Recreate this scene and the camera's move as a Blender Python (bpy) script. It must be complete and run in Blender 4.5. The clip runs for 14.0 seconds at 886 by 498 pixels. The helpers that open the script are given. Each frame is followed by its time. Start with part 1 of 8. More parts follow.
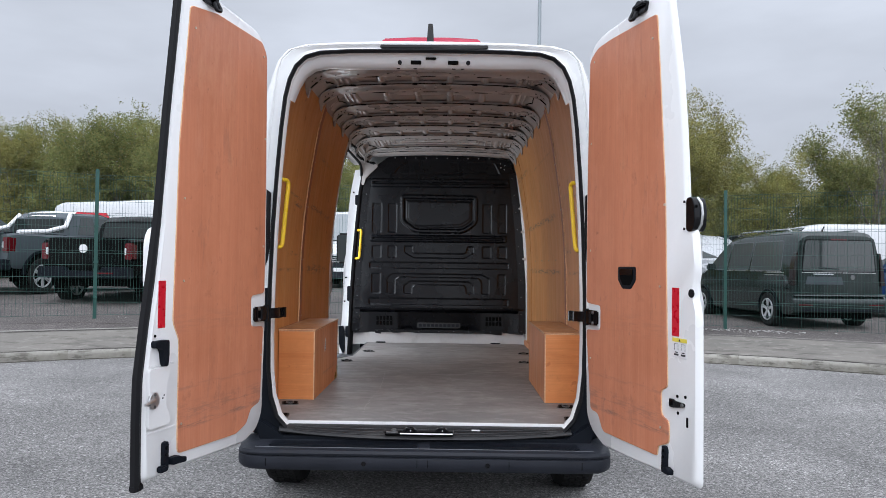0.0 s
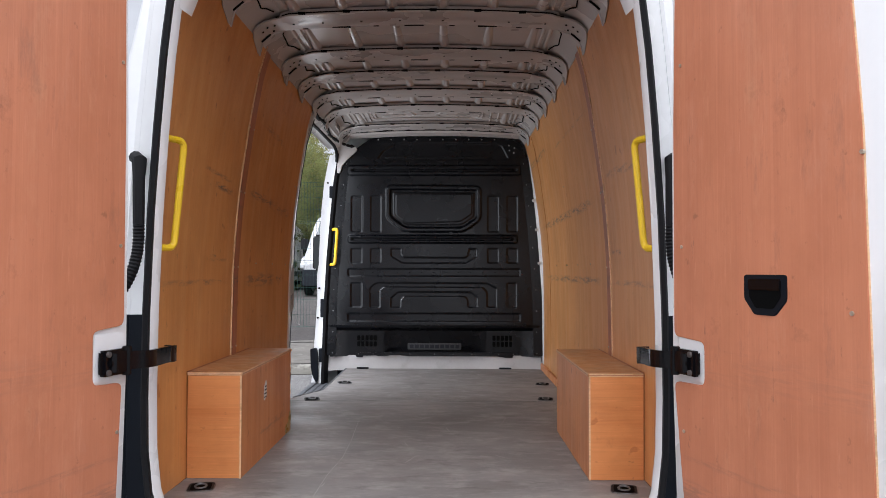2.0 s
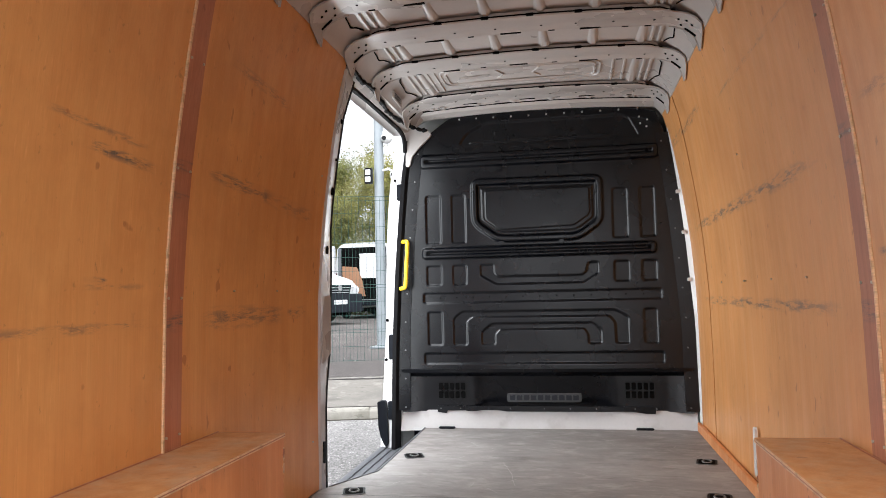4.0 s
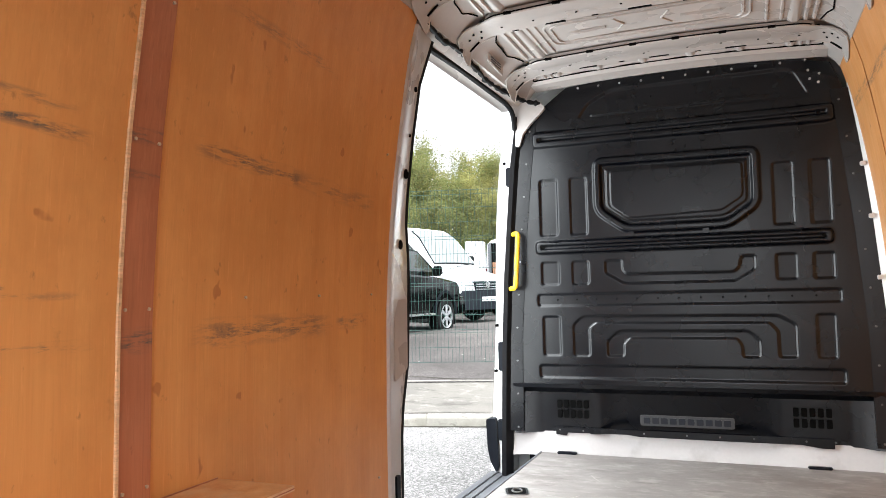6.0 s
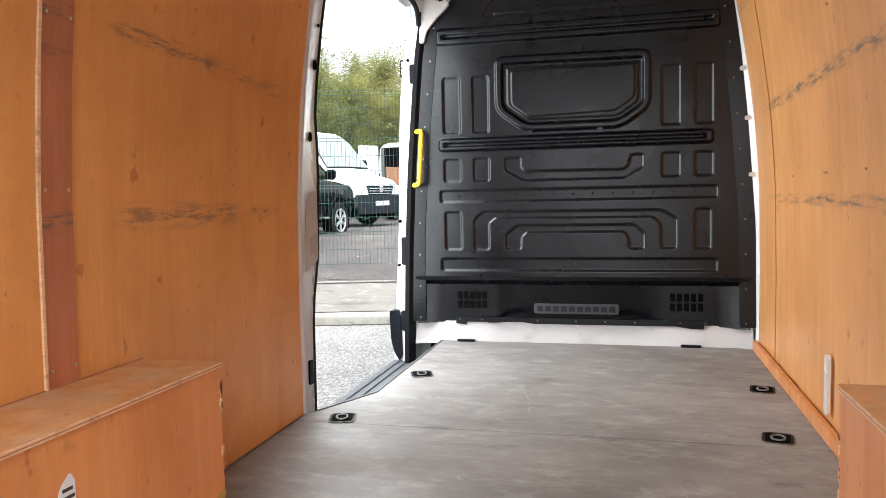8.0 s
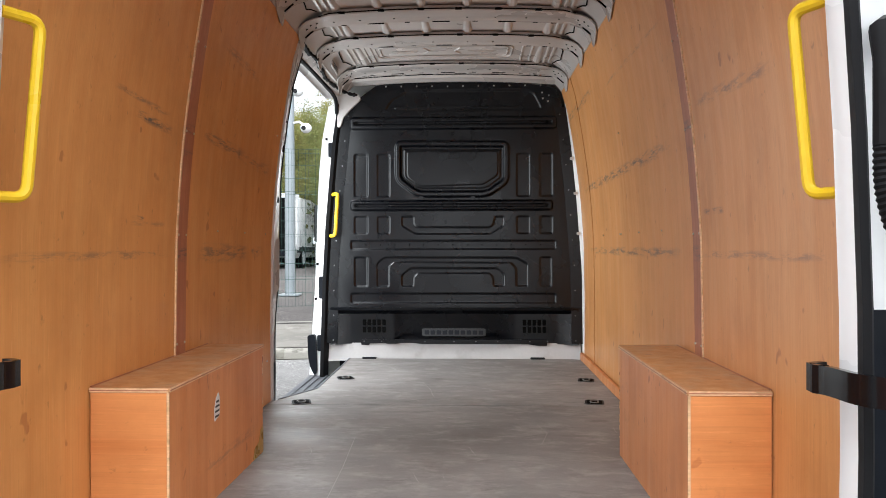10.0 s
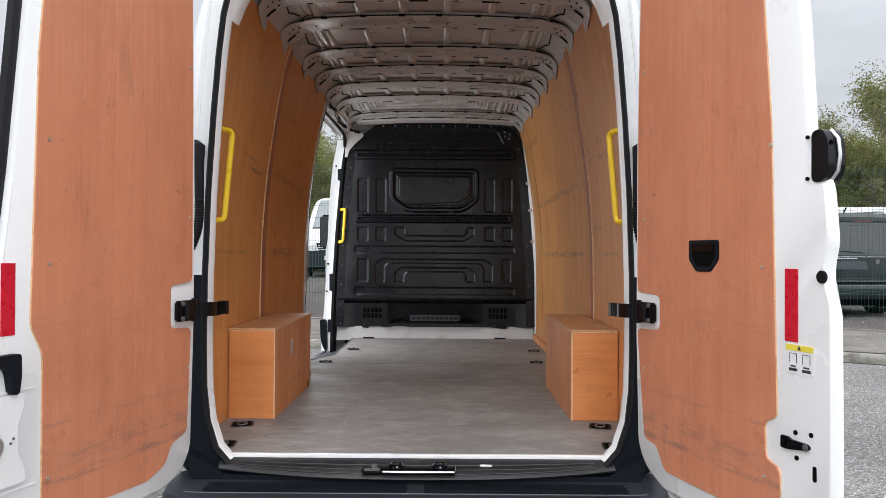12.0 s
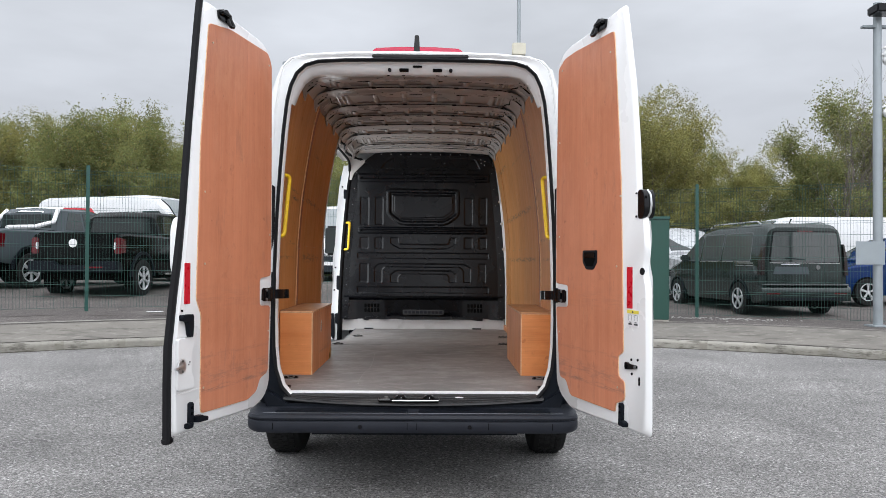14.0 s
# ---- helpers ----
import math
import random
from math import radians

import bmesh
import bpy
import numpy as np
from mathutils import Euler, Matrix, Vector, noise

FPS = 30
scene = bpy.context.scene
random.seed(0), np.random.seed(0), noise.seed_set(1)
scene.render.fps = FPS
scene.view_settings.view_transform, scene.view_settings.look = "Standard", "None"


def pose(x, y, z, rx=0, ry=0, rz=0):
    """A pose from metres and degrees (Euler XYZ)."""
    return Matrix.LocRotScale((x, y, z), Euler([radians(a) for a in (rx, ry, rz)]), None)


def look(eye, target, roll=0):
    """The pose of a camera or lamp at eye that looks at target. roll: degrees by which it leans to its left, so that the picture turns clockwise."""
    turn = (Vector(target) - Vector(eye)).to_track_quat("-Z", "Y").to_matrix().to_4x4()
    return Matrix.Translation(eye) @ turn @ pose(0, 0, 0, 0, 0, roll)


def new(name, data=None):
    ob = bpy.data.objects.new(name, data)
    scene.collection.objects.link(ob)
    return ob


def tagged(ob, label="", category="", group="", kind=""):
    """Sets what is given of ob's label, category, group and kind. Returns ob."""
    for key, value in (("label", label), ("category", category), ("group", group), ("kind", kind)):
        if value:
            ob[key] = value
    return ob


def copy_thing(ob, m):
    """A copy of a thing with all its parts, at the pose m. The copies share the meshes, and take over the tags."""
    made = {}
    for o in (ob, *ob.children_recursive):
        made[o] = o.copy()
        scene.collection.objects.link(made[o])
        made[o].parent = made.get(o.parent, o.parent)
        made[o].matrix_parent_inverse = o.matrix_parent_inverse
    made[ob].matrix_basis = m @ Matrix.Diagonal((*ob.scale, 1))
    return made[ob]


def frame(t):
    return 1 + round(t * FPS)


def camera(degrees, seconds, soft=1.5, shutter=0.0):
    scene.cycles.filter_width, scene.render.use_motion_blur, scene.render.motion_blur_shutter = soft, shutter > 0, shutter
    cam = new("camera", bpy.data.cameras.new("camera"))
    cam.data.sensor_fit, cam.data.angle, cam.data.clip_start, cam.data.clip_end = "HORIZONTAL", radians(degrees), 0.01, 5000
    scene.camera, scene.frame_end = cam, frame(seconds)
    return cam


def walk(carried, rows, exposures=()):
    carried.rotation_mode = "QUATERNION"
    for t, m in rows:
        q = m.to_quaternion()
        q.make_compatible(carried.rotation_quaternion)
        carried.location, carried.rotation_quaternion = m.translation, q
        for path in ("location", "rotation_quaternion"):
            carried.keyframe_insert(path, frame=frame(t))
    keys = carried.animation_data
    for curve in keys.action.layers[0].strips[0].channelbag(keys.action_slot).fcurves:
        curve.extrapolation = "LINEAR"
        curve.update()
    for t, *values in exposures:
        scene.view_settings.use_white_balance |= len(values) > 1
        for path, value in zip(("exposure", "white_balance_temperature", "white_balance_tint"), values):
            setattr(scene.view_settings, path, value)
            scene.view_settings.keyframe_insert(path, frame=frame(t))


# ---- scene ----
cam = camera(61.3, 14.0, 0.85)
PATH = [
    (0, (0.12, -3.699, 1.372), (0.097, -1.7, 1.416), 0.7),
    (0.5, (0.143, -3.404, 1.384), (0.121, -1.405, 1.431), 0.6),
    (1, (0.132, -3.036, 1.387), (0.108, -1.037, 1.437), 0.5),
    (1.5, (0.134, -2.64, 1.374), (0.113, -0.641, 1.426), 0.4),
    (2, (0.143, -2.249, 1.384), (0.118, -0.25, 1.442), 0.1),
    (2.2, (0.144, -2.085, 1.384), (0.116, -0.086, 1.444), 0.0),
    (4.3, (0.241, -0.460, 1.403), (-0.199, 1.486, 1.548), -1.5),
    (4.5, (0.270, -0.355, 1.418), (-0.233, 1.574, 1.582), -1.6),
    (5, (0.279, -0.147, 1.424), (-0.337, 1.746, 1.614), -1.6),
    (5.5, (0.294, -0.023, 1.439), (-0.412, 1.837, 1.634), -1.4),
    (6, (0.31, 0.034, 1.421), (-0.444, 1.882, 1.537), -1.3),
    (6.5, (0.307, 0.06, 1.388), (-0.442, 1.914, 1.407), -1.3),
    (7, (0.3, 0.067, 1.362), (-0.405, 1.938, 1.29), -1.5),
    (7.5, (0.287, 0.054, 1.35), (-0.332, 1.951, 1.215), -1.5),
    (8, (0.271, -0.068, 1.37), (-0.212, 1.867, 1.23), -1.2),
    (8.5, (0.253, -0.304, 1.369), (-0.108, 1.66, 1.268), -0.9),
    (9, (0.194, -0.594, 1.38), (-0.06, 1.389, 1.31), -0.6),
    (9.2, (0.158, -0.729, 1.376), (-0.046, 1.26, 1.323), -0.5),
    (11.5, (0.102, -2.36, 1.336), (0.083, -0.36, 1.35), 0.2),
    (12, (0.107, -2.73, 1.33), (0.095, -0.73, 1.344), 0.3),
    (12.5, (0.074, -3.114, 1.326), (0.077, -1.114, 1.341), 0.3),
    (13, (0.093, -3.491, 1.303), (0.099, -1.491, 1.325), 0.4),
    (13.5, (0.105, -3.842, 1.308), (0.123, -1.843, 1.337), 0.4),
    (14, (0.101, -4.154, 1.321), (0.127, -2.154, 1.352), 0.4),
]
EXPOSURES = [(0.0, -0.1, 6050, 11), (0.5, -0.15, 6100, 11), (1.0, -0.12, 6200, 12), (1.5, -0.06, 6300, 13), (2.2, 0.2, 6200, 13), (4.3, 1.05, 6450, 10), (5.0, 1.37, 6450, 9), (7.0, 1.32, 6450, 8), (9.0, 1.15, 6400, 8), (11.3, 0.25, 6350, 9), (12.5, 0.02, 6450, 10), (14.0, 0.0, 6350, 10)]
walk(cam, [(t, look(eye, target, roll)) for t, eye, target, roll in PATH], EXPOSURES)

# ---- light ----
world = bpy.data.worlds.new("world")
scene.world = world
world.use_nodes = True
wn, wl = world.node_tree.nodes, world.node_tree.links
wn.clear()
SUN_EL, SUN_AZ = radians(33), radians(180)
sky = wn.new("ShaderNodeTexSky")
sky.sky_type, sky.sun_disc, sky.sun_elevation, sky.sun_rotation = "NISHITA", False, SUN_EL, SUN_AZ
sky_bw = wn.new("ShaderNodeHueSaturation")
sky_bw.inputs["Saturation"].default_value, sky_bw.inputs["Value"].default_value = 0.25, 0.10
wl.new(sky.outputs[0], sky_bw.inputs["Color"])
tc = wn.new("ShaderNodeTexCoord")
sep = wn.new("ShaderNodeSeparateXYZ")
wl.new(tc.outputs["Generated"], sep.inputs[0])
grad = wn.new("ShaderNodeValToRGB")
grad.color_ramp.elements[0].position, grad.color_ramp.elements[0].color = 0.0, (0.68, 0.69, 0.71, 1)
grad.color_ramp.elements[1].position, grad.color_ramp.elements[1].color = 1.0, (1.75, 1.79, 1.87, 1)
for pos, val in ((0.18, (0.66, 0.685, 0.735, 1)), (0.40, (0.78, 0.81, 0.86, 1))):
    e = grad.color_ramp.elements.new(pos)
    e.color = val
wl.new(sep.outputs["Z"], grad.inputs[0])
stretch = wn.new("ShaderNodeMapping")
stretch.inputs["Scale"].default_value = (1.6, 1.6, 5.0)
wl.new(tc.outputs["Generated"], stretch.inputs["Vector"])
cloud = wn.new("ShaderNodeTexNoise")
cloud.inputs["Scale"].default_value, cloud.inputs["Detail"].default_value = 1.9, 5
wl.new(stretch.outputs[0], cloud.inputs["Vector"])
cramp = wn.new("ShaderNodeMapRange")
cramp.inputs["From Min"].default_value, cramp.inputs["From Max"].default_value = 0.3, 0.7
cramp.inputs["To Min"].default_value, cramp.inputs["To Max"].default_value = 0.84, 1.12
wl.new(cloud.outputs["Fac"], cramp.inputs["Value"])
cmul = wn.new("ShaderNodeVectorMath")
cmul.operation = "SCALE"
wl.new(grad.outputs[0], cmul.inputs[0])
glow = wn.new("ShaderNodeVectorMath")  # thin cloud is brighter towards the veiled sun
glow.operation = "DOT_PRODUCT"
glow.inputs[1].default_value = (math.sin(SUN_AZ) * 0.95, math.cos(SUN_AZ) * 0.95, 0.31)
wl.new(tc.outputs["Generated"], glow.inputs[0])
gain = wn.new("ShaderNodeMapRange")
gain.interpolation_type = "SMOOTHSTEP"
gain.inputs["From Min"].default_value, gain.inputs["From Max"].default_value = -0.6, 1.0
gain.inputs["To Min"].default_value, gain.inputs["To Max"].default_value = 1.0, 2.5
wl.new(glow.outputs["Value"], gain.inputs["Value"])
both_mul = wn.new("ShaderNodeMath")
both_mul.operation = "MULTIPLY"
wl.new(cramp.outputs[0], both_mul.inputs[0])
wl.new(gain.outputs[0], both_mul.inputs[1])
wl.new(both_mul.outputs[0], cmul.inputs["Scale"])
cmix = wn.new("ShaderNodeMix")
cmix.data_type = "RGBA"
cmix.inputs[0].default_value = 0.9
wl.new(sky_bw.outputs[0], cmix.inputs[6])
wl.new(cmul.outputs[0], cmix.inputs[7])
bg = wn.new("ShaderNodeBackground")
bg.inputs["Strength"].default_value = 1.0
wl.new(cmix.outputs[2], bg.inputs["Color"])
wout = wn.new("ShaderNodeOutputWorld")
wl.new(bg.outputs[0], wout.inputs["Surface"])

sun = new("sun", bpy.data.lights.new("sun", "SUN"))
sun.data.energy, sun.data.angle, sun.data.color = 0.6, radians(35), (1.0, 0.97, 0.93)
sun.matrix_world = look((math.sin(SUN_AZ) * 30, math.cos(SUN_AZ) * 30, 30 * math.tan(SUN_EL)), (0, 0, 0))

# added fill lamp in the side doorway, boosting the sky light there
door_fill = new("doorway_light", bpy.data.lights.new("doorway_light", "AREA"))
door_fill.data.shape, door_fill.data.size, door_fill.data.size_y = "RECTANGLE", 1.08, 1.55
door_fill.data.energy, door_fill.data.color = 12.0, (0.93, 0.98, 1.0)
door_fill.matrix_world = look((-0.93, 3.19, 1.50), (0.0, 3.19, 1.42))


# ---- materials ----
def material(name, base, rough=0.5, metal=0.0, vary=0.12, scale=6.0, stretch_by=(1, 1, 1), bump=0.1, fine=60.0,
             dark=None, dark_at=0.62, dark_scale=2.0, dark_amount=0.6, spec=0.5, coat=0.0, random_tone=0.0, rough_vary=0.1):
    """A surface with tone variation at two scales, stains, fine relief and uneven gloss."""
    m = bpy.data.materials.new(name)
    m.use_nodes = True
    n, l = m.node_tree.nodes, m.node_tree.links
    b = n["Principled BSDF"]
    co = n.new("ShaderNodeTexCoord")
    mp = n.new("ShaderNodeMapping")
    mp.inputs["Scale"].default_value = stretch_by
    l.new(co.outputs["Object"], mp.inputs["Vector"])
    big = n.new("ShaderNodeTexNoise")
    big.inputs["Scale"].default_value, big.inputs["Detail"].default_value = scale, 4
    l.new(mp.outputs[0], big.inputs["Vector"])
    small = n.new("ShaderNodeTexNoise")
    small.inputs["Scale"].default_value, small.inputs["Detail"].default_value = fine, 3
    l.new(mp.outputs[0], small.inputs["Vector"])
    add = n.new("ShaderNodeMath")
    add.operation = "MULTIPLY_ADD"
    add.inputs[1].default_value = 0.5
    l.new(small.outputs["Fac"], add.inputs[0])
    l.new(big.outputs["Fac"], add.inputs[2])
    rng = n.new("ShaderNodeMapRange")
    rng.inputs["From Min"].default_value, rng.inputs["From Max"].default_value = 0.45, 1.05
    rng.inputs["To Min"].default_value, rng.inputs["To Max"].default_value = 1 - vary, 1 + vary
    l.new(add.outputs[0], rng.inputs["Value"])
    tone = n.new("ShaderNodeVectorMath")
    tone.operation = "SCALE"
    tone.inputs[0].default_value = base
    l.new(rng.outputs[0], tone.inputs["Scale"])
    out = tone.outputs[0]
    if random_tone:
        oi = n.new("ShaderNodeObjectInfo")
        rr = n.new("ShaderNodeMapRange")
        rr.inputs["To Min"].default_value, rr.inputs["To Max"].default_value = 1 - random_tone, 1 + random_tone
        l.new(oi.outputs["Random"], rr.inputs["Value"])
        t2 = n.new("ShaderNodeVectorMath")
        t2.operation = "SCALE"
        l.new(out, t2.inputs[0])
        l.new(rr.outputs[0], t2.inputs["Scale"])
        out = t2.outputs[0]
    if dark:
        st = n.new("ShaderNodeTexNoise")
        st.inputs["Scale"].default_value, st.inputs["Detail"].default_value = dark_scale, 6
        l.new(co.outputs["Object"], st.inputs["Vector"])
        sr = n.new("ShaderNodeMapRange")
        sr.inputs["From Min"].default_value, sr.inputs["From Max"].default_value = dark_at, dark_at + 0.12
        sr.inputs["To Max"].default_value = dark_amount
        l.new(st.outputs["Fac"], sr.inputs["Value"])
        mx = n.new("ShaderNodeMix")
        mx.data_type = "RGBA"
        mx.inputs[7].default_value = (*dark, 1)
        l.new(sr.outputs[0], mx.inputs[0])
        l.new(out, mx.inputs[6])
        out = mx.outputs[2]
    l.new(out, b.inputs["Base Color"])
    ro = n.new("ShaderNodeMapRange")
    ro.inputs["From Min"].default_value, ro.inputs["From Max"].default_value = 0.3, 0.7
    ro.inputs["To Min"].default_value = max(0.02, rough - rough_vary)
    ro.inputs["To Max"].default_value = min(1.0, rough + rough_vary)
    l.new(big.outputs["Fac"], ro.inputs["Value"])
    l.new(ro.outputs[0], b.inputs["Roughness"])
    b.inputs["Metallic"].default_value, b.inputs["Specular IOR Level"].default_value = metal, spec
    b.inputs["Coat Weight"].default_value = coat
    if bump:
        bm_ = n.new("ShaderNodeBump")
        bm_.inputs["Strength"].default_value, bm_.inputs["Distance"].default_value = bump, 0.004
        l.new(small.outputs["Fac"], bm_.inputs["Height"])
        l.new(bm_.outputs[0], b.inputs["Normal"])
    return m


def plywood(name, base, grain, marks=(), streak=0.22, pale=0.0, spotted=0.55, level=False):
    """Plywood face: long figure, upright or level, fine pores, and grey rubbed marks at given heights."""
    m = bpy.data.materials.new(name)
    m.use_nodes = True
    n, l = m.node_tree.nodes, m.node_tree.links
    b = n["Principled BSDF"]
    co = n.new("ShaderNodeTexCoord")

    def noise_node(scale, stretch3, detail=4.0, rough=0.55):
        mp = n.new("ShaderNodeMapping")
        mp.inputs["Scale"].default_value = stretch3[::-1] if level else stretch3
        l.new(co.outputs["Object"], mp.inputs["Vector"])
        t = n.new("ShaderNodeTexNoise")
        t.inputs["Scale"].default_value, t.inputs["Detail"].default_value = scale, detail
        t.inputs["Roughness"].default_value = rough
        l.new(mp.outputs[0], t.inputs["Vector"])
        return t.outputs["Fac"]

    def remap(v, a, c, lo, hi):
        r = n.new("ShaderNodeMapRange")
        for k, x in (("From Min", a), ("From Max", c), ("To Min", lo), ("To Max", hi)):
            r.inputs[k].default_value = x
        l.new(v, r.inputs["Value"])
        return r.outputs[0]

    def blend(fac, col_a, col_b):
        x = n.new("ShaderNodeMix")
        x.data_type = "RGBA"
        l.new(fac, x.inputs[0])
        if hasattr(col_a, "links"):
            l.new(col_a, x.inputs[6])
        else:
            x.inputs[6].default_value = (*col_a, 1)
        if hasattr(col_b, "links"):
            l.new(col_b, x.inputs[7])
        else:
            x.inputs[7].default_value = (*col_b, 1)
        return x.outputs[2]

    figure = noise_node(5.0, (4.0, 4.0, 0.22), 5)
    pores = noise_node(60.0, (3.0, 3.0, 0.10), 3)
    broad = noise_node(1.3, (1, 1, 0.6), 3)
    c = blend(remap(figure, 0.35, 0.68, 0, 1), base, grain)
    c = blend(remap(pores, 0.52, 0.75, 0, streak), c, tuple(v * 0.6 for v in grain))
    if pale:
        lines = noise_node(26.0, (4.0, 4.0, 0.035), 3)
        c = blend(remap(lines, 0.54, 0.68, 0, pale), c, tuple(min(1, v * 1.28 + 0.02) for v in base))
        reeds = noise_node(14.0, (4.0, 4.0, 0.05), 4)
        c = blend(remap(reeds, 0.52, 0.70, 0, pale * 0.6), c, tuple(v * 0.72 for v in grain))
    c = blend(remap(broad, 0.35, 0.7, 0, 0.35), c, tuple(min(1, v * 1.25) for v in base))
    sp = n.new("ShaderNodeSeparateXYZ")
    l.new(co.outputs["Object"], sp.inputs[0])
    streaks = noise_node(6.0, (1, 1.5, 9.0), 7, 0.72)
    specks = noise_node(14, (1, 1, 1.6), 5, 0.75)
    for height, slope, width, amount, y0, y1 in marks:
        off = n.new("ShaderNodeMath")
        off.operation = "MULTIPLY_ADD"
        off.inputs[1].default_value, off.inputs[2].default_value = -slope, -height
        l.new(sp.outputs["Y"], off.inputs[0])
        plus = n.new("ShaderNodeMath")
        plus.operation = "ADD"
        l.new(off.outputs[0], plus.inputs[0])
        l.new(sp.outputs["Z"], plus.inputs[1])
        ab = n.new("ShaderNodeMath")
        ab.operation = "ABSOLUTE"
        l.new(plus.outputs[0], ab.inputs[0])
        band = remap(ab.outputs[0], width * 0.25, width * 1.25, 1, 0)
        gate = remap(streaks, 0.47, 0.57, amount * 0.10, min(1.0, amount * 1.25))
        centre, reach = (y0 + y1) / 2, (y1 - y0) / 2
        shift = n.new("ShaderNodeMath")
        shift.operation = "SUBTRACT"
        shift.inputs[1].default_value = centre
        l.new(sp.outputs["Y"], shift.inputs[0])
        dist = n.new("ShaderNodeMath")
        dist.operation = "ABSOLUTE"
        l.new(shift.outputs[0], dist.inputs[0])
        ends = n.new("ShaderNodeMath")
        ends.operation = "MULTIPLY"
        l.new(gate, ends.inputs[0])
        l.new(remap(dist.outputs[0], reach * 0.75, reach * 1.1, 1, 0), ends.inputs[1])
        gate = ends.outputs[0]
        mul = n.new("ShaderNodeMath")
        mul.operation = "MULTIPLY"
        l.new(band, mul.inputs[0])
        l.new(gate, mul.inputs[1])
        mul2 = n.new("ShaderNodeMath")
        mul2.operation = "MULTIPLY"
        l.new(mul.outputs[0], mul2.inputs[0])
        l.new(remap(specks, 0.3, 0.55, 0.35, 1), mul2.inputs[1])
        c = blend(mul2.outputs[0], c, (0.085, 0.080, 0.078))
    blotch = noise_node(3.2, (1, 1, 0.8), 6, 0.65)
    c = blend(remap(blotch, 0.44, 0.66, 0, 0.42), c, tuple(v * f for v, f in zip(grain, (0.74, 0.68, 0.60))))
    dirt = noise_node(7.0, (1, 1, 1), 6, 0.7)
    freckle = noise_node(34.0, (1, 1, 0.7), 4, 0.6)
    c = blend(remap(freckle, 0.66, 0.74, 0, 0.5), c, tuple(v * 0.42 for v in grain))
    spots = noise_node(19.0, (1, 1, 0.75), 2, 0.4)
    c = blend(remap(spots, 0.725, 0.76, 0, spotted), c, tuple(v * f for v, f in zip(grain, (0.5, 0.33, 0.25))))
    rubbed = noise_node(70.0, (1.5, 1.5, 0.12), 4, 0.7)
    c = blend(remap(rubbed, 0.60, 0.72, 0, 0.28), c, tuple(min(1, v * 1.2 + 0.05) for v in base))
    c = blend(remap(dirt, 0.64, 0.74, 0, 0.35), c, tuple(v * 0.45 for v in grain))
    l.new(c, b.inputs["Base Color"])
    l.new(remap(figure, 0.3, 0.7, 0.36, 0.50), b.inputs["Roughness"])
    b.inputs["Specular IOR Level"].default_value = 0.5
    bp = n.new("ShaderNodeBump")
    bp.inputs["Strength"].default_value, bp.inputs["Distance"].default_value = 0.12, 0.002
    l.new(pores, bp.inputs["Height"])
    l.new(bp.outputs[0], b.inputs["Normal"])
    return m


def glass(name, tint=(0.02, 0.025, 0.025), rough=0.03):
    m = bpy.data.materials.new(name)
    m.use_nodes = True
    b = m.node_tree.nodes["Principled BSDF"]
    b.inputs["Base Color"].default_value = (*tint, 1)
    b.inputs["Roughness"].default_value = rough
    b.inputs["Specular IOR Level"].default_value = 0.22
    return m


M_WHITE = material("white_paint", (0.74, 0.738, 0.732), 0.28, vary=0.02, scale=2, bump=0.01, coat=0.3, dark=(0.66, 0.65, 0.63), dark_at=0.66, dark_scale=3, dark_amount=0.25)
# grey-white paint; the pinkish tint stands in for light bounced off the ply
M_ROOF_IN = material("bare_painted_steel", (0.48, 0.448, 0.430), 0.30, vary=0.06, scale=3, bump=0.04, dark=(0.40, 0.37, 0.355), dark_at=0.6, dark_scale=4, dark_amount=0.4)
M_BLACK_PANEL = material("black_painted_steel", (0.0012, 0.0016, 0.0032), 0.27, vary=0.15, scale=4, bump=0.02, fine=140, spec=0.38, rough_vary=0.05, dark=(0.010, 0.010, 0.010), dark_at=0.66, dark_scale=9, dark_amount=0.5)
M_RUBBER = material("black_rubber", (0.007, 0.007, 0.008), 0.62, vary=0.2, bump=0.1, spec=0.16)
M_TYRE = material("tyre_rubber", (0.014, 0.014, 0.014), 0.85, vary=0.25, bump=0.2, fine=90, spec=0.15)
M_PLASTIC = material("black_grained_plastic", (0.006, 0.0078, 0.0115), 0.5, vary=0.15, scale=8, bump=0.12, fine=400, dark=(0.016, 0.016, 0.016), dark_at=0.62, dark_scale=7, dark_amount=0.35, spec=0.11)
M_GLOSS_BLACK = material("gloss_black_plastic", (0.004, 0.004, 0.005), 0.16, vary=0.1, bump=0.0, spec=0.25)
M_YELLOW = material("yellow_coated_steel", (0.74, 0.48, 0.02), 0.32, vary=0.06, bump=0.02)
M_STEEL = material("bright_steel", (0.62, 0.62, 0.62), 0.3, 0.95, vary=0.1, bump=0.03)
M_RED = material("red_reflective", (0.50, 0.006, 0.022), 0.3, vary=0.06, scale=30, bump=0.05, fine=300)
M_FLOOR = material("phenolic_floor_ply", (0.215, 0.200, 0.190), 0.54, vary=0.26, scale=3.0, stretch_by=(0.4, 1.2, 1), bump=0.05, fine=420, dark=(0.155, 0.135, 0.124), dark_at=0.52, dark_scale=2.4, dark_amount=0.45, spec=0.4)


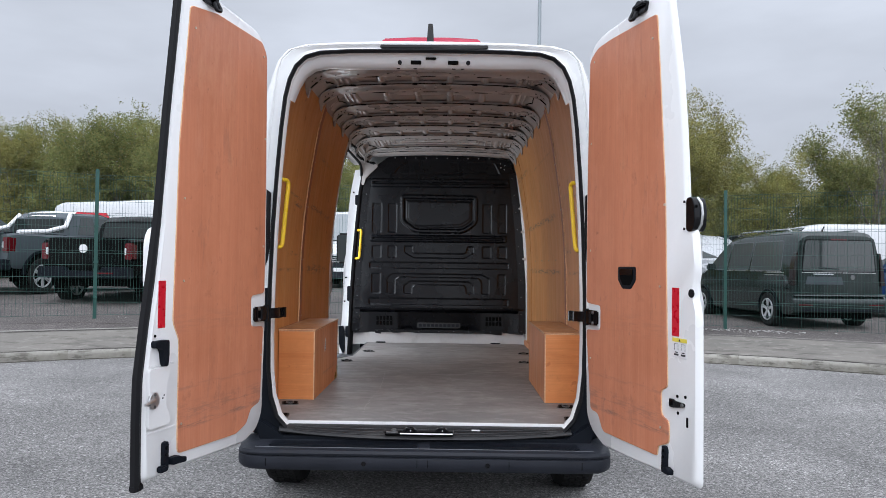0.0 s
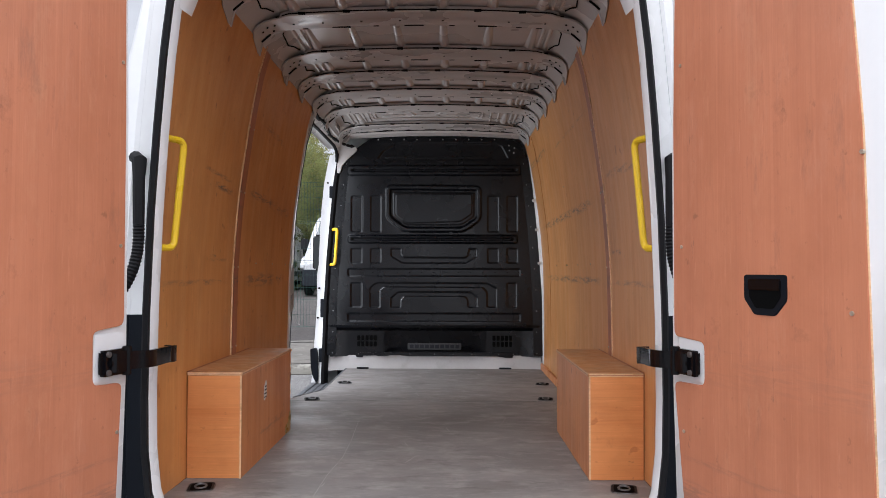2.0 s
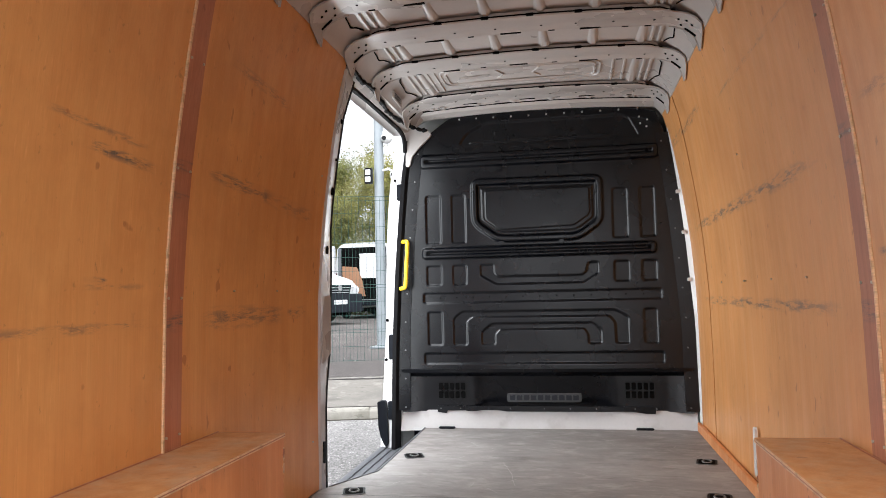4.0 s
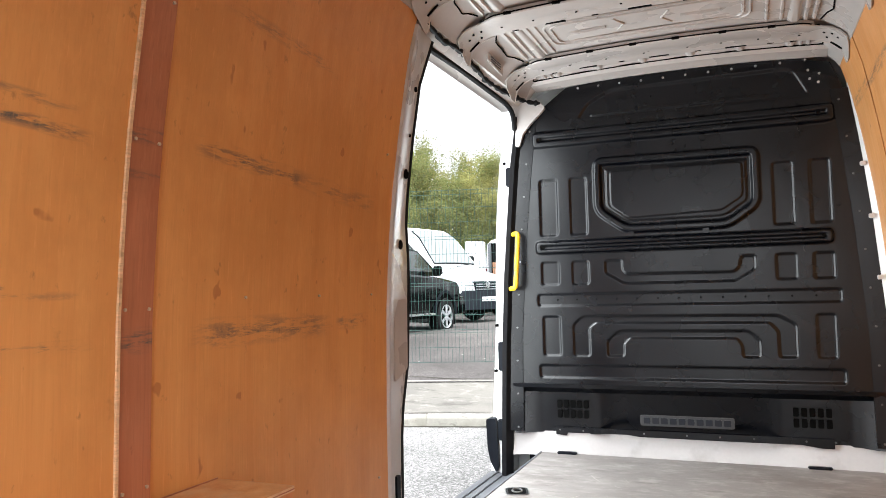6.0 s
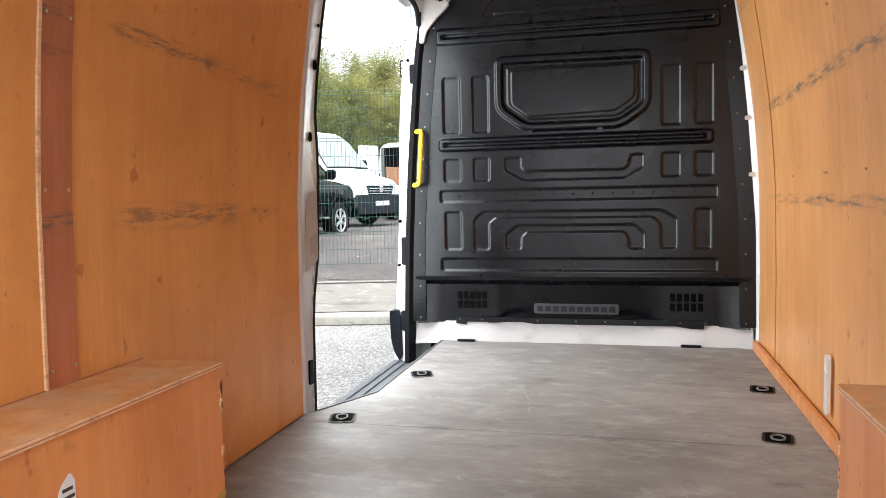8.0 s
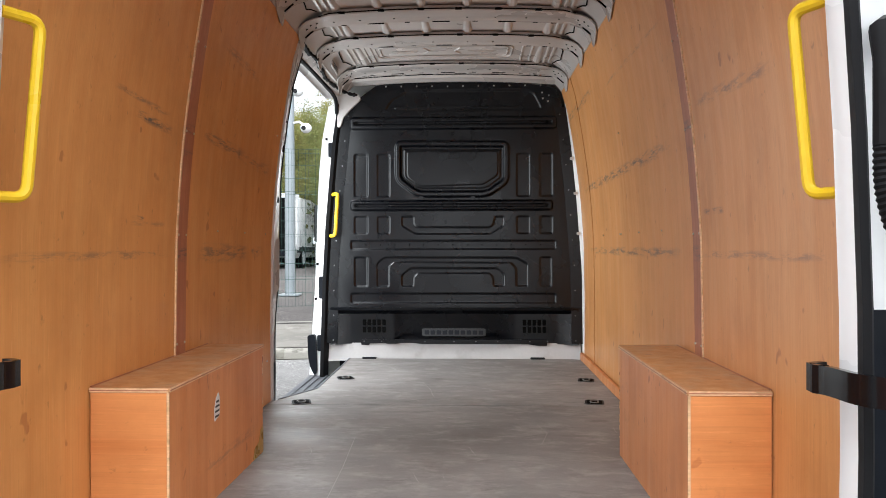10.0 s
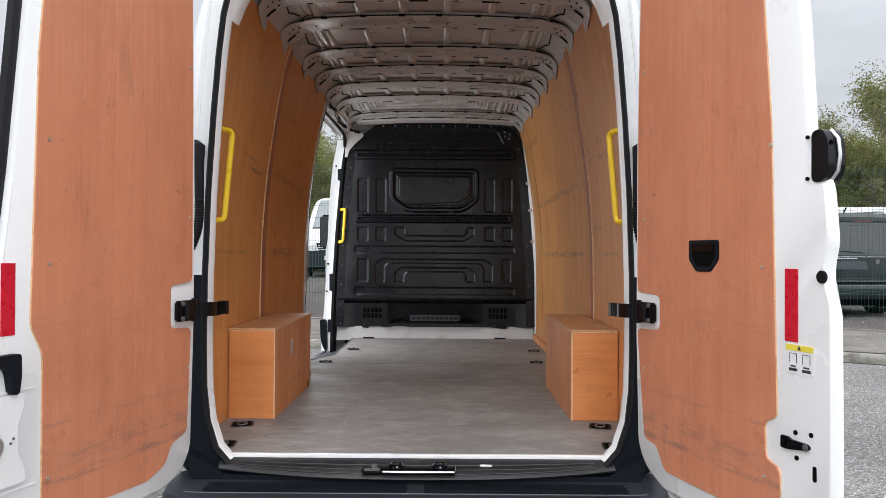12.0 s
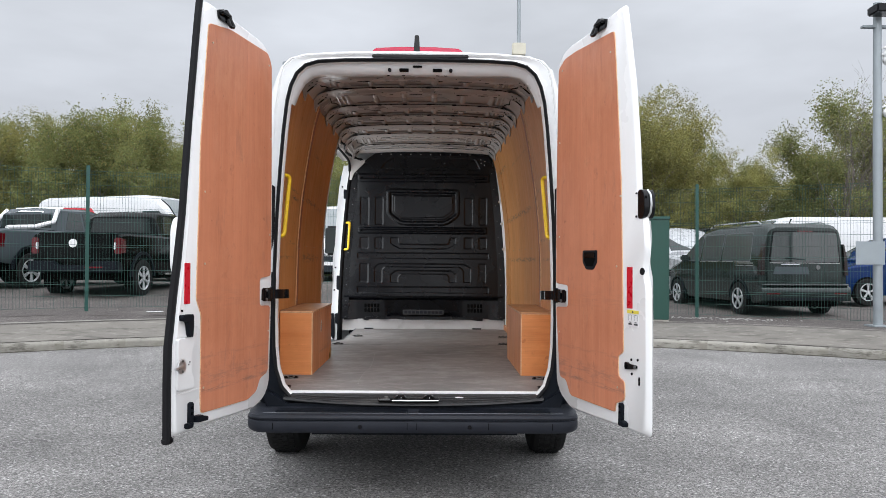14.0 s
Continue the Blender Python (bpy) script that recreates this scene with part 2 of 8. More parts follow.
def scuffed(m, colour, scale, stretch3, at, soft, amount, across=False):
    """Lays worn streaks of another colour over a material."""
    n, l = m.node_tree.nodes, m.node_tree.links
    b = n["Principled BSDF"]
    src = b.inputs["Base Color"].links[0].from_socket
    co = n.new("ShaderNodeTexCoord")
    mp = n.new("ShaderNodeMapping")
    mp.inputs["Scale"].default_value = stretch3
    # stains that run on from piece to piece lie in world space
    l.new(n.new("ShaderNodeNewGeometry").outputs["Position"] if across else co.outputs["Object"], mp.inputs["Vector"])
    t = n.new("ShaderNodeTexNoise")
    t.inputs["Scale"].default_value, t.inputs["Detail"].default_value, t.inputs["Roughness"].default_value = scale, 8, 0.72
    l.new(mp.outputs[0], t.inputs["Vector"])
    r = n.new("ShaderNodeMapRange")
    r.inputs["From Min"].default_value, r.inputs["From Max"].default_value, r.inputs["To Max"].default_value = at, at + soft, amount
    l.new(t.outputs["Fac"], r.inputs["Value"])
    x = n.new("ShaderNodeMix")
    x.data_type = "RGBA"
    x.inputs[7].default_value = (*colour, 1)
    l.new(r.outputs[0], x.inputs[0])
    l.new(src, x.inputs[6])
    l.new(x.outputs[2], b.inputs["Base Color"])


scuffed(M_FLOOR, (0.40, 0.378, 0.362), 2.6, (0.6, 1.2, 1), 0.46, 0.26, 0.55)
scuffed(M_FLOOR, (0.42, 0.40, 0.38), 9.0, (0.8, 1.3, 1), 0.50, 0.18, 0.55)
scuffed(M_FLOOR, (0.40, 0.38, 0.36), 24.0, (0.4, 1.6, 1), 0.57, 0.09, 0.28)
scuffed(M_FLOOR, (0.10, 0.085, 0.076), 7.0, (0.7, 1.8, 1), 0.56, 0.14, 0.62)
M_BUMPER = material("dark_bluish_bumper_plastic", (0.019, 0.021, 0.027), 0.40, vary=0.15, scale=6, bump=0.10, fine=400, dark=(0.026, 0.026, 0.028), dark_at=0.62, dark_scale=7, dark_amount=0.4, spec=0.14)
M_SILL = material("dusty_sill_plastic", (0.016, 0.016, 0.017), 0.38, vary=0.25, scale=6, stretch_by=(0.5, 2, 2), bump=0.1, fine=300, dark=(0.05, 0.047, 0.043), dark_at=0.56, dark_scale=6, dark_amount=0.5, spec=0.35)
M_STEP = material("grey_step_plastic", (0.10, 0.105, 0.115), 0.55, vary=0.12, bump=0.1, fine=200)
MARKS_LEFT = ((1.335, 0.0, 0.034, 0.62, 1.42, 2.0), (1.335, 0.0, 0.022, 0.55, 2.06, 2.26), (1.335, 0.0, 0.012, 0.5, 0.25, 1.12), (1.43, 0.0, 0.008, 0.35, 0.85, 1.08),
              (1.842, -0.052, 0.024, 0.8, 1.40, 1.86), (1.838, -0.052, 0.028, 0.5, 1.86, 2.26), (1.795, -0.06, 0.014, 0.75, 0.82, 1.09), (1.83, -0.05, 0.009, 0.5, 0.70, 1.05),
              (1.445, 0.0, 0.007, 1.0, 0.84, 0.93), (2.20, -0.06, 0.018, 0.4, 1.45, 1.95))
MARKS_RIGHT = ((1.735, -0.004, 0.026, 0.75, 1.55, 3.5), (1.333, 0.0, 0.020, 0.75, 1.50, 3.45), (1.333, 0.0, 0.012, 0.4, 0.3, 1.15), (1.456, 0.01, 0.010, 1.0, 0.96, 1.14),
               (2.20, 0.004, 0.022, 0.75, 2.85, 3.75), (1.77, 0.04, 0.018, 0.45, 0.55, 1.12), (2.16, 0.0, 0.010, 0.35, 1.4, 2.5))
M_PLY_LEFT = plywood("side_plywood_left", (0.664, 0.308, 0.098), (0.612, 0.262, 0.076), MARKS_LEFT, pale=0.14)
# same ply toned slightly paler: the side doorway's light put into its colour
M_PLY_RIGHT = plywood("side_plywood_right", (0.682, 0.324, 0.118), (0.630, 0.278, 0.092), MARKS_RIGHT, pale=0.14)
M_PLY = M_PLY_RIGHT
M_PLY_DOOR = plywood("door_plywood", (0.515, 0.198, 0.106), (0.475, 0.172, 0.089), streak=0.2, pale=0.22, spotted=0.12, marks=((0.735, 0.0, 0.013, 0.55, -2.0, 2.0), (0.79, 0.0, 0.035, 0.34, -2.0, 2.0), (0.885, 0.0, 0.010, 0.22, -2.0, 2.0), (1.14, 0.0, 0.06, 0.12, -2.0, 2.0)))
scuffed(M_PLY_DOOR, (0.24, 0.085, 0.045), 4.5, (1, 1, 0.7), 0.59, 0.09, 0.5)
scuffed(M_PLY_DOOR, (0.60, 0.29, 0.165), 3.0, (1, 1, 0.4), 0.56, 0.12, 0.45)
scuffed(M_PLY_DOOR, (0.60, 0.30, 0.20), 3.0, (2.4, 2.4, 0.7), 0.55, 0.16, 0.35, True)
scuffed(M_PLY_DOOR, (0.24, 0.105, 0.070), 4.5, (3.0, 3.0, 0.8), 0.58, 0.12, 0.42, True)
scuffed(M_PLY_DOOR, (0.10, 0.060, 0.048), 11.0, (3.2, 3.2, 0.7), 0.66, 0.05, 0.5, True)
M_PLY_BOX = plywood("arch_box_plywood", (0.660, 0.268, 0.092), (0.590, 0.215, 0.068), ((0.70, 0.0, 0.02, 0.3, 0.9, 1.4),), streak=0.25, pale=0.15)
M_PLY_BOX_PALE = plywood("pale_arch_box_plywood", (0.670, 0.280, 0.104), (0.600, 0.228, 0.078), (), streak=0.25, pale=0.15)
M_PLY_FRONT = plywood("level_grained_plywood", (0.700, 0.275, 0.092), (0.620, 0.215, 0.064), (), streak=0.3, pale=0.25, spotted=0.4, level=True)
M_PLY_TOP = plywood("dusty_box_top_plywood", (0.54, 0.265, 0.105), (0.46, 0.205, 0.075), (), streak=0.3, pale=0.2)
M_BATTEN = plywood("hardwood_batten", (0.45, 0.170, 0.085), (0.36, 0.122, 0.058), ((1.335, 0.0, 0.025, 0.8, 1.0, 1.5), (1.76, 0.0, 0.018, 0.8, 1.0, 1.5), (1.68, 0.0, 0.012, 0.5, 1.0, 1.5)), streak=0.4, pale=0.3, spotted=0.0)
M_UPSTAND = material("dull_white_steel", (0.50, 0.49, 0.485), 0.45, vary=0.06, scale=5, bump=0.03, dark=(0.30, 0.28, 0.27), dark_at=0.6, dark_scale=6, dark_amount=0.5)
scuffed(M_PLY_TOP, (0.42, 0.33, 0.25), 5.0, (1, 1, 1), 0.47, 0.2, 0.6)
M_BOARD = plywood("dull_brown_board", (0.30, 0.155, 0.085), (0.25, 0.12, 0.062), (), pale=0.1)
M_EDGE = material("pale_ply_edge", (0.70, 0.45, 0.26), 0.6, vary=0.2, scale=30, stretch_by=(1, 1, 6), bump=0.1, dark=(0.32, 0.19, 0.08), dark_at=0.55, dark_scale=30, dark_amount=0.5)
# near-black colour that stands in for the shade inside holes, gaps and hollows
M_HOLE = material("dark_hollow", (0.003, 0.003, 0.003), 0.95, vary=0.1, bump=0, spec=0.05)
M_RING = material("dull_dark_steel", (0.16, 0.16, 0.16), 0.45, 0.7, vary=0.2, bump=0.05)
M_SCREW = material("zinc_screw", (0.55, 0.5, 0.42), 0.4, 0.8, bump=0)
M_LABEL = material("label_paper", (0.72, 0.72, 0.72), 0.5, vary=0.05, bump=0.02)
M_LABEL_YEL = material("label_yellow", (0.72, 0.60, 0.07), 0.45, vary=0.05, bump=0.0)
M_INK = material("label_ink", (0.03, 0.03, 0.035), 0.6, vary=0.1, bump=0.0)
M_TAPE = material("old_parcel_tape", (0.40, 0.23, 0.035), 0.3, vary=0.3, scale=20, bump=0.3)
def asphalt(name, base=(0.174, 0.168, 0.162), dark=(0.118, 0.114, 0.110)):
    """Worn asphalt: pale and dark stones in a grey binder, broad stains and faint tyre wear."""
    m = material(name, base, 0.88, vary=0.14, scale=0.5, bump=0, dark=dark, dark_at=0.5, dark_scale=0.3, dark_amount=0.45, spec=0.3)
    n, l = m.node_tree.nodes, m.node_tree.links
    b = n["Principled BSDF"]
    src = b.inputs["Base Color"].links[0].from_socket
    co = n.new("ShaderNodeTexCoord")
    cells = n.new("ShaderNodeTexVoronoi")
    cells.inputs["Scale"].default_value = 120
    l.new(co.outputs["Object"], cells.inputs["Vector"])
    sp = n.new("ShaderNodeSeparateColor")
    l.new(cells.outputs["Color"], sp.inputs[0])
    grit = n.new("ShaderNodeTexNoise")
    grit.inputs["Scale"].default_value, grit.inputs["Detail"].default_value = 45, 8
    l.new(co.outputs["Object"], grit.inputs["Vector"])
    tone = n.new("ShaderNodeMapRange")
    tone.inputs["To Min"].default_value, tone.inputs["To Max"].default_value = 0.44, 1.62
    l.new(sp.outputs[0], tone.inputs["Value"])
    tone2 = n.new("ShaderNodeMapRange")
    tone2.inputs["From Min"].default_value, tone2.inputs["From Max"].default_value = 0.35, 0.65
    tone2.inputs["To Min"].default_value, tone2.inputs["To Max"].default_value = 0.72, 1.28
    l.new(grit.outputs["Fac"], tone2.inputs["Value"])
    stones = n.new("ShaderNodeTexVoronoi")
    stones.inputs["Scale"].default_value = 78
    l.new(co.outputs["Object"], stones.inputs["Vector"])
    sp2 = n.new("ShaderNodeSeparateColor")
    l.new(stones.outputs["Color"], sp2.inputs[0])
    pale = n.new("ShaderNodeMapRange")  # a few pale chippings among the rest
    pale.inputs["From Min"].default_value, pale.inputs["From Max"].default_value = 0.86, 0.96
    pale.inputs["To Min"].default_value, pale.inputs["To Max"].default_value = 0.92, 1.65
    l.new(sp2.outputs[1], pale.inputs["Value"])
    wear = n.new("ShaderNodeTexNoise")
    wear.inputs["Scale"].default_value, wear.inputs["Detail"].default_value, wear.inputs["Roughness"].default_value = 0.9, 7, 0.62
    l.new(co.outputs["Object"], wear.inputs["Vector"])
    broad = n.new("ShaderNodeMapRange")
    broad.inputs["From Min"].default_value, broad.inputs["From Max"].default_value = 0.34, 0.66
    broad.inputs["To Min"].default_value, broad.inputs["To Max"].default_value = 0.82, 1.22
    l.new(wear.outputs["Fac"], broad.inputs["Value"])
    mul = n.new("ShaderNodeMath")
    mul.operation = "MULTIPLY"
    l.new(tone.outputs[0], mul.inputs[0])
    l.new(tone2.outputs[0], mul.inputs[1])
    for more in (pale, broad):
        nxt = n.new("ShaderNodeMath")
        nxt.operation = "MULTIPLY"
        l.new(mul.outputs[0], nxt.inputs[0])
        l.new(more.outputs[0], nxt.inputs[1])
        mul = nxt
    sc = n.new("ShaderNodeVectorMath")
    sc.operation = "SCALE"
    l.new(src, sc.inputs[0])
    l.new(mul.outputs[0], sc.inputs["Scale"])
    l.new(sc.outputs[0], b.inputs["Base Color"])
    bp = n.new("ShaderNodeBump")
    bp.inputs["Strength"].default_value, bp.inputs["Distance"].default_value = 0.5, 0.006
    l.new(cells.outputs["Distance"], bp.inputs["Height"])
    l.new(bp.outputs[0], b.inputs["Normal"])
    return m


M_ASPHALT = asphalt("worn_asphalt")
M_TARMAC = asphalt("dark_compound_tarmac", (0.086, 0.076, 0.071), (0.052, 0.046, 0.043))
scuffed(M_TARMAC, (0.155, 0.143, 0.132), 0.9, (1, 1, 1), 0.56, 0.12, 0.45)
M_PAVE = material("concrete_footway", (0.150, 0.138, 0.120), 0.9, vary=0.2, scale=1.2, bump=0.5, fine=70, dark=(0.10, 0.092, 0.08), dark_at=0.52, dark_scale=1.6, dark_amount=0.6)
scuffed(M_PAVE, (0.060, 0.052, 0.043), 2.6, (0.7, 1.7, 1), 0.54, 0.09, 0.7)
scuffed(M_PAVE, (0.25, 0.235, 0.205), 4.5, (1, 1, 1), 0.54, 0.10, 0.6)
M_KERB = material("kerb_concrete", (0.26, 0.248, 0.216), 0.9, vary=0.2, scale=3, bump=0.6, fine=60, dark=(0.17, 0.158, 0.13), dark_at=0.52, dark_scale=4, dark_amount=0.6, random_tone=0.14)
scuffed(M_KERB, (0.070, 0.062, 0.050), 4.5, (0.8, 0.8, 2.6), 0.52, 0.10, 0.75, True)
M_SILT = material("gutter_silt", (0.052, 0.046, 0.038), 0.95, vary=0.3, scale=7, bump=0.4, fine=80, spec=0.2)
M_FENCE = material("green_coated_steel", (0.009, 0.058, 0.046), 0.45, vary=0.12, bump=0.02)
M_WIRE = material("weathered_green_wire", (0.018, 0.066, 0.053), 0.5, vary=0.12, bump=0.0)
M_GALV = material("galvanised_pole", (0.27, 0.30, 0.315), 0.45, 0.3, vary=0.1, scale=5, bump=0.05)
M_ALLOY = material("silver_alloy_wheel", (0.50, 0.51, 0.52), 0.3, 0.25, vary=0.06, bump=0)
M_BARK = material("birch_bark", (0.12, 0.10, 0.085), 0.9, vary=0.35, scale=8, bump=0.5, fine=40, dark=(0.27, 0.25, 0.22), dark_at=0.5, dark_scale=6, dark_amount=0.6)
M_GLASS = glass("dark_car_glass")
# base lightened so that reflected sky is partly in the colour
M_GLASS_SKY = glass("sky_lit_windscreen", (0.16, 0.18, 0.185))
M_GLASS_SKY.node_tree.nodes["Principled BSDF"].inputs["Specular IOR Level"].default_value = 0.9
# grey base stands in for reflected sky and the interior seen through
M_GLASS_SIDE = glass("sky_greyed_glass", (0.034, 0.039, 0.039))
M_GLASS_SIDE.node_tree.nodes["Principled BSDF"].inputs["Specular IOR Level"].default_value = 0.75


# lighter base paints in the reflections and light seen through the panes
M_GLASS_CLEAR = glass("car_window_glass", (0.06, 0.066, 0.068))
M_GLASS_CLEAR.node_tree.nodes["Principled BSDF"].inputs["Specular IOR Level"].default_value = 0.5


def paint(name, base, rough=0.11, metal=0.0, spec=0.2):
    return material(name, base, rough, metal, vary=0.05, scale=3, bump=0.0, coat=0.0, spec=spec, dark=tuple(v * 0.8 + 0.002 for v in base), dark_at=0.6, dark_scale=2, dark_amount=0.3)


M_VAN_WHITE = material("compound_van_white", (0.52, 0.525, 0.53), 0.3, vary=0.04, scale=2, bump=0.01, spec=0.3, dark=(0.44, 0.435, 0.43), dark_at=0.6, dark_scale=2, dark_amount=0.4)
M_CAR_BLACK = paint("black_car_paint", (0.003, 0.004, 0.004), 0.08, spec=0.09)
M_CAR_GREY = paint("dark_green_grey_car_paint", (0.016, 0.024, 0.0225), 0.10, spec=0.5)
M_CAR_SILVER = paint("mid_grey_car_paint", (0.07, 0.082, 0.09))
M_CAR_BLUE = paint("blue_car_paint", (0.006, 0.022, 0.085), spec=0.12)
M_BRAKE = material("brake_lamp_lens", (0.42, 0.012, 0.05), 0.15, vary=0.05, bump=0)
M_TAIL_DARK = material("smoked_tail_lamp", (0.010, 0.003, 0.003), 0.12, vary=0.05, bump=0)
M_TAIL = material("tail_lamp_lens", (0.085, 0.004, 0.007), 0.15, vary=0.05, bump=0)
M_LENS = material("clear_lamp_lens", (0.6, 0.62, 0.63), 0.1, vary=0.05, bump=0)


def leaves(name, base, alt):
    m = material(name, base, 0.75, vary=0.75, scale=1.5, bump=0, random_tone=0.15, spec=0.2)
    n, l = m.node_tree.nodes, m.node_tree.links
    b = n["Principled BSDF"]
    src = b.inputs["Base Color"].links[0].from_socket
    geo = n.new("ShaderNodeNewGeometry")
    mx = n.new("ShaderNodeMix")
    mx.data_type = "RGBA"
    mx.inputs[7].default_value = (*alt, 1)
    rr = n.new("ShaderNodeMapRange")
    rr.inputs["From Min"].default_value, rr.inputs["To Max"].default_value = 0.45, 0.9
    l.new(geo.outputs["Random Per Island"], rr.inputs["Value"])
    l.new(rr.outputs[0], mx.inputs[0])
    l.new(src, mx.inputs[6])
    l.new(mx.outputs[2], b.inputs["Base Color"])
    tr = n.new("ShaderNodeBsdfTranslucent")
    l.new(mx.outputs[2], tr.inputs["Color"])
    ms = n.new("ShaderNodeMixShader")
    ms.inputs[0].default_value = 0.35
    l.new(b.outputs[0], ms.inputs[1])
    l.new(tr.outputs[0], ms.inputs[2])
    l.new(ms.outputs[0], n["Material Output"].inputs["Surface"])
    return m


M_LEAF_GREEN = leaves("birch_leaves_green", (0.176, 0.203, 0.074), (0.275, 0.244, 0.086))
M_LEAF_YELLOW = leaves("birch_leaves_turning", (0.232, 0.234, 0.084), (0.335, 0.282, 0.086))
M_LEAF_DARK = leaves("undergrowth_leaves", (0.065, 0.078, 0.034), (0.115, 0.108, 0.040))


# ---- mesh helpers ----
def mesh_of(bm, mat, name, smooth=35):
    me = bpy.data.meshes.new(name)
    bmesh.ops.recalc_face_normals(bm, faces=bm.faces)
    bm.to_mesh(me)
    bm.free()
    for mm in (mat if isinstance(mat, (list, tuple)) else (mat,)):
        me.materials.append(mm)
    if smooth:
        me.polygons.foreach_set("use_smooth", [True] * len(me.polygons))
        me.set_sharp_from_angle(angle=radians(smooth))
    return me


def thing(name, label, category, at=None, group="", kind=""):
    """An Empty at the base of a thing, which its parts hang under."""
    ob = new(name)
    ob.empty_display_size = 0.1
    ob.matrix_world = at or Matrix()
    return tagged(ob, label, category, group, kind)


def part(name, bm, mat=None, parent=None, label="", smooth=35, at=None):
    me = bm if isinstance(bm, bpy.types.Mesh) else mesh_of(bm, mat, name, smooth)
    ob = new(name, me)
    ob.parent = parent
    if at is not None:
        ob.matrix_basis = at
    if label:
        ob["label"] = label
    return ob


def box(x0, x1, y0, y1, z0, z1, bevel=0.0, bm=None, segs=2):
    own = bmesh.new()
    bmesh.ops.create_cube(own, size=1)
    for v in own.verts:
        v.co = Vector(((x0 + x1) / 2 + v.co.x * (x1 - x0), (y0 + y1) / 2 + v.co.y * (y1 - y0), (z0 + z1) / 2 + v.co.z * (z1 - z0)))
    if bevel:
        bmesh.ops.bevel(own, geom=own.edges[:], offset=bevel, segments=segs, affect="EDGES")
    return merge(bm, own)


def merge(bm, own):
    if bm is None:
        return own
    vs = {v: bm.verts.new(v.co) for v in own.verts}
    for f in own.faces:
        bm.faces.new([vs[v] for v in f.verts])
    own.free()
    return bm


def prism(pts, axis, a, b, bevel=0.0, bm=None, segs=2):
    """A flat outline pushed from a to b along an axis. pts: (y, z), (x, z) or (x, y)."""
    def at(p, q):
        return {"x": (q, p[0], p[1]), "y": (p[0], q, p[1]), "z": (p[0], p[1], q)}[axis]
    own = bmesh.new()
    lo, hi = [own.verts.new(at(p, a)) for p in pts], [own.verts.new(at(p, b)) for p in pts]
    own.faces.new(lo), own.faces.new(hi[::-1])
    k = len(pts)
    for i in range(k):
        own.faces.new((lo[i], lo[(i + 1) % k], hi[(i + 1) % k], hi[i]))
    bmesh.ops.recalc_face_normals(own, faces=own.faces)
    if bevel:
        bmesh.ops.bevel(own, geom=own.edges[:], offset=bevel, segments=segs, affect="EDGES", clamp_overlap=True)
    return merge(bm, own)


def loft(rings, closed=True, caps=True, bm=None):
    bm = bm or bmesh.new()
    rows = [[bm.verts.new(p) for p in r] for r in rings]
    k = len(rows[0])
    for r0, r1 in zip(rows, rows[1:]):
        for i in range(k if closed else k - 1):
            j = (i + 1) % k
            bm.faces.new((r0[i], r0[j], r1[j], r1[i]))
    if caps and closed:
        bm.faces.new(rows[0][::-1]), bm.faces.new(rows[-1])
    return bm


def tube(path, radius, sides=10, bm=None, caps=True):
    """A round bar along a path; radius may be one number or one a point."""
    path = [Vector(p) for p in path]
    rad = radius if isinstance(radius, (list, tuple)) else [radius] * len(path)
    rings, up = [], None
    for i, p in enumerate(path):
        d = (path[min(i + 1, len(path) - 1)] - path[max(i - 1, 0)]).normalized()
        if up is None:
            up = Vector((0, 0, 1)) if abs(d.z) < 0.9 else Vector((1, 0, 0))
        s = d.cross(up).normalized()
        up = s.cross(d).normalized()
        rings.append([p + (s * math.cos(a) + up * math.sin(a)) * rad[i] for a in (2 * math.pi * k / sides for k in range(sides))])
    return loft(rings, True, caps, bm)


def bent(points, r, steps=5):
    """A path with its inner corners rounded to radius r."""
    pts = [Vector(p) for p in points]
    out = [pts[0]]
    for a, b, c in zip(pts, pts[1:], pts[2:]):
        p, q = b + (a - b).normalized() * r, b + (c - b).normalized() * r
        for i in range(steps + 1):
            t = i / steps
            out.append(p * (1 - t) ** 2 + b * 2 * t * (1 - t) + q * t * t)
    return out + [pts[-1]]


def rounded(pts, r, steps=4):
    """A closed 2D outline with its corners rounded."""
    out, k = [], len(pts)
    for i in range(k):
        a, b, c = Vector(pts[i - 1]), Vector(pts[i]), Vector(pts[(i + 1) % k])
        la, lc = (a - b).length, (c - b).length
        q = min(r, la * 0.45, lc * 0.45)
        p0, p1 = b + (a - b) * (q / la), b + (c - b) * (q / lc)
        for s in range(steps + 1):
            t = s / steps
            out.append(tuple(p0 * (1 - t) ** 2 + b * 2 * t * (1 - t) + p1 * t * t))
    return out


def rect(x0, x1, z0, z1, r=0.0):
    pts = [(x0, z0), (x1, z0), (x1, z1), (x0, z1)]
    return rounded(pts, r) if r else pts


def disc(center, axis, r, depth, sides=16, bevel=0.0, bm=None):
    pts = [(r * math.cos(2 * math.pi * i / sides), r * math.sin(2 * math.pi * i / sides)) for i in range(sides)]
    own = prism(pts, axis, -depth / 2, depth / 2, bevel)
    bmesh.ops.translate(own, verts=own.verts, vec=center)
    return merge(bm, own)


def lerp_table(table, v):
    for (a, fa), (b, fb) in zip(table, table[1:]):
        if v <= b:
            return fa + (fb - fa) * max(0.0, v - a) / (b - a)
    return table[-1][1]


# ---- ground ----
CENTRE_Y, KERB_R, PATH_R = -3.0, 10.55, 12.2


def smooth01(v):
    v = max(0.0, min(1.0, v))
    return v * v * (3 - 2 * v)


def fence_r(x):
    return 13.25 + 0.65 * smooth01((x + 1) / 4)


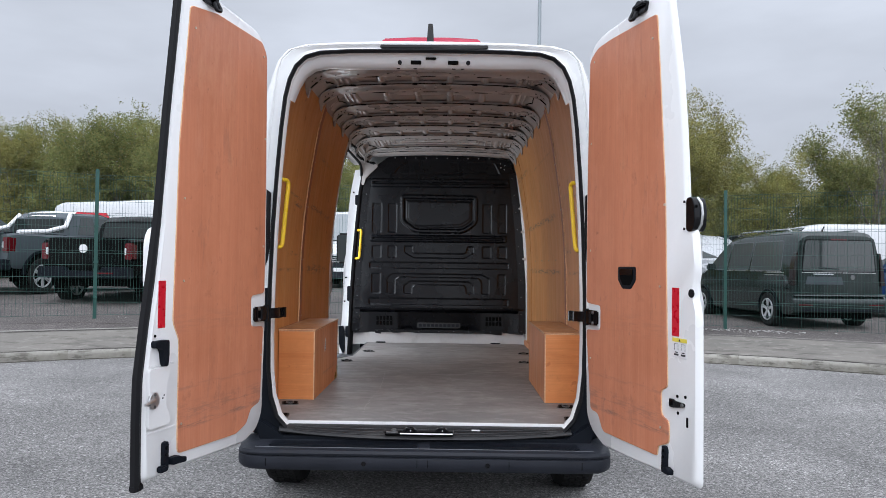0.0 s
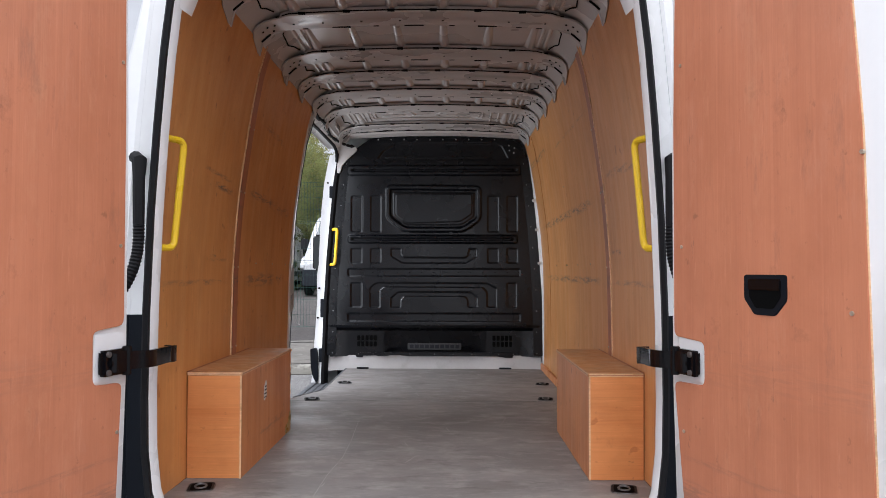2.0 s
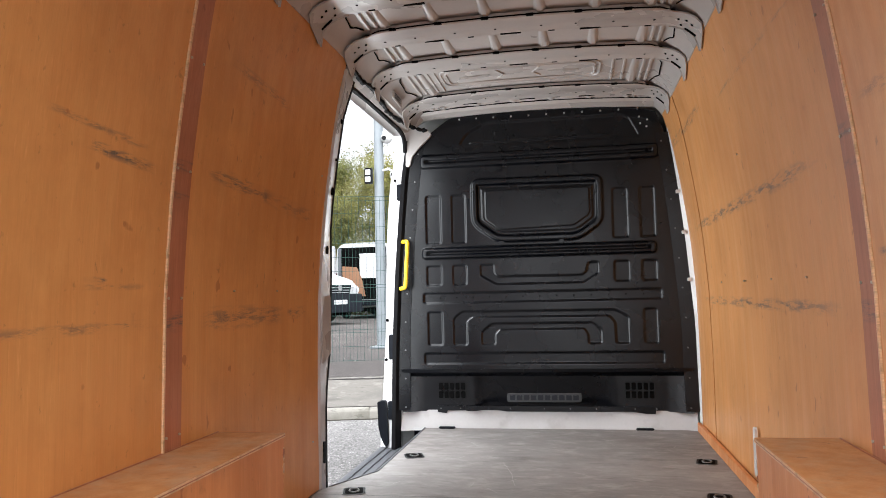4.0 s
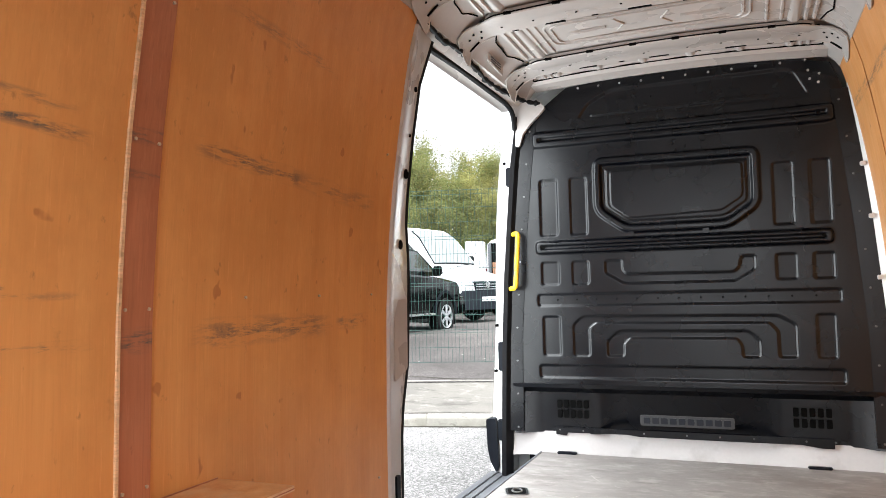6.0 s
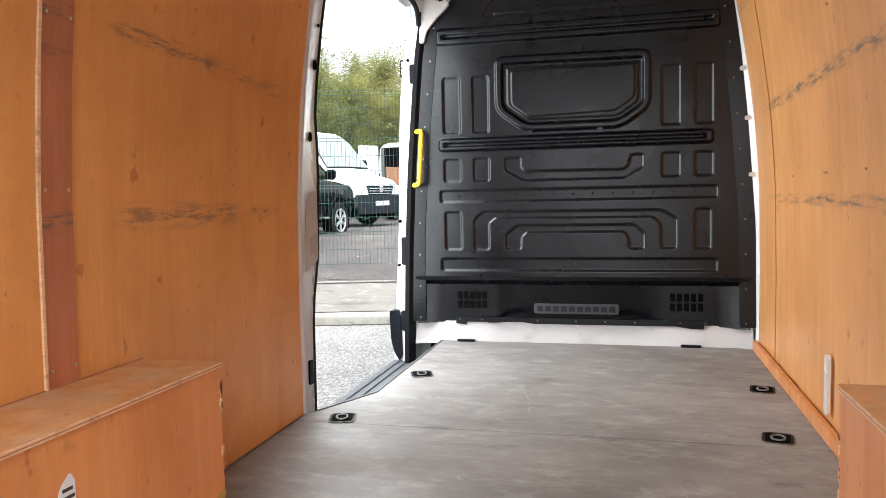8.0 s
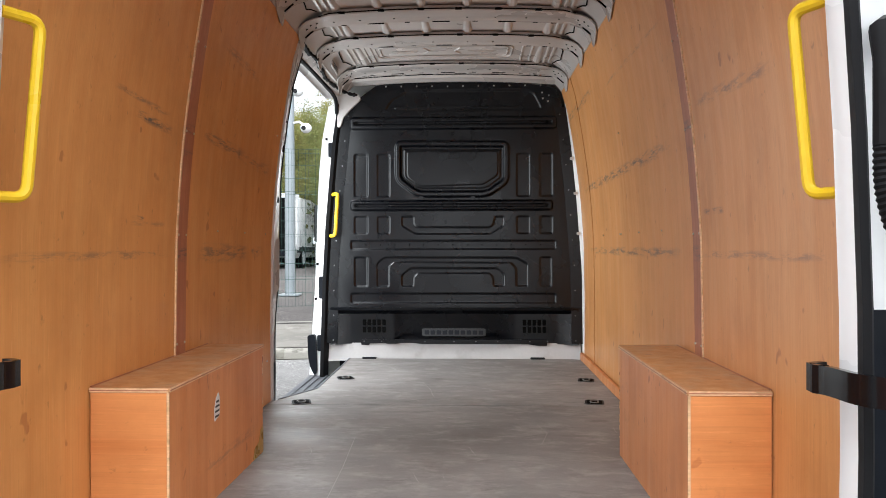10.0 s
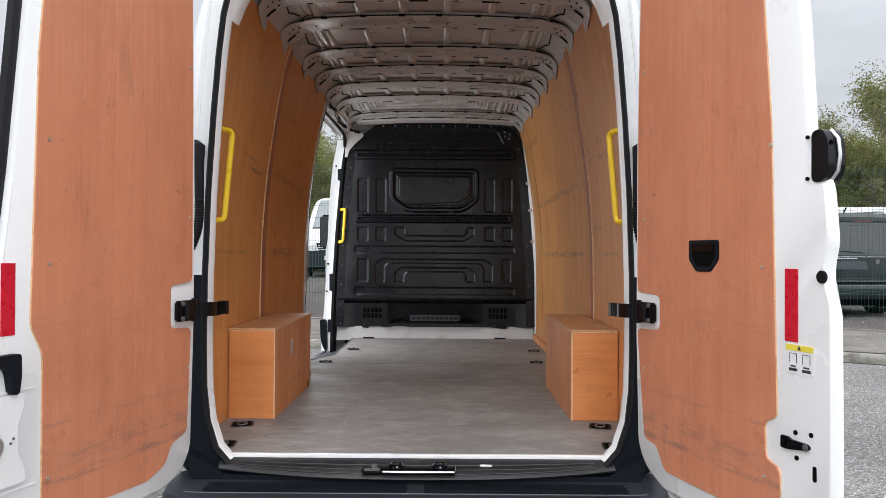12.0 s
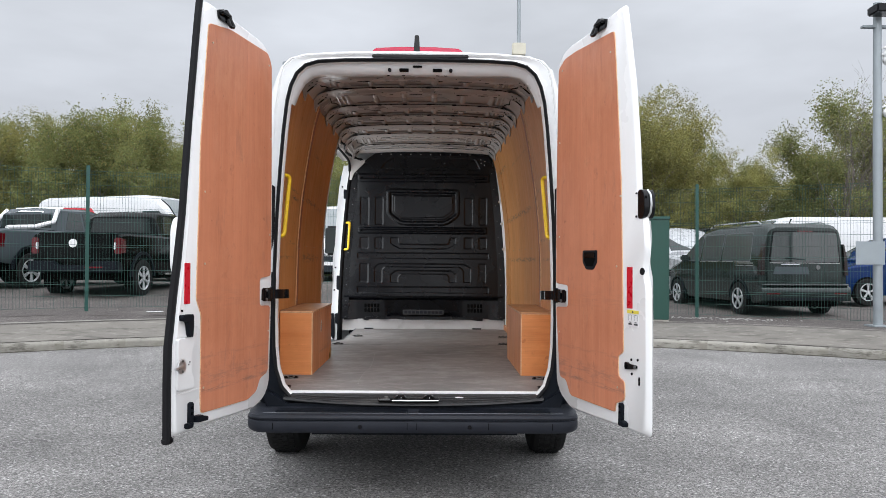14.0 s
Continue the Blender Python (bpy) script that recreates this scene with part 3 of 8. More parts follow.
def ground_z(x, y, raised=None):
    """Height of the ground: a turning circle, a raised footway and a compound that climbs to one side."""
    r, az = math.hypot(x, y - CENTRE_Y), abs(math.atan2(x, y - CENTRE_Y))
    w = 1 - smooth01((az - radians(58)) / radians(14))
    road = 0.05 * smooth01((r - 4) / 6.5)
    if raised is None:
        raised = r > KERB_R
    if not raised:
        return road * w
    right = smooth01((x + 2) / 5)
    z_fence = 0.41 - 0.13 * right
    fr = fence_r(x)
    if r < PATH_R:
        z = 0.17 + (0.29 - 0.17) * (r - KERB_R) / (PATH_R - KERB_R)
    elif r < fr:
        z = 0.29 + (z_fence - 0.29) * (r - PATH_R) / (fr - PATH_R)
    else:
        z = z_fence + (1 - right) * min(0.24, 0.055 * (r - fr)) - right * 0.06 * smooth01((r - fr) / 0.6) + right * min(0.12, 0.02 * (r - fr))
    return z * w


def polar_sheet(radii, az0, az1, steps, zf):
    bm = bmesh.new()
    rows = []
    for r in radii:
        row = []
        for i in range(steps + 1):
            a = az0 + (az1 - az0) * i / steps
            x, y = r * math.sin(a), CENTRE_Y + r * math.cos(a)
            row.append(bm.verts.new((x, y, zf(x, y, r))))
        rows.append(row)
    for r0, r1 in zip(rows, rows[1:]):
        for i in range(steps):
            bm.faces.new((r0[i], r0[i + 1], r1[i + 1], r1[i]))
    return bm


def build_ground():
    radii = [0.02, 2, 4, 5, 6, 7, 8, 9, 10, KERB_R - 0.002]
    outer = [KERB_R + 0.05, 11.2, PATH_R, 12.7, 13.25, 13.6, 13.9, 14.4, 15, 16, 17.5, 19, 22, 27, 35, 50, 80, 140, 300, 900]
    bm = polar_sheet(radii + outer, -math.pi, math.pi, 180, lambda x, y, r: ground_z(x, y, r > KERB_R))
    bmesh.ops.remove_doubles(bm, verts=bm.verts, dist=0.003)
    me = mesh_of(bm, [M_ASPHALT, M_TARMAC], "ground")
    for p in me.polygons:
        r, az = math.hypot(p.center.x, p.center.y - CENTRE_Y), abs(math.atan2(p.center.x, p.center.y - CENTRE_Y))
        if r > KERB_R and az < radians(60) or r > 30:
            p.material_index = 1
    g = part("ground", me, None)
    tagged(g, "worn grey asphalt of a turning circle and car compound", "ground", kind="structure")
    bm = polar_sheet([KERB_R + 0.06, 11.0, 11.6, PATH_R], radians(-58), radians(58), 120, lambda x, y, r: ground_z(x, y, True) + 0.006)
    pv = part("pavement", bm, M_PAVE, None)
    tagged(pv, "pale concrete footway behind the kerb, stained in places", "pavement", kind="structure")
    bm = polar_sheet([PATH_R, PATH_R + 0.06], radians(-58), radians(58), 120, lambda x, y, r: ground_z(x, y, True) + 0.025)
    part("edging_strip", bm, M_KERB, pv, "pale edging stone line")
    k = thing("kerb", "row of pale concrete kerb stones round the road", "kerb", kind="structure")
    step = radians(4.27)
    own = prism(rounded([(-0.0625, -0.1), (0.0625, -0.1), (0.0625, 0.12), (-0.034, 0.12), (-0.0625, 0.085)], 0.014, 3), "x", -0.392, 0.392, 0.004)
    me = mesh_of(own, M_KERB, "kerb_stone")
    n = int(radians(56) / step)
    for i in range(-n, n + 1):
        a = i * step + radians(-0.575)
        x, y = (KERB_R + 0.03) * math.sin(a), CENTRE_Y + (KERB_R + 0.03) * math.cos(a)
        part("kerb_stone", me, None, k, at=pose(x, y, 0.05 + random.uniform(-0.004, 0.004), 0, 0, -math.degrees(a)))

    # silt that has gathered along the foot of the kerb
    bm = bmesh.new()
    rows, ends = [], 260
    for i in range(ends + 1):
        a = radians(-56 + 112 * i / ends)
        wob = 0.020 + 0.022 * (0.5 + 0.5 * math.sin(i * 0.37) * math.sin(i * 0.11 + 1)) + random.uniform(0, 0.012)
        row = []
        for r, lift in ((KERB_R - 0.028 - wob, 0.001), (KERB_R - 0.028, 0.007)):
            x, y = r * math.sin(a), CENTRE_Y + r * math.cos(a)
            row.append(bm.verts.new((x, y, ground_z(x, y, False) + lift)))
        rows.append(row)
    for p, q in zip(rows, rows[1:]):
        bm.faces.new((p[0], q[0], q[1], p[1]))
    tagged(part("gutter_silt", bm, M_SILT, None), "dark silt along the foot of the kerb", "silt", kind="stuff")
    # cracks in the tarmac between footway and fence
    for a0, a1, r0, r1 in ((-36, -13, 13.05, 12.42), (-52, -33, 12.75, 13.1), (12, 24, 12.5, 12.62), (26, 47, 12.85, 12.5)):
        cr, rows = bmesh.new(), []
        for i in range(41):
            f = i / 40
            a, r = radians(a0 + (a1 - a0) * f), r0 + (r1 - r0) * f + 0.05 * math.sin(f * 17 + a0) + random.uniform(-0.012, 0.012)
            row = []
            for d in (-1, 1):
                rr = r + d * (0.010 + 0.006 * math.sin(f * 31))
                x, y = rr * math.sin(a), CENTRE_Y + rr * math.cos(a)
                row.append(cr.verts.new((x, y, ground_z(x, y, True) + 0.006)))
            rows.append(row)
        for p, q in zip(rows, rows[1:]):
            cr.faces.new((p[0], q[0], q[1], p[1]))
        part("crack", cr, M_SILT, g)


build_ground()


# ---- the van ----
FLOOR_Z, OPEN_Y, BULK_Y = 0.59, 0.0, 3.80
WALL = ((0.40, 0.874), (1.0, 0.876), (1.40, 0.869), (1.62, 0.854), (1.77, 0.839), (1.99, 0.809), (2.15, 0.783), (2.27, 0.763), (2.44, 0.715))
SKIN = ((0.30, 0.985), (0.60, 1.01), (1.30, 1.01), (1.70, 0.99), (2.10, 0.93), (2.36, 0.865), (2.47, 0.80), (2.54, 0.68), (2.565, 0.40), (2.57, 0.0))


REAR_SKIN = ((0.30, 0.93), (0.60, 0.95), (1.30, 0.945), (1.82, 0.90), (2.05, 0.872), (2.23, 0.832), (2.29, 0.816), (2.40, 0.783), (2.44, 0.766), (2.46, 0.751), (2.485, 0.72))


def wall_x(z):
    return lerp_table(WALL, z)


van = thing("panel_van", "white high-roof panel van, rear doors open, load space ply-lined", "van")


def side_sheet(side, y0, y1, z0, z1, thick=0.009, proud=0.0, rows=14):
    """A board bent to the side wall's curve."""
    zs = [z0 + (z1 - z0) * i / rows for i in range(rows + 1)]
    ring = [(side * (wall_x(z) - proud), z) for z in zs] + [(side * (wall_x(z) - proud + thick), z) for z in reversed(zs)]
    return loft([[(x, y0, z) for x, z in ring], [(x, y1, z) for x, z in ring]])


def screws(parent, pts, axis="x", r=0.0038, name="screw"):
    me = mesh_of(disc((0, 0, 0), axis, r, 0.006, 8), M_SCREW, "screw")
    for p in pts:
        part(name, me, None, parent, at=Matrix.Translation(p))


def build_lining():
    for side in (-1, 1):
        front = 2.405 if side < 0 else 3.36
        ply = M_PLY_LEFT if side < 0 else M_PLY_RIGHT
        rear = part("side_lining", side_sheet(side, 0.13, 1.178, FLOOR_Z, 2.426), ply, van, "orange-brown plywood wall lining with grey rub marks")
        fr = part("side_lining", side_sheet(side, 1.20, 2.405 if side < 0 else 2.438, FLOOR_Z, 2.426, proud=-0.006), ply, van, "orange-brown plywood wall lining with grey rub marks")
        if side > 0:
            part("side_lining", side_sheet(side, 2.4405, front, FLOOR_Z, 2.426, proud=-0.0065), ply, van, "orange-brown plywood wall lining with grey rub marks")
        part("lining_edge", side_sheet(side, 1.1785, 1.1865, FLOOR_Z, 2.426, 0.014, 0.005), M_EDGE, van, "pale raw plywood edge")
        part("batten", side_sheet(side, 1.187, 1.278, FLOOR_Z, 2.426, 0.012, 0.0), M_BATTEN, van, "reddish hardwood cover strip")
        sx = []
        for z in (1.03, 1.40, 1.75, 2.05):
            sx += [(side * (wall_x(z) - 0.001), y, z) for y in (1.20, 1.266)]
        sx += [(side * (wall_x(1.42) + 0.004), y, 1.42) for y in ((0.55, 1.60, 1.95, 2.28) if side < 0 else (0.5, 0.8, 1.7, 2.1, 2.5, 2.53, 3.0))]
        sx += [(side * (wall_x(z) + 0.004), 2.33, z) for z in (0.8, 1.9)]
        screws(fr, sx)
        if side > 0:
            part("side_lining", side_sheet(1, 3.368, 3.79, FLOOR_Z, 2.426, proud=-0.004), M_PLY, van, "narrow plywood lining strip beside the bulkhead")
            part("skirting_board", box(0.853, 0.873, 1.49, 3.79, FLOOR_Z + 0.001, FLOOR_Z + 0.052, 0.003), M_PLY_BOX_PALE, van, "low plywood skirting board")
        # wheel-arch boxes
        x0, x1 = sorted((side * 0.664, side * 0.872))
        y0, y1 = 0.615, 1.49
        corner = [(y1, 0.981)]
        for z, w in ((0.940, 0.004), (0.906, 0.009), (0.880, 0.014), (0.854, 0.008), (0.826, 0.012), (0.794, 0.005), (0.764, 0.008), (0.730, 0.004), (0.690, 0.003)):
            corner += [(y1 - 0.0005, z + 0.011), (y1 - w, z + 0.003), (y1 - w * 0.8, z - 0.004), (y1 - 0.001, z - 0.009)]
        bx = part("wheel_arch_box", prism([(y0 + 0.006, FLOOR_Z), (y0 + 0.006, 0.981)] + corner + [(y1, FLOOR_Z)], "x", x0, x1), M_PLY_BOX if side < 0 else M_PLY_BOX_PALE, van, "plywood box over the wheel arch, chipped along its edges")
        xi = side * 0.664
        part("top_board", prism(rounded([(xi - side * 0.004, y0), (side * 0.872, y0), (side * 0.872, y1 + 0.004), (xi - side * 0.004, y1 + 0.004)], 0.004, 2), "z", 0.981, 0.994, 0.0015), M_PLY_TOP, bx)
        e0, e1 = sorted((xi - side * 0.0050, xi - side * 0.003))
        f0, f1 = sorted((xi, side * 0.872))
        for z0, z1, mat in ((0.9822, 0.9858, M_EDGE), (0.9858, 0.9885, M_BATTEN), (0.9885, 0.9928, M_EDGE)):
            part("ply_layer", box(e0, e1, y0 + 0.002, y1, z0, z1), mat, bx)
            part("ply_layer", box(f0, f1, y0 - 0.0012, y0, z0, z1), mat, bx)
        # solid dark strip that draws the shadow line against the wall
        w0, w1 = sorted((side * 0.8715, side * 0.8745))
        part("shadow_gap", box(w0, w1, y0 + 0.01, y1, 0.9935, 0.9965), M_BATTEN, bx, "dark strip drawn as the shadow between box top and wall")
        g0, g1 = sorted((xi - side * 0.0012, xi + side * 0.005))
        h0, h1 = sorted((xi + side * 0.0054, side * 0.868))
        part("front_board", box(h0, h1, y0 + 0.001, y0 + 0.0058, FLOOR_Z + 0.001, 0.9805, 0.0008), M_PLY_FRONT, bx, "orange plywood front with level grain")
        part("raw_edge", box(g0, g1, y0 + 0.0015, y0 + 0.0058, FLOOR_Z, 0.981), M_EDGE, bx, "pale upright ply edge")
        # end grain chips on the far corner
        for n in range(16):
            z, h, w = random.uniform(0.64, 0.95), random.uniform(0.003, 0.020), random.uniform(0.003, 0.014)
            bit = [(y1 + 0.001, z), (y1 - w * random.uniform(0.2, 0.7), z - h * 0.2), (y1 - w, z + h * random.uniform(0.3, 0.6)), (y1 - w * random.uniform(0.1, 0.6), z + h), (y1 + 0.002, z + h * 0.9)]
            part("chip", prism(bit, "x", *sorted((xi - side * 0.0012, xi + side * 0.003))), M_BATTEN if n % 4 == 3 else M_EDGE, bx)
    # sticker and tape on one box
    bx = [o for o in van.children if o.name.startswith("wheel_arch_box")][0]
    st = part("sticker", prism(rounded([(0.958, 0.826), (1.004, 0.838), (1.003, 0.895), (0.992, 0.912), (0.968, 0.892), (0.956, 0.862)], 0.006, 2), "x", -0.6628, -0.6618), M_LABEL, bx, "torn white paper sticker with printed bars")
    for i, (a, b, z) in enumerate(((0.962, 0.998, 0.840), (0.962, 1.000, 0.855), (0.964, 1.000, 0.870), (0.972, 0.996, 0.884))):
        part("print_bar", box(-0.6617, -0.6612, a, b, z - 0.003, z + 0.003), M_INK, st)
    part("tape_patch", prism(rounded([(1.36, 0.592), (1.487, 0.594), (1.488, 0.690), (1.455, 0.685), (1.43, 0.640), (1.375, 0.630)], 0.008, 2), "x", -0.6625, -0.6616), M_TAPE, bx, "crumpled brown tape")
    part("edge_strip", prism(rounded([(2.420, 0.668), (2.456, 0.668), (2.456, 0.850), (2.438, 0.858), (2.420, 0.850)], 0.012, 3), "x", 0.862, 0.872), M_WHITE, van, "short white plastic edge strip")


build_lining()


def tie_down(x, y, turn=0):
    """A sunken lashing point: black tray, rim, and a hinged steel ring."""
    tray = part("lashing_point", prism(rounded(rect(-0.046, 0.046, -0.055, 0.055), 0.025), "z", 0.0, 0.003, 0.0012), M_RUBBER, van, "recessed black lashing tray", at=pose(x, y, FLOOR_Z, 0, 0, turn))
    part("recess", prism(rounded(rect(-0.037, 0.037, -0.045, 0.045), 0.020), "z", 0.0031, 0.0036), M_HOLE, tray)
    path = [(0.020 * math.cos(a), -0.010 + 0.018 * math.sin(a), 0.005 + 0.006 * (1 + math.sin(a)) / 2) for a in (math.pi * 2 * i / 18 for i in range(19))]
    part("lashing_ring", tube(path, 0.0036, 6), M_RING, tray, "steel ring")
    # rim paler than the tray: its glossy highlight put into the colour
    rim = rounded(rect(-0.047, 0.047, -0.056, 0.056), 0.026)
    part("tray_rim", tube([(a, b, 0.002) for a, b in rim + rim[:1]], 0.0018, 6), M_RING, tray, "tray rim, paler to stand in for its highlight")


def build_floor():
    outline = [(-0.873, 0.035), (0.873, 0.035), (0.873, 3.835), (-0.715, 3.835), (-0.715, 2.735), (-0.85, 2.445), (-0.873, 2.40)]
    fl = part("load_floor", prism(outline, "z", FLOOR_Z - 0.012, FLOOR_Z, 0.0), M_FLOOR, van, "worn brown-grey phenolic plywood floor, scuffed and dusty")
    part("subfloor", prism([(-0.86, 0.06), (0.86, 0.06), (0.86, 5.2), (-0.80, 5.2), (-0.80, 3.9), (-0.72, 3.85), (-0.72, 2.72), (-0.86, 2.44)], "z", 0.43, 0.575), M_PLASTIC, van, "dark underbody")
    for x, y, t in ((-0.775, 0.50, 12), (0.768, 0.50, -12), (-0.757, 0.16, 5), (0.755, 0.165, -5), (-0.722, 2.38, 15), (0.722, 2.41, -10), (-0.618, 3.06, 20), (0.775, 3.02, -10)):
        tie_down(x, y, t)
    part("seam_line", box(-0.86, 0.86, 2.3255, 2.3268, FLOOR_Z + 0.0002, FLOOR_Z + 0.0006), M_STEP, fl)
    m_scratch = material("floor_scratch", (0.38, 0.36, 0.34), 0.6, bump=0)
    rnd = random.Random(5)
    for _ in range(40):
        scr = bmesh.new()
        x, y, a, ln = rnd.uniform(-0.6, 0.75), rnd.uniform(0.4, 3.5), rnd.uniform(-1.3, 1.3) + math.pi / 2, rnd.uniform(0.03, 0.13)
        w, dx, dy = rnd.uniform(0.0007, 0.0021), math.cos(a), math.sin(a)
        bend = rnd.uniform(-0.010, 0.010)
        pts = [(x + dx * ln * f + dy * bend * f * (1 - f) * 4, y + dy * ln * f - dx * bend * f * (1 - f) * 4) for f in (0, 0.33, 0.66, 1)]
        rows = [[scr.verts.new((ax - dy * w * k, ay + dx * w * k, FLOOR_Z + 0.0006)), scr.verts.new((ax + dy * w * k, ay - dx * w * k, FLOOR_Z + 0.0006))] for (ax, ay), k in zip(pts, (0.3, 1, 0.8, 0.3))]
        for p, q in zip(rows, rows[1:]):
            scr.faces.new((p[0], p[1], q[1], q[0]))
        part("scratch", scr, m_scratch, fl)
    for line in ([(-0.345, 0.30), (-0.335, 0.27), (-0.345, 0.42), (-0.342, 0.68), (-0.322, 0.95), (-0.330, 1.30), (-0.350, 1.70)], [(-0.16, 2.95), (-0.10, 2.72), (-0.085, 2.60), (-0.07, 2.52)], [(0.40, 1.95), (0.43, 1.80), (0.39, 1.62)], [(0.16, 2.35), (0.20, 2.25), (0.28, 2.18)]):
        part("long_scratch", tube([(x, y, FLOOR_Z - 0.0004) for x, y in line], 0.0011, 5), m_scratch, fl, "pale drag mark")
    # rear sill
    part("floor_edge_trim", box(-0.695, 0.70, 0.018, 0.036, 0.578, 0.594, 0.003), M_WHITE, van, "white metal floor edge strip")
    ring = [(0.018, 0.580), (-0.012, 0.574), (-0.030, 0.563), (-0.034, 0.556), (-0.030, 0.549), (0.0, 0.545), (0.018, 0.545)]
    xs = [-0.715 + 1.43 * i / 20 for i in range(21)]
    bow = lambda x: 1 - abs(x / 0.725) ** 2.4
    def sill_at(x, y, z):
        f = max(0.0, min(1.0, (0.018 - y) / 0.052))
        return x, y - 0.055 * bow(x) * f, z - 0.022 * bow(x) * f
    so = part("rear_sill_plate", loft([[sill_at(x, y, z) for y, z in ring] for x in xs]), M_SILL, van, "black plastic rear sill plate, dusty")
    for y, z in ((-0.004, 0.5765), (-0.016, 0.572), (-0.026, 0.567)):
        part("sill_rib", tube([sill_at(x, y, z) for x in xs[1:-1]], 0.0022, 6), M_SILL, so)
    part("striker_recess", prism(rounded(rect(-0.190, 0.138, -0.082, -0.026, 0.0), 0.008, 2), "z", 0.549, 0.5625, 0.002), M_HOLE, so)
    part("recess_lip", tube(bent([(-0.192, -0.030, 0.566), (-0.192, -0.083, 0.559), (0.140, -0.083, 0.559), (0.140, -0.030, 0.566)], 0.010), 0.0026, 8), M_GLOSS_BLACK, so)
    part("bright_lip", tube([(-0.118, -0.0845, 0.5600), (-0.02, -0.0850, 0.5595), (0.136, -0.0845, 0.5605)], [0.0042, 0.0050, 0.0036], 8), M_STEEL, so, "lip rubbed to bright metal")
    part("bolt_flange", prism(rounded(rect(-0.186, -0.128, -0.084, -0.060), 0.006, 2), "z", 0.5628, 0.5665, 0.0012), M_RING, so)
    for x in (-0.072, 0.082):
        st = part("striker_base", prism(rounded([(x - 0.040, 0.561), (x + 0.040, 0.561), (x + 0.018, 0.585), (x - 0.018, 0.585)], 0.006, 2), "y", -0.066, -0.046, 0.003), M_GLOSS_BLACK, so)
        part("door_striker", tube(bent([(x - 0.022, -0.064, 0.564), (x - 0.014, -0.073, 0.584), (x + 0.014, -0.073, 0.584), (x + 0.022, -0.064, 0.564)], 0.008), 0.0045, 8), M_GLOSS_BLACK, so)
        part("striker_rivet", disc((x + 0.004, -0.0675, 0.572), "y", 0.0034, 0.004, 8), M_STEEL, st)
    part("striker_bolt", disc((-0.150, -0.056, 0.570), "z", 0.013, 0.016, 12, 0.003), M_RING, so)
    part("worn_tag", prism([(0.228, -0.030), (0.268, -0.034), (0.272, -0.026), (0.250, -0.022), (0.230, -0.024)], "z", 0.566, 0.571), M_LABEL, so)
    # side step well
    st = part("side_step", prism([(-1.0, 2.60), (-0.70, 2.60), (-0.70, 3.86), (-1.0, 3.86)], "z", 0.40, 0.472, 0.004), M_STEP, van, "grey ribbed plastic step inside the sliding doorway")
    for i, x in enumerate((-0.96, -0.915, -0.87, -0.825, -0.78)):
        part("step_rib", box(x - 0.008, x + 0.008, 2.62, 3.84, 0.471, 0.478, 0.002), M_STEP, st)
    part("step_riser", prism([(-0.716, 3.84), (-0.716, 2.735), (-0.85, 2.447), (-0.862, 2.447), (-0.73, 2.735), (-0.73, 3.84)], "z", 0.472, 0.577), M_STEP, van, "grey plastic step riser")
    part("floor_nosing", prism([(-0.712, 3.835), (-0.712, 2.735), (-0.846, 2.445), (-0.856, 2.450), (-0.724, 2.738), (-0.724, 3.835)], "z", 0.577, 0.5935, 0.002), M_STEP, van, "grey edge nosing")


build_floor()

OPEN_HALF = [(0.0, 2.425), (0.20, 2.424), (0.40, 2.421), (0.545, 2.412), (0.61, 2.392), (0.655, 2.350), (0.685, 2.285), (0.705, 2.20), (0.722, 2.05), (0.740, 1.82), (0.756, 1.55), (0.766, 1.25), (0.768, 1.0), (0.765, 0.84), (0.752, 0.72), (0.722, 0.625), (0.672, 0.568), (0.60, 0.548), (0.30, 0.54), (0.0, 0.54)]


def both(half):
    return [(x, z) for x, z in half] + [(-x, z) for x, z in reversed(half[1:-1])]


def offset_half(d, up=None):
    out = []
    for i, (x, z) in enumerate(OPEN_HALF):
        a, b = OPEN_HALF[max(i - 1, 0)], OPEN_HALF[min(i + 1, len(OPEN_HALF) - 1)]
        t = Vector((b[0] - a[0], b[1] - a[1])).normalized()
        nx, nz = -t.y, t.x
        out.append((max(0.0, x + nx * d) if i not in (0, len(OPEN_HALF) - 1) else 0.0, z + nz * d))
    return out


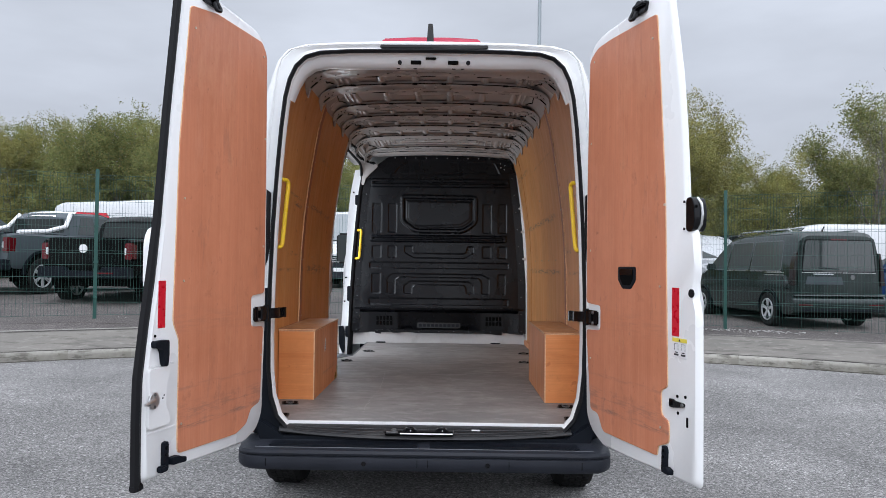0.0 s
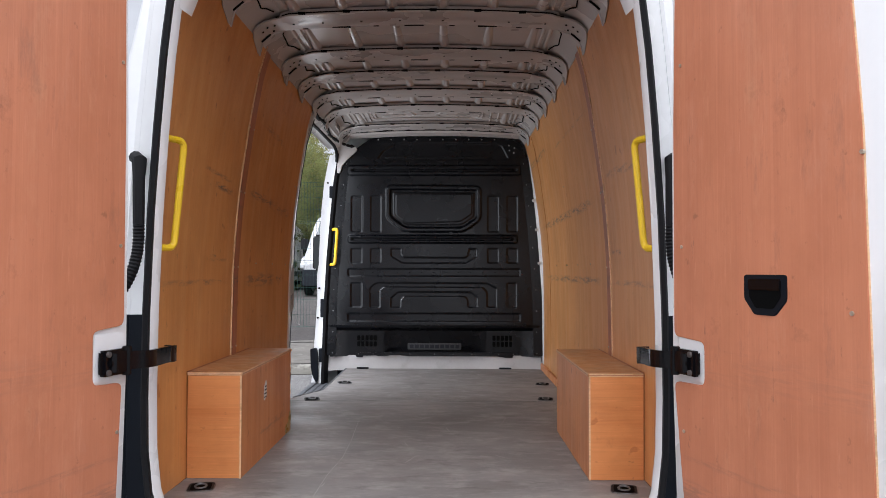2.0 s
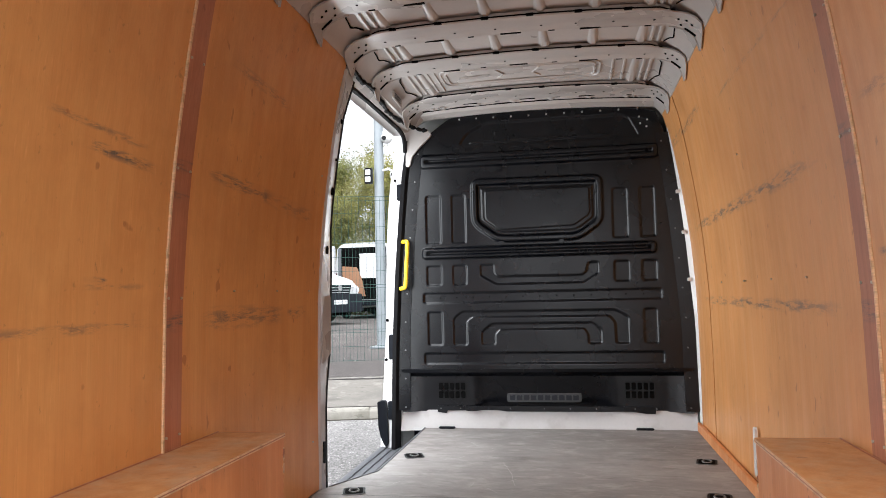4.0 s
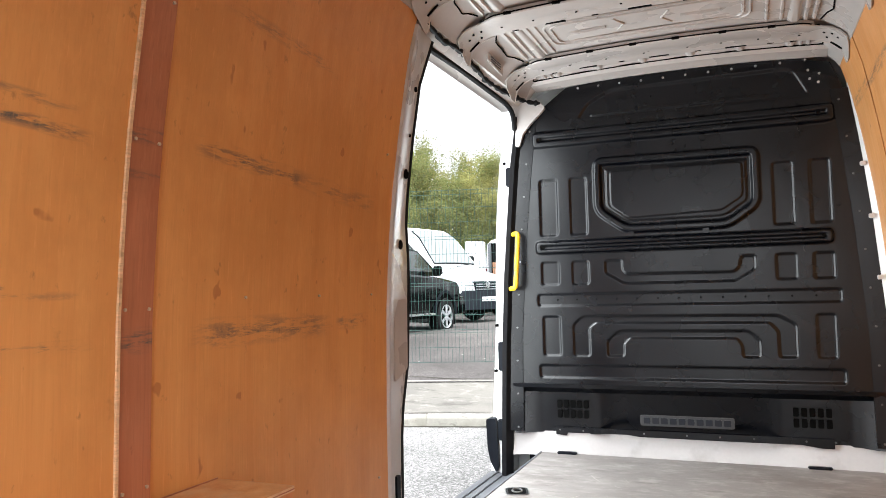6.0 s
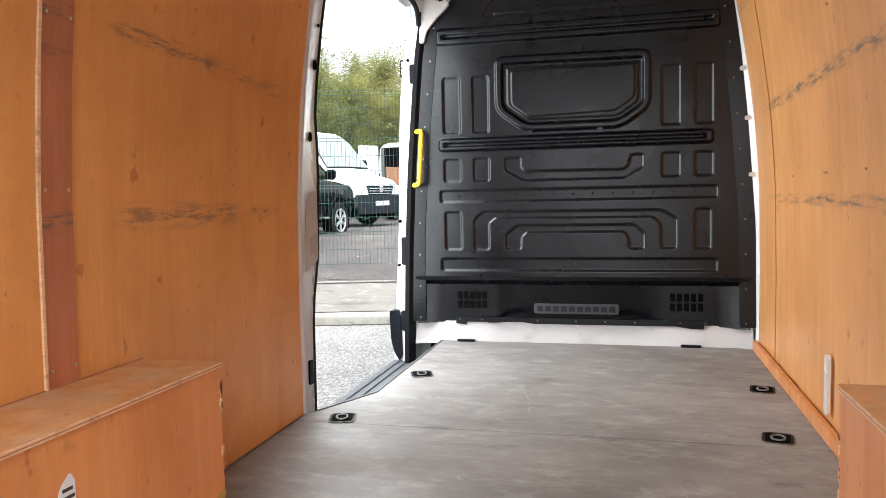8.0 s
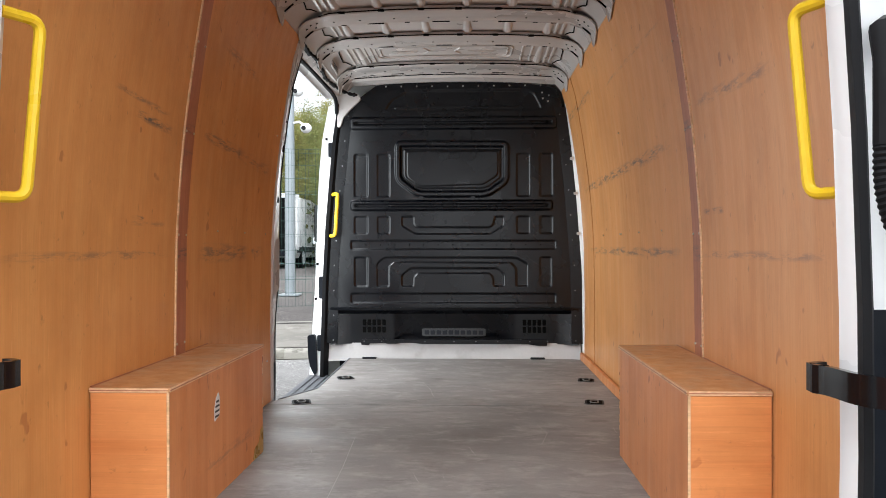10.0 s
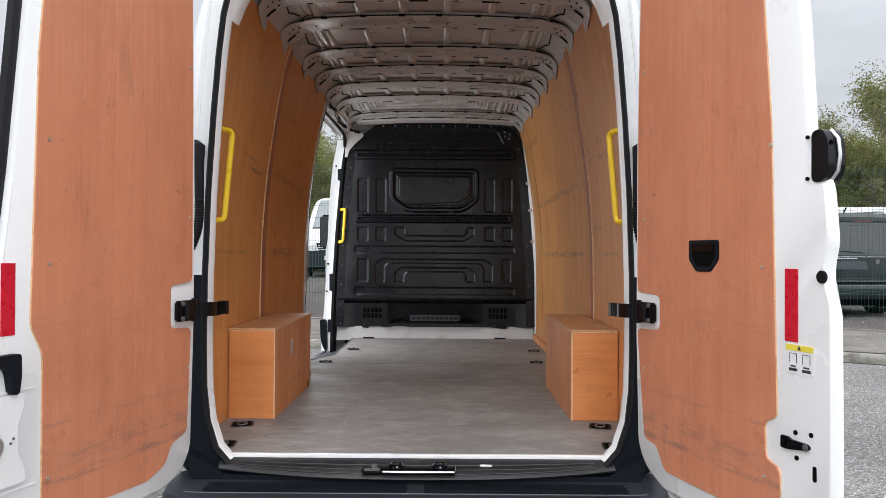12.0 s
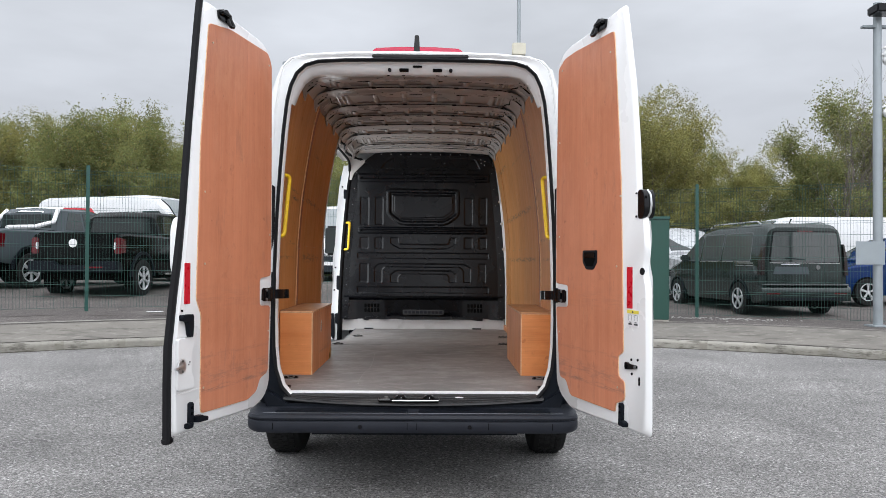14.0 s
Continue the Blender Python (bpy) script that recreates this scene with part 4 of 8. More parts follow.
def build_rear_frame():
    o = both(OPEN_HALF)
    # weather seal: a fat black rubber lip round the opening
    c1, c2, c3 = both(offset_half(0.011)), both(offset_half(0.003)), both(offset_half(0.018))
    rings = []
    for (pts, y) in ((c3, -0.002), (c3, -0.022), (c1, -0.030), (o, -0.022), (c2, 0.004)):
        rings.append([(x, y, z) for x, z in pts])
    bm = loft(rings, True, False)
    part("door_seal", bm, M_RUBBER, van, "black rubber door seal")
    # inner return of the frame, white steel
    rings = []
    for d, y in ((0.006, -0.004), (-0.004, 0.012), (-0.004, 0.05)):
        rings.append([(x, y, z) for x, z in both(offset_half(d))])
    wide = [(max(x, 0.0) and min(x + 0.05, wall_x(max(z, 0.6)) + 0.012), z - (0.01 if z > 2.3 else 0)) for x, z in OPEN_HALF]
    rings.append([(x, 0.075, z) for x, z in both([(x + (0.02 if x else 0), z) for x, z in OPEN_HALF])])
    rings.append([(x, 0.14, z) for x, z in both(wide)])
    part("door_frame_return", loft(rings, True, False), M_WHITE, van, "white painted inner door frame")
    # outer face of the frame
    outer = [(0.0, 2.472), (0.20, 2.471), (0.42, 2.468), (0.60, 2.459), (0.69, 2.440), (0.735, 2.398), (0.755, 2.33), (0.768, 2.23), (0.786, 2.05), (0.806, 1.82), (0.822, 1.55), (0.832, 1.25), (0.838, 1.0), (0.838, 0.84), (0.838, 0.72), (0.835, 0.62), (0.815, 0.545), (0.70, 0.50), (0.40, 0.49), (0.0, 0.49)]
    body = [(0.0, 2.503), (0.21, 2.502), (0.45, 2.495), (0.640, 2.480), (0.725, 2.448), (0.772, 2.390), (0.799, 2.32), (0.828, 2.23)]
    for x, z in outer[8:]:
        body.append((lerp_table(REAR_SKIN, z), z) if z > 0.6 else (min(x * 1.06, 0.88), z - 0.02))
    def between(f):
        return both([(a + (c - a) * f, b + (d - b) * f) for (a, b), (c, d) in zip(outer, body)])
    near = offset_half(0.016)
    rings = [[(x, -0.003, z) for x, z in both(near)], [(x, 0.002, z) for x, z in both([((a + c) / 2, (b + d) / 2) for (a, b), (c, d) in zip(near, outer)])], [(x, -0.006, z) for x, z in both([(a + (c - a) * 0.90, b + (d - b) * 0.90) for (a, b), (c, d) in zip(near, outer)])]]
    rings += [[(x, 0.004, z) for x, z in both(outer)], [(x, -0.002, z) for x, z in between(0.14)], [(x, 0.012, z) for x, z in between(0.55)], [(x, 0.040, z) for x, z in between(0.86)], [(x, 0.10, z) for x, z in between(1.0)]]
    bm = loft(rings, True, False)
    me = mesh_of(bm, [M_WHITE, M_PLASTIC], "rear_frame")
    for p in me.polygons:
        if p.center.z < 1.26 and abs(p.center.x) < 0.90 and p.center.y < 0.03:
            p.material_index = 1
    fr = part("rear_frame", me, None, van, "white rear body frame, dark plastic cladding low down")
    part("header_trim", box(-0.246, 0.290, -0.022, -0.004, 2.446, 2.464, 0.004), M_GLOSS_BLACK, fr, "black header strip")
    # white header panel under the seal, with slots and plugs
    low = [(0.0, 2.370), (0.20, 2.369), (0.38, 2.368), (0.52, 2.370), (0.588, 2.358), (0.638, 2.322), (0.671, 2.266), (0.699, 2.195)]
    up = offset_half(0.004)[:8]
    def arch(pts, y):
        return [(-x, y, z) for x, z in reversed(pts[1:])] + [(x, y, z) for x, z in pts]
    hp = part("header_panel", loft([arch(up, 0.004), arch(up, 0.012), arch([((a + c) / 2, (b + d) / 2) for (a, b), (c, d) in zip(up, low)], 0.022), arch(low, 0.052), arch([(x * 0.995, z - 0.002) for x, z in low], 0.062), arch([(x * 0.995, z + 0.004) for x, z in low], 0.12)], False, False), M_WHITE, fr, "white painted inner header panel")
    for x in (-0.070, 0.117):
        part("header_slot", prism(rect(x - 0.026, x + 0.026, 2.381, 2.395, 0.003), "y", 0.016, 0.045), M_HOLE, fr)
    part("header_slot", prism(rect(-0.021, 0.031, 2.400, 2.408, 0.003), "y", 0.004, 0.02), M_HOLE, fr)
    for x in (-0.151, 0.192):
        part("header_plug", disc((x, 0.030, 2.388), "y", 0.0105, 0.020, 14, 0.002), M_RUBBER, fr)
    for x in (-0.16, -0.075, 0.12, 0.165):
        part("header_slot", box(x - 0.009, x + 0.009, 0.06, 0.075, 2.366, 2.3695), M_HOLE, fr)
    # high brake lamp and roof aerial
    bl = part("high_brake_lamp", prism([(-0.292, 2.518), (0.292, 2.518), (0.250, 2.568), (0.1, 2.576), (-0.1, 2.576), (-0.250, 2.568)], "y", 0.22, 0.27, 0.006), M_BRAKE, van, "red high-level brake lamp")
    part("rear_camera", prism(rounded([(-0.018, 2.50), (0.018, 2.50), (0.012, 2.595), (-0.012, 2.595)], 0.006, 2), "y", 0.055, 0.12, 0.004), M_GLOSS_BLACK, van, "small dark camera housing at the roof edge")
    # wiring hoses
    for side in (-1, 1):
        hose = part("wiring_hose", tube([(side * 0.815, -0.010, 1.725), (side * 0.792, -0.036, 1.712), (side * 0.787, -0.05, 1.66), (side * 0.785, -0.052, 1.52)], [0.02, 0.022, 0.018, 0.017], 10), M_RUBBER, van, "black rubber wiring hose")
        pts, rad = [], []
        for i in range(40):
            t = i / 39
            pts.append((side * (0.785 - 0.003 * math.sin(t * 3) + 0.03 * t ** 3), -0.052 - 0.05 * t ** 2, 1.52 - 0.20 * t))
            rad.append(0.0175 if i % 2 else 0.0145)
        part("ribbed_sleeve", tube(pts, rad, 10), M_RUBBER, hose)
    # yellow grab handles
    for side in (-1, 1):
        a, b = Vector((side * 0.758, 0.156, 1.455)), Vector((side * 0.728, 0.158, 1.802))
        out = Vector((side * 0.035, -0.075, 0))
        part("grab_handle", tube(bent([a + out, a, b, b + out], 0.028), 0.0115, 10), M_YELLOW, van, "yellow tubular grab handle")
    part("grab_handle", tube(bent([(-0.835, 3.76, 1.432), (-0.795, 3.716, 1.437), (-0.781, 3.735, 1.716), (-0.825, 3.78, 1.714)], 0.022), 0.0125, 10), M_YELLOW, van, "yellow tubular grab handle by the bulkhead")


build_rear_frame()



def build_bumper():
    prof = [(0.06, 0.525), (-0.06, 0.518), (-0.150, 0.506), (-0.178, 0.497), (-0.186, 0.484), (-0.182, 0.474), (-0.175, 0.470), (-0.184, 0.465), (-0.188, 0.445), (-0.184, 0.418), (-0.172, 0.404), (-0.12, 0.400), (0.06, 0.40)]
    xs = [-0.888, -0.885, -0.875, -0.855, -0.82, -0.74, -0.5, -0.25, 0, 0.25, 0.5, 0.74, 0.82, 0.855, 0.875, 0.885, 0.888]
    rings = []
    for x in xs:
        k = max(0.0, (abs(x) - 0.74) / 0.148)
        rings.append([(x, y + 0.075 * k ** 3 * (1 if y < -0.08 else 0), 0.453 + (z - 0.453) * (1 - 0.22 * k ** 6)) for y, z in prof])
    b = part("rear_bumper", loft(rings), M_BUMPER, van, "dark grey plastic rear bumper with tread plates")
    for x0, x1 in ((-0.735, -0.03), (0.03, 0.735)):
        part("bumper_tread", box(x0, x1, -0.150, -0.03, 0.506, 0.5165, 0.003), M_PLASTIC, b)
    for x in (-0.78, 0.78, -0.28, 0.30):
        part("parking_sensor", disc((x, -0.187 + (0.012 if abs(x) > 0.7 else 0), 0.44), "y", 0.011, 0.006, 12), M_GLOSS_BLACK, b)
    for x in (-0.03, 0.02, 0.40, -0.74, 0.74):
        part("bumper_joint", box(x - 0.0015, x + 0.0015, -0.1885, -0.18, 0.425, 0.46), M_HOLE, b)
    # paler bar added as the highlight along the step's edge
    part("bumper_edge_bead", tube([(-0.80, -0.146, 0.5045), (-0.74, -0.155, 0.5055), (0.74, -0.155, 0.5055), (0.80, -0.146, 0.5045)], 0.002, 6), M_STEP, b)
    # cladding between bumper and sill
    part("lower_cladding", prism([(-0.80, 0.50), (0.80, 0.50), (0.835, 0.62), (0.79, 0.60), (0.69, 0.535), (-0.69, 0.535), (-0.79, 0.60), (-0.835, 0.62)], "y", -0.05, 0.0, 0.004), M_PLASTIC, van, "dark plastic cladding under the doorway")


build_bumper()

# rear door leaves: distance along the leaf from near the hinge (u) and height (z)
DOORS = {-1: ((-0.782, -0.308), (-0.266, -0.964)), 1: ((0.80, -0.265), (0.296, -0.955))}
LEAF = {-1: [(-0.115, 0.66), (-0.07, 0.60), (0.03, 0.565), (0.20, 0.567), (0.50, 0.575), (0.735, 0.572), (0.738, 0.80), (0.735, 0.95), (0.705, 1.15), (0.678, 1.30), (0.650, 1.52), (0.606, 1.95), (0.556, 2.36), (0.545, 2.44), (0.515, 2.485), (0.30, 2.475), (0.00, 2.448), (-0.06, 2.425), (-0.110, 2.37), (-0.126, 1.8), (-0.130, 1.1)],
        1: [(-0.132, 0.67), (-0.09, 0.61), (0.02, 0.560), (0.25, 0.560), (0.55, 0.566), (0.742, 0.570), (0.740, 0.95), (0.737, 1.20), (0.716, 1.25), (0.716, 1.31), (0.730, 1.36), (0.716, 1.50), (0.664, 1.60), (0.642, 1.90), (0.616, 2.12), (0.570, 2.36), (0.540, 2.50), (0.28, 2.470), (0.00, 2.452), (-0.08, 2.43), (-0.130, 2.375), (-0.145, 1.8), (-0.148, 1.05)]}
PLY = {-1: [(-0.070, 0.735), (0.010, 0.715), (0.045, 0.655), (0.13, 0.628), (0.538, 0.640), (0.541, 0.72), (0.541, 1.075), (0.580, 1.145), (0.560, 1.84), (0.508, 2.38), (0.32, 2.405), (-0.04, 2.392), (-0.082, 2.34), (-0.092, 1.8), (-0.094, 1.235), (0.022, 1.225), (0.020, 1.085), (-0.088, 1.080)],
       1: [(-0.068, 0.715), (0.002, 0.708), (0.05, 0.636), (0.485, 0.634), (0.485, 0.674), (0.562, 0.700), (0.562, 0.785), (0.511, 0.797), (0.505, 0.895), (0.550, 0.912), (0.528, 1.67), (0.492, 2.10), (0.465, 2.392), (0.10, 2.394), (-0.024, 2.386), (-0.095, 2.345), (-0.112, 1.8), (-0.114, 1.205), (0.020, 1.198), (0.020, 1.085), (-0.114, 1.080)]}


def build_door(side):
    (px, py), (dx, dy) = DOORS[side]
    n = math.hypot(dx, dy)
    dx, dy = dx / n, dy / n
    # local frame: X along the leaf, Y to its outside, Z up
    outx, outy = (dy, -dx) if side < 0 else (-dy, dx)
    base = Matrix(((dx, outx, 0, px), (dy, outy, 0, py), (0, 0, 1, 0), (0, 0, 0, 1)))
    label = "white rear door standing open, lined with orange plywood"
    d = thing("rear_door", label, "")
    d.parent, d.matrix_basis = van, base
    rim = LEAF[side]
    cu, cz = 0.3, 1.5

    def inset(pts, k):
        return [(u + (cu - u) / abs(cu - u + 1e-6) * min(k, abs(cu - u)) if abs(cu - u) > 0.05 else u, z + (cz - z) / abs(cz - z + 1e-6) * min(k, abs(cz - z))) for u, z in pts]

    smooth_rim = rounded(rim, 0.03, 3)
    small, mid = inset(smooth_rim, 0.018), inset(smooth_rim, 0.010)
    rings = [[(u, 0.0, z) for u, z in small], [(u, 0.006, z) for u, z in mid], [(u, 0.022, z) for u, z in smooth_rim], [(u, 0.030, z) for u, z in inset(smooth_rim, 0.012)], [(u, 0.060, z) for u, z in inset(smooth_rim, 0.05)], [(u, 0.082, z) for u, z in inset(smooth_rim, 0.10)], [(u, 0.095, z) for u, z in inset(smooth_rim, 0.18)]]
    bm = loft(rings)
    shell = part("door_shell", bm, M_WHITE, d, "white painted steel leaf")
    # raised inner pressing round the free edge
    ply = rounded(PLY[side], 0.02, 3)
    part("door_lining", prism(ply, "y", -0.007, 0.0015, 0.0012), M_PLY_DOOR, d, "orange-brown plywood door lining with scuffs")
    edge = rounded([(u + (cu - u) * -0.006, z + (cz - z) * -0.002) for u, z in PLY[side]], 0.02, 3)
    part("lining_rim", prism(edge, "y", -0.004, 0.0012), M_EDGE, d, "pale raw edge of the lining")
    sc = [(u, -0.007, z) for u, z in ((0.525 if side < 0 else 0.50, 1.30), (0.525 if side < 0 else 0.51, 0.75), (0.53, 1.62), (-0.07, 0.95), (-0.075, 1.45), (-0.075, 1.95), (-0.05, 2.33), (0.48 if side < 0 else 0.44, 2.30))]
    screws(d, sc, "y", 0.005)
    # hinge with looped strap to the body
    hz = 1.14
    w0 = Matrix(base).inverted() @ Vector((side * 0.733, 0.046, 1.129))
    hp = part("hinge_plate", box(-0.098, 0.016, -0.004, 0.0, 1.092, 1.216, 0.003), M_WHITE, d)
    hg = part("door_check", box(-0.090, 0.004, -0.028, -0.004, hz - 0.034, hz + 0.034, 0.006), M_GLOSS_BLACK, d, "black steel hinge block")
    part("check_pin", disc((-0.09, -0.02, hz), "z", 0.013, 0.078, 10, 0.002), M_GLOSS_BLACK, hg)
    part("check_roller", disc((-0.030, -0.030, hz), "z", 0.012, 0.050, 12, 0.002), M_GLOSS_BLACK, hg)
    part("check_arm", box(-0.060, -0.012, -0.036, -0.026, hz - 0.010, hz + 0.010, 0.004), M_GLOSS_BLACK, hg)
    for z in (hz - 0.024, hz + 0.024):
        part("check_bolt", disc((-0.010, -0.030, z), "y", 0.008, 0.008, 8, 0.001), M_RING, hg)
    strap = bmesh.new()
    path = [Vector((-0.09, -0.02, hz)), Vector((-0.16, -0.045, hz - 0.002)), Vector((w0.x * 0.75 - 0.03, w0.y * 0.7 - 0.03, hz - 0.006)), Vector((w0.x + 0.02, w0.y - 0.035, hz - 0.010)), Vector((w0.x - 0.015, w0.y - 0.018, hz - 0.011)), Vector((w0.x - 0.02, w0.y + 0.02, hz - 0.012))]
    path = bent(path, 0.03, 3)
    rings = []
    for i, p in enumerate(path):
        t = (path[min(i + 1, len(path) - 1)] - path[max(i - 1, 0)]).normalized()
        s = Vector((-t.y, t.x, 0)).normalized() * 0.006
        h = Vector((0, 0, 0.024))
        rings.append([p - s - h, p + s - h, p + s + h, p - s + h])
    loft(rings, True, True, strap)
    part("hinge_arm", strap, M_GLOSS_BLACK, d, "black looped hinge arm")
    # second arms at the top and the foot
    if side < 0:
        lk = part("top_lock", prism(rounded([(0.335, 2.422), (0.430, 2.426), (0.440, 2.464), (0.365, 2.486), (0.337, 2.468)], 0.008), "y", -0.012, 0.004, 0.003), M_GLOSS_BLACK, d, "black top lock mechanism")
        part("lock_knob", disc((0.360, -0.018, 2.452), "y", 0.015, 0.014, 14, 0.003), M_GLOSS_BLACK, lk)
        part("lock_knob", disc((0.415, -0.016, 2.464), "y", 0.010, 0.012, 12, 0.002), M_RING, lk)
        part("lock_arm", box(0.355, 0.435, -0.030, -0.010, 2.448, 2.462, 0.005), M_GLOSS_BLACK, lk)
        part("lock_hook", tube(bent([(0.355, -0.022, 2.440), (0.347, -0.036, 2.407), (0.380, -0.036, 2.400), (0.385, -0.026, 2.432)], 0.010), 0.008, 8), M_GLOSS_BLACK, lk)
        part("reflector", box(0.625, 0.667, -0.002, 0.001, 1.127, 1.303, 0.001), M_RED, d, "red reflective strip")
        part("pull_handle", prism(rounded([(0.702, 1.083), (0.624, 1.083), (0.622, 1.03), (0.628, 0.985), (0.648, 0.985), (0.658, 1.04), (0.668, 1.054), (0.702, 1.058)], 0.009), "y", -0.022, 0.004, 0.004), M_PLASTIC, d, "black inner pull handle")
        part("lock_plate", disc((0.70, -0.014, 0.868), "y", 0.031, 0.010, 24, 0.003), M_STEEL, d, "round bright lock plate")
        for dz in (-0.022, 0.022):
            part("lock_screw", disc((0.70, -0.0195, 0.868 + dz), "y", 0.006, 0.004, 10), M_RING, d)
        part("lock_lever", tube([(0.70, -0.018, 0.868), (0.738, -0.028, 0.866), (0.765, -0.028, 0.864)], [0.010, 0.009, 0.006], 8), M_STEEL, d, "short steel lock lever")
        fl = part("foot_latch", prism(rounded([(0.604, 0.598), (0.634, 0.598), (0.634, 0.700), (0.612, 0.704), (0.604, 0.694)], 0.005, 2), "y", -0.014, 0.002, 0.003), M_PLASTIC, d, "black lower latch")
        for z in (0.680, 0.655):
            part("latch_bolt", disc((0.620, -0.015, z), "y", 0.0065, 0.006, 10, 0.001), M_GLOSS_BLACK, fl)
        part("latch_tongue", prism(rounded([(0.515, 0.606), (0.600, 0.612), (0.606, 0.640), (0.560, 0.640), (0.545, 0.630), (0.515, 0.626)], 0.005, 2), "y", -0.030, -0.006, 0.004), M_PLASTIC, fl)
        part("latch_foot", box(0.618, 0.660, -0.024, 0.0, 0.595, 0.618, 0.004), M_PLASTIC, fl)
        # raised panel and press lines beside the lock
        lp = part("lock_pressing", prism(rounded([(0.598, 0.765), (0.722, 0.765), (0.722, 0.984), (0.600, 0.984), (0.606, 0.945), (0.622, 0.915), (0.622, 0.835), (0.602, 0.805)], 0.016), "y", -0.012, 0.004, 0.009, segs=4), M_WHITE, d)
        part("press_crease", box(0.560, 0.716, -0.0030, 0.001, 0.987, 0.993, 0.0014), M_WHITE, lp)
        part("press_crease", box(0.556, 0.722, -0.0030, 0.001, 0.745, 0.752, 0.0014), M_WHITE, lp)
        for du, dz in ((-0.004, 0.006), (0.004, -0.004)):
            part("rivet", disc((0.642 + du, -0.0125, 0.873 + dz), "y", 0.0034, 0.003, 8), M_RING, lp)
        part("body_hole", disc((0.682, -0.001, 1.100), "y", 0.0052, 0.004, 12), M_HOLE, d)
        # rubber edge seal
        free = [(u, z) for u, z in rim if u > 0.5]
        free = sorted(free, key=lambda q: q[1])
        rings = []
        for u, z in [(free[0][0], 0.555)] + free[:-1] + [(0.535, 2.50)]:
            w = 0.020 if z > 1.35 else 0.030
            rings.append([(u - 0.010, 0.014, z), (u + w * 0.45, 0.004, z), (u + w * 0.9, 0.012, z), (u + w * 0.8, 0.034, z), (u - 0.02, 0.045, z)])
        part("edge_seal", loft(rings), M_RUBBER, d, "thick black rubber seal along the free edge")
        part("seal_foot", box(0.712, 0.762, 0.008, 0.04, 0.548, 0.575, 0.006), M_RUBBER, d)
        part("plate_housing", prism(rounded([(0.50, 1.23), (0.625, 1.245), (0.645, 1.29), (0.645, 1.45), (0.625, 1.50), (0.50, 1.52)], 0.03), "y", 0.045, 0.088, 0.012), M_WHITE, d, "white outer handle housing")
    else:
        lk = part("top_lock", prism(rounded([(0.295, 2.427), (0.390, 2.431), (0.400, 2.469), (0.325, 2.491), (0.297, 2.473)], 0.008), "y", -0.012, 0.004, 0.003), M_GLOSS_BLACK, d, "black top lock mechanism")
        part("lock_knob", disc((0.320, -0.018, 2.457), "y", 0.015, 0.014, 14, 0.003), M_GLOSS_BLACK, lk)
        part("lock_knob", disc((0.375, -0.016, 2.469), "y", 0.010, 0.012, 12, 0.002), M_RING, lk)
        part("lock_arm", box(0.315, 0.395, -0.030, -0.010, 2.453, 2.467, 0.005), M_GLOSS_BLACK, lk)
        part("lock_hook", tube(bent([(0.315, -0.022, 2.445), (0.307, -0.036, 2.412), (0.340, -0.036, 2.405), (0.345, -0.026, 2.437)], 0.010), 0.008, 8), M_GLOSS_BLACK, lk)
        part("reflector", box(0.575, 0.620, -0.002, 0.001, 1.114, 1.298, 0.001), M_RED, d, "red reflective strip")
        lb = part("warning_label", box(0.580, 0.672, -0.0016, 0.001, 1.035, 1.108), M_LABEL, d, "white and yellow warning label with small pictograms")
        part("label_head", box(0.580, 0.672, -0.0024, -0.0015, 1.093, 1.108), M_LABEL_YEL, lb)
        part("warning_triangle", prism([(0.620, 1.096), (0.632, 1.096), (0.626, 1.106)], "y", -0.0030, -0.0023), M_INK, lb)
        for u in (0.588, 0.632):
            part("pictogram", tube([(u + 0.005, -0.002, 1.062), (u + 0.005, -0.002, 1.086), (u + 0.029, -0.002, 1.086), (u + 0.029, -0.002, 1.062)], 0.0009, 5), M_INK, lb)
            part("print_bar", box(u + 0.008, u + 0.026, -0.0024, -0.0015, 1.052, 1.056), M_INK, lb)
            part("print_bar", box(u + 0.003, u + 0.031, -0.0024, -0.0015, 1.042, 1.049), M_INK, lb)
        cup = part("recessed_pull", prism(rounded([(0.180, 1.376), (0.322, 1.376), (0.322, 1.318), (0.285, 1.282), (0.215, 1.282), (0.180, 1.318)], 0.008), "y", -0.010, 0.002, 0.002), M_PLASTIC, d, "black recessed pull cup")
        part("cup_hollow", prism(rounded([(0.200, 1.345), (0.304, 1.345), (0.304, 1.325), (0.280, 1.298), (0.222, 1.298), (0.200, 1.325)], 0.006), "y", -0.0112, -0.0098), M_HOLE, cup)
        part("cup_flap", box(0.198, 0.306, -0.014, -0.0095, 1.340, 1.366, 0.003), M_GLOSS_BLACK, cup)
        part("outer_handle", prism(rounded([(0.665, 1.510), (0.700, 1.508), (0.716, 1.535), (0.718, 1.575), (0.714, 1.612), (0.700, 1.636), (0.665, 1.636)], 0.02), "y", -0.004, 0.05, 0.012), M_GLOSS_BLACK, d, "black outer door handle")
        part("handle_rim", tube([(0.700, 0.022, 1.512), (0.718, 0.026, 1.535), (0.722, 0.028, 1.573), (0.718, 0.026, 1.612), (0.700, 0.022, 1.634)], 0.005, 8), M_STEEL, d, "bright rim of the handle")
        for z in (1.520, 1.622):
            part("handle_screw", disc((0.652, -0.002, z), "y", 0.005, 0.005, 10), M_HOLE, d)
        part("blank_plug", disc((0.697, -0.001, 1.280), "y", 0.016, 0.006, 14, 0.001), M_RUBBER, d, "black rubber plug")
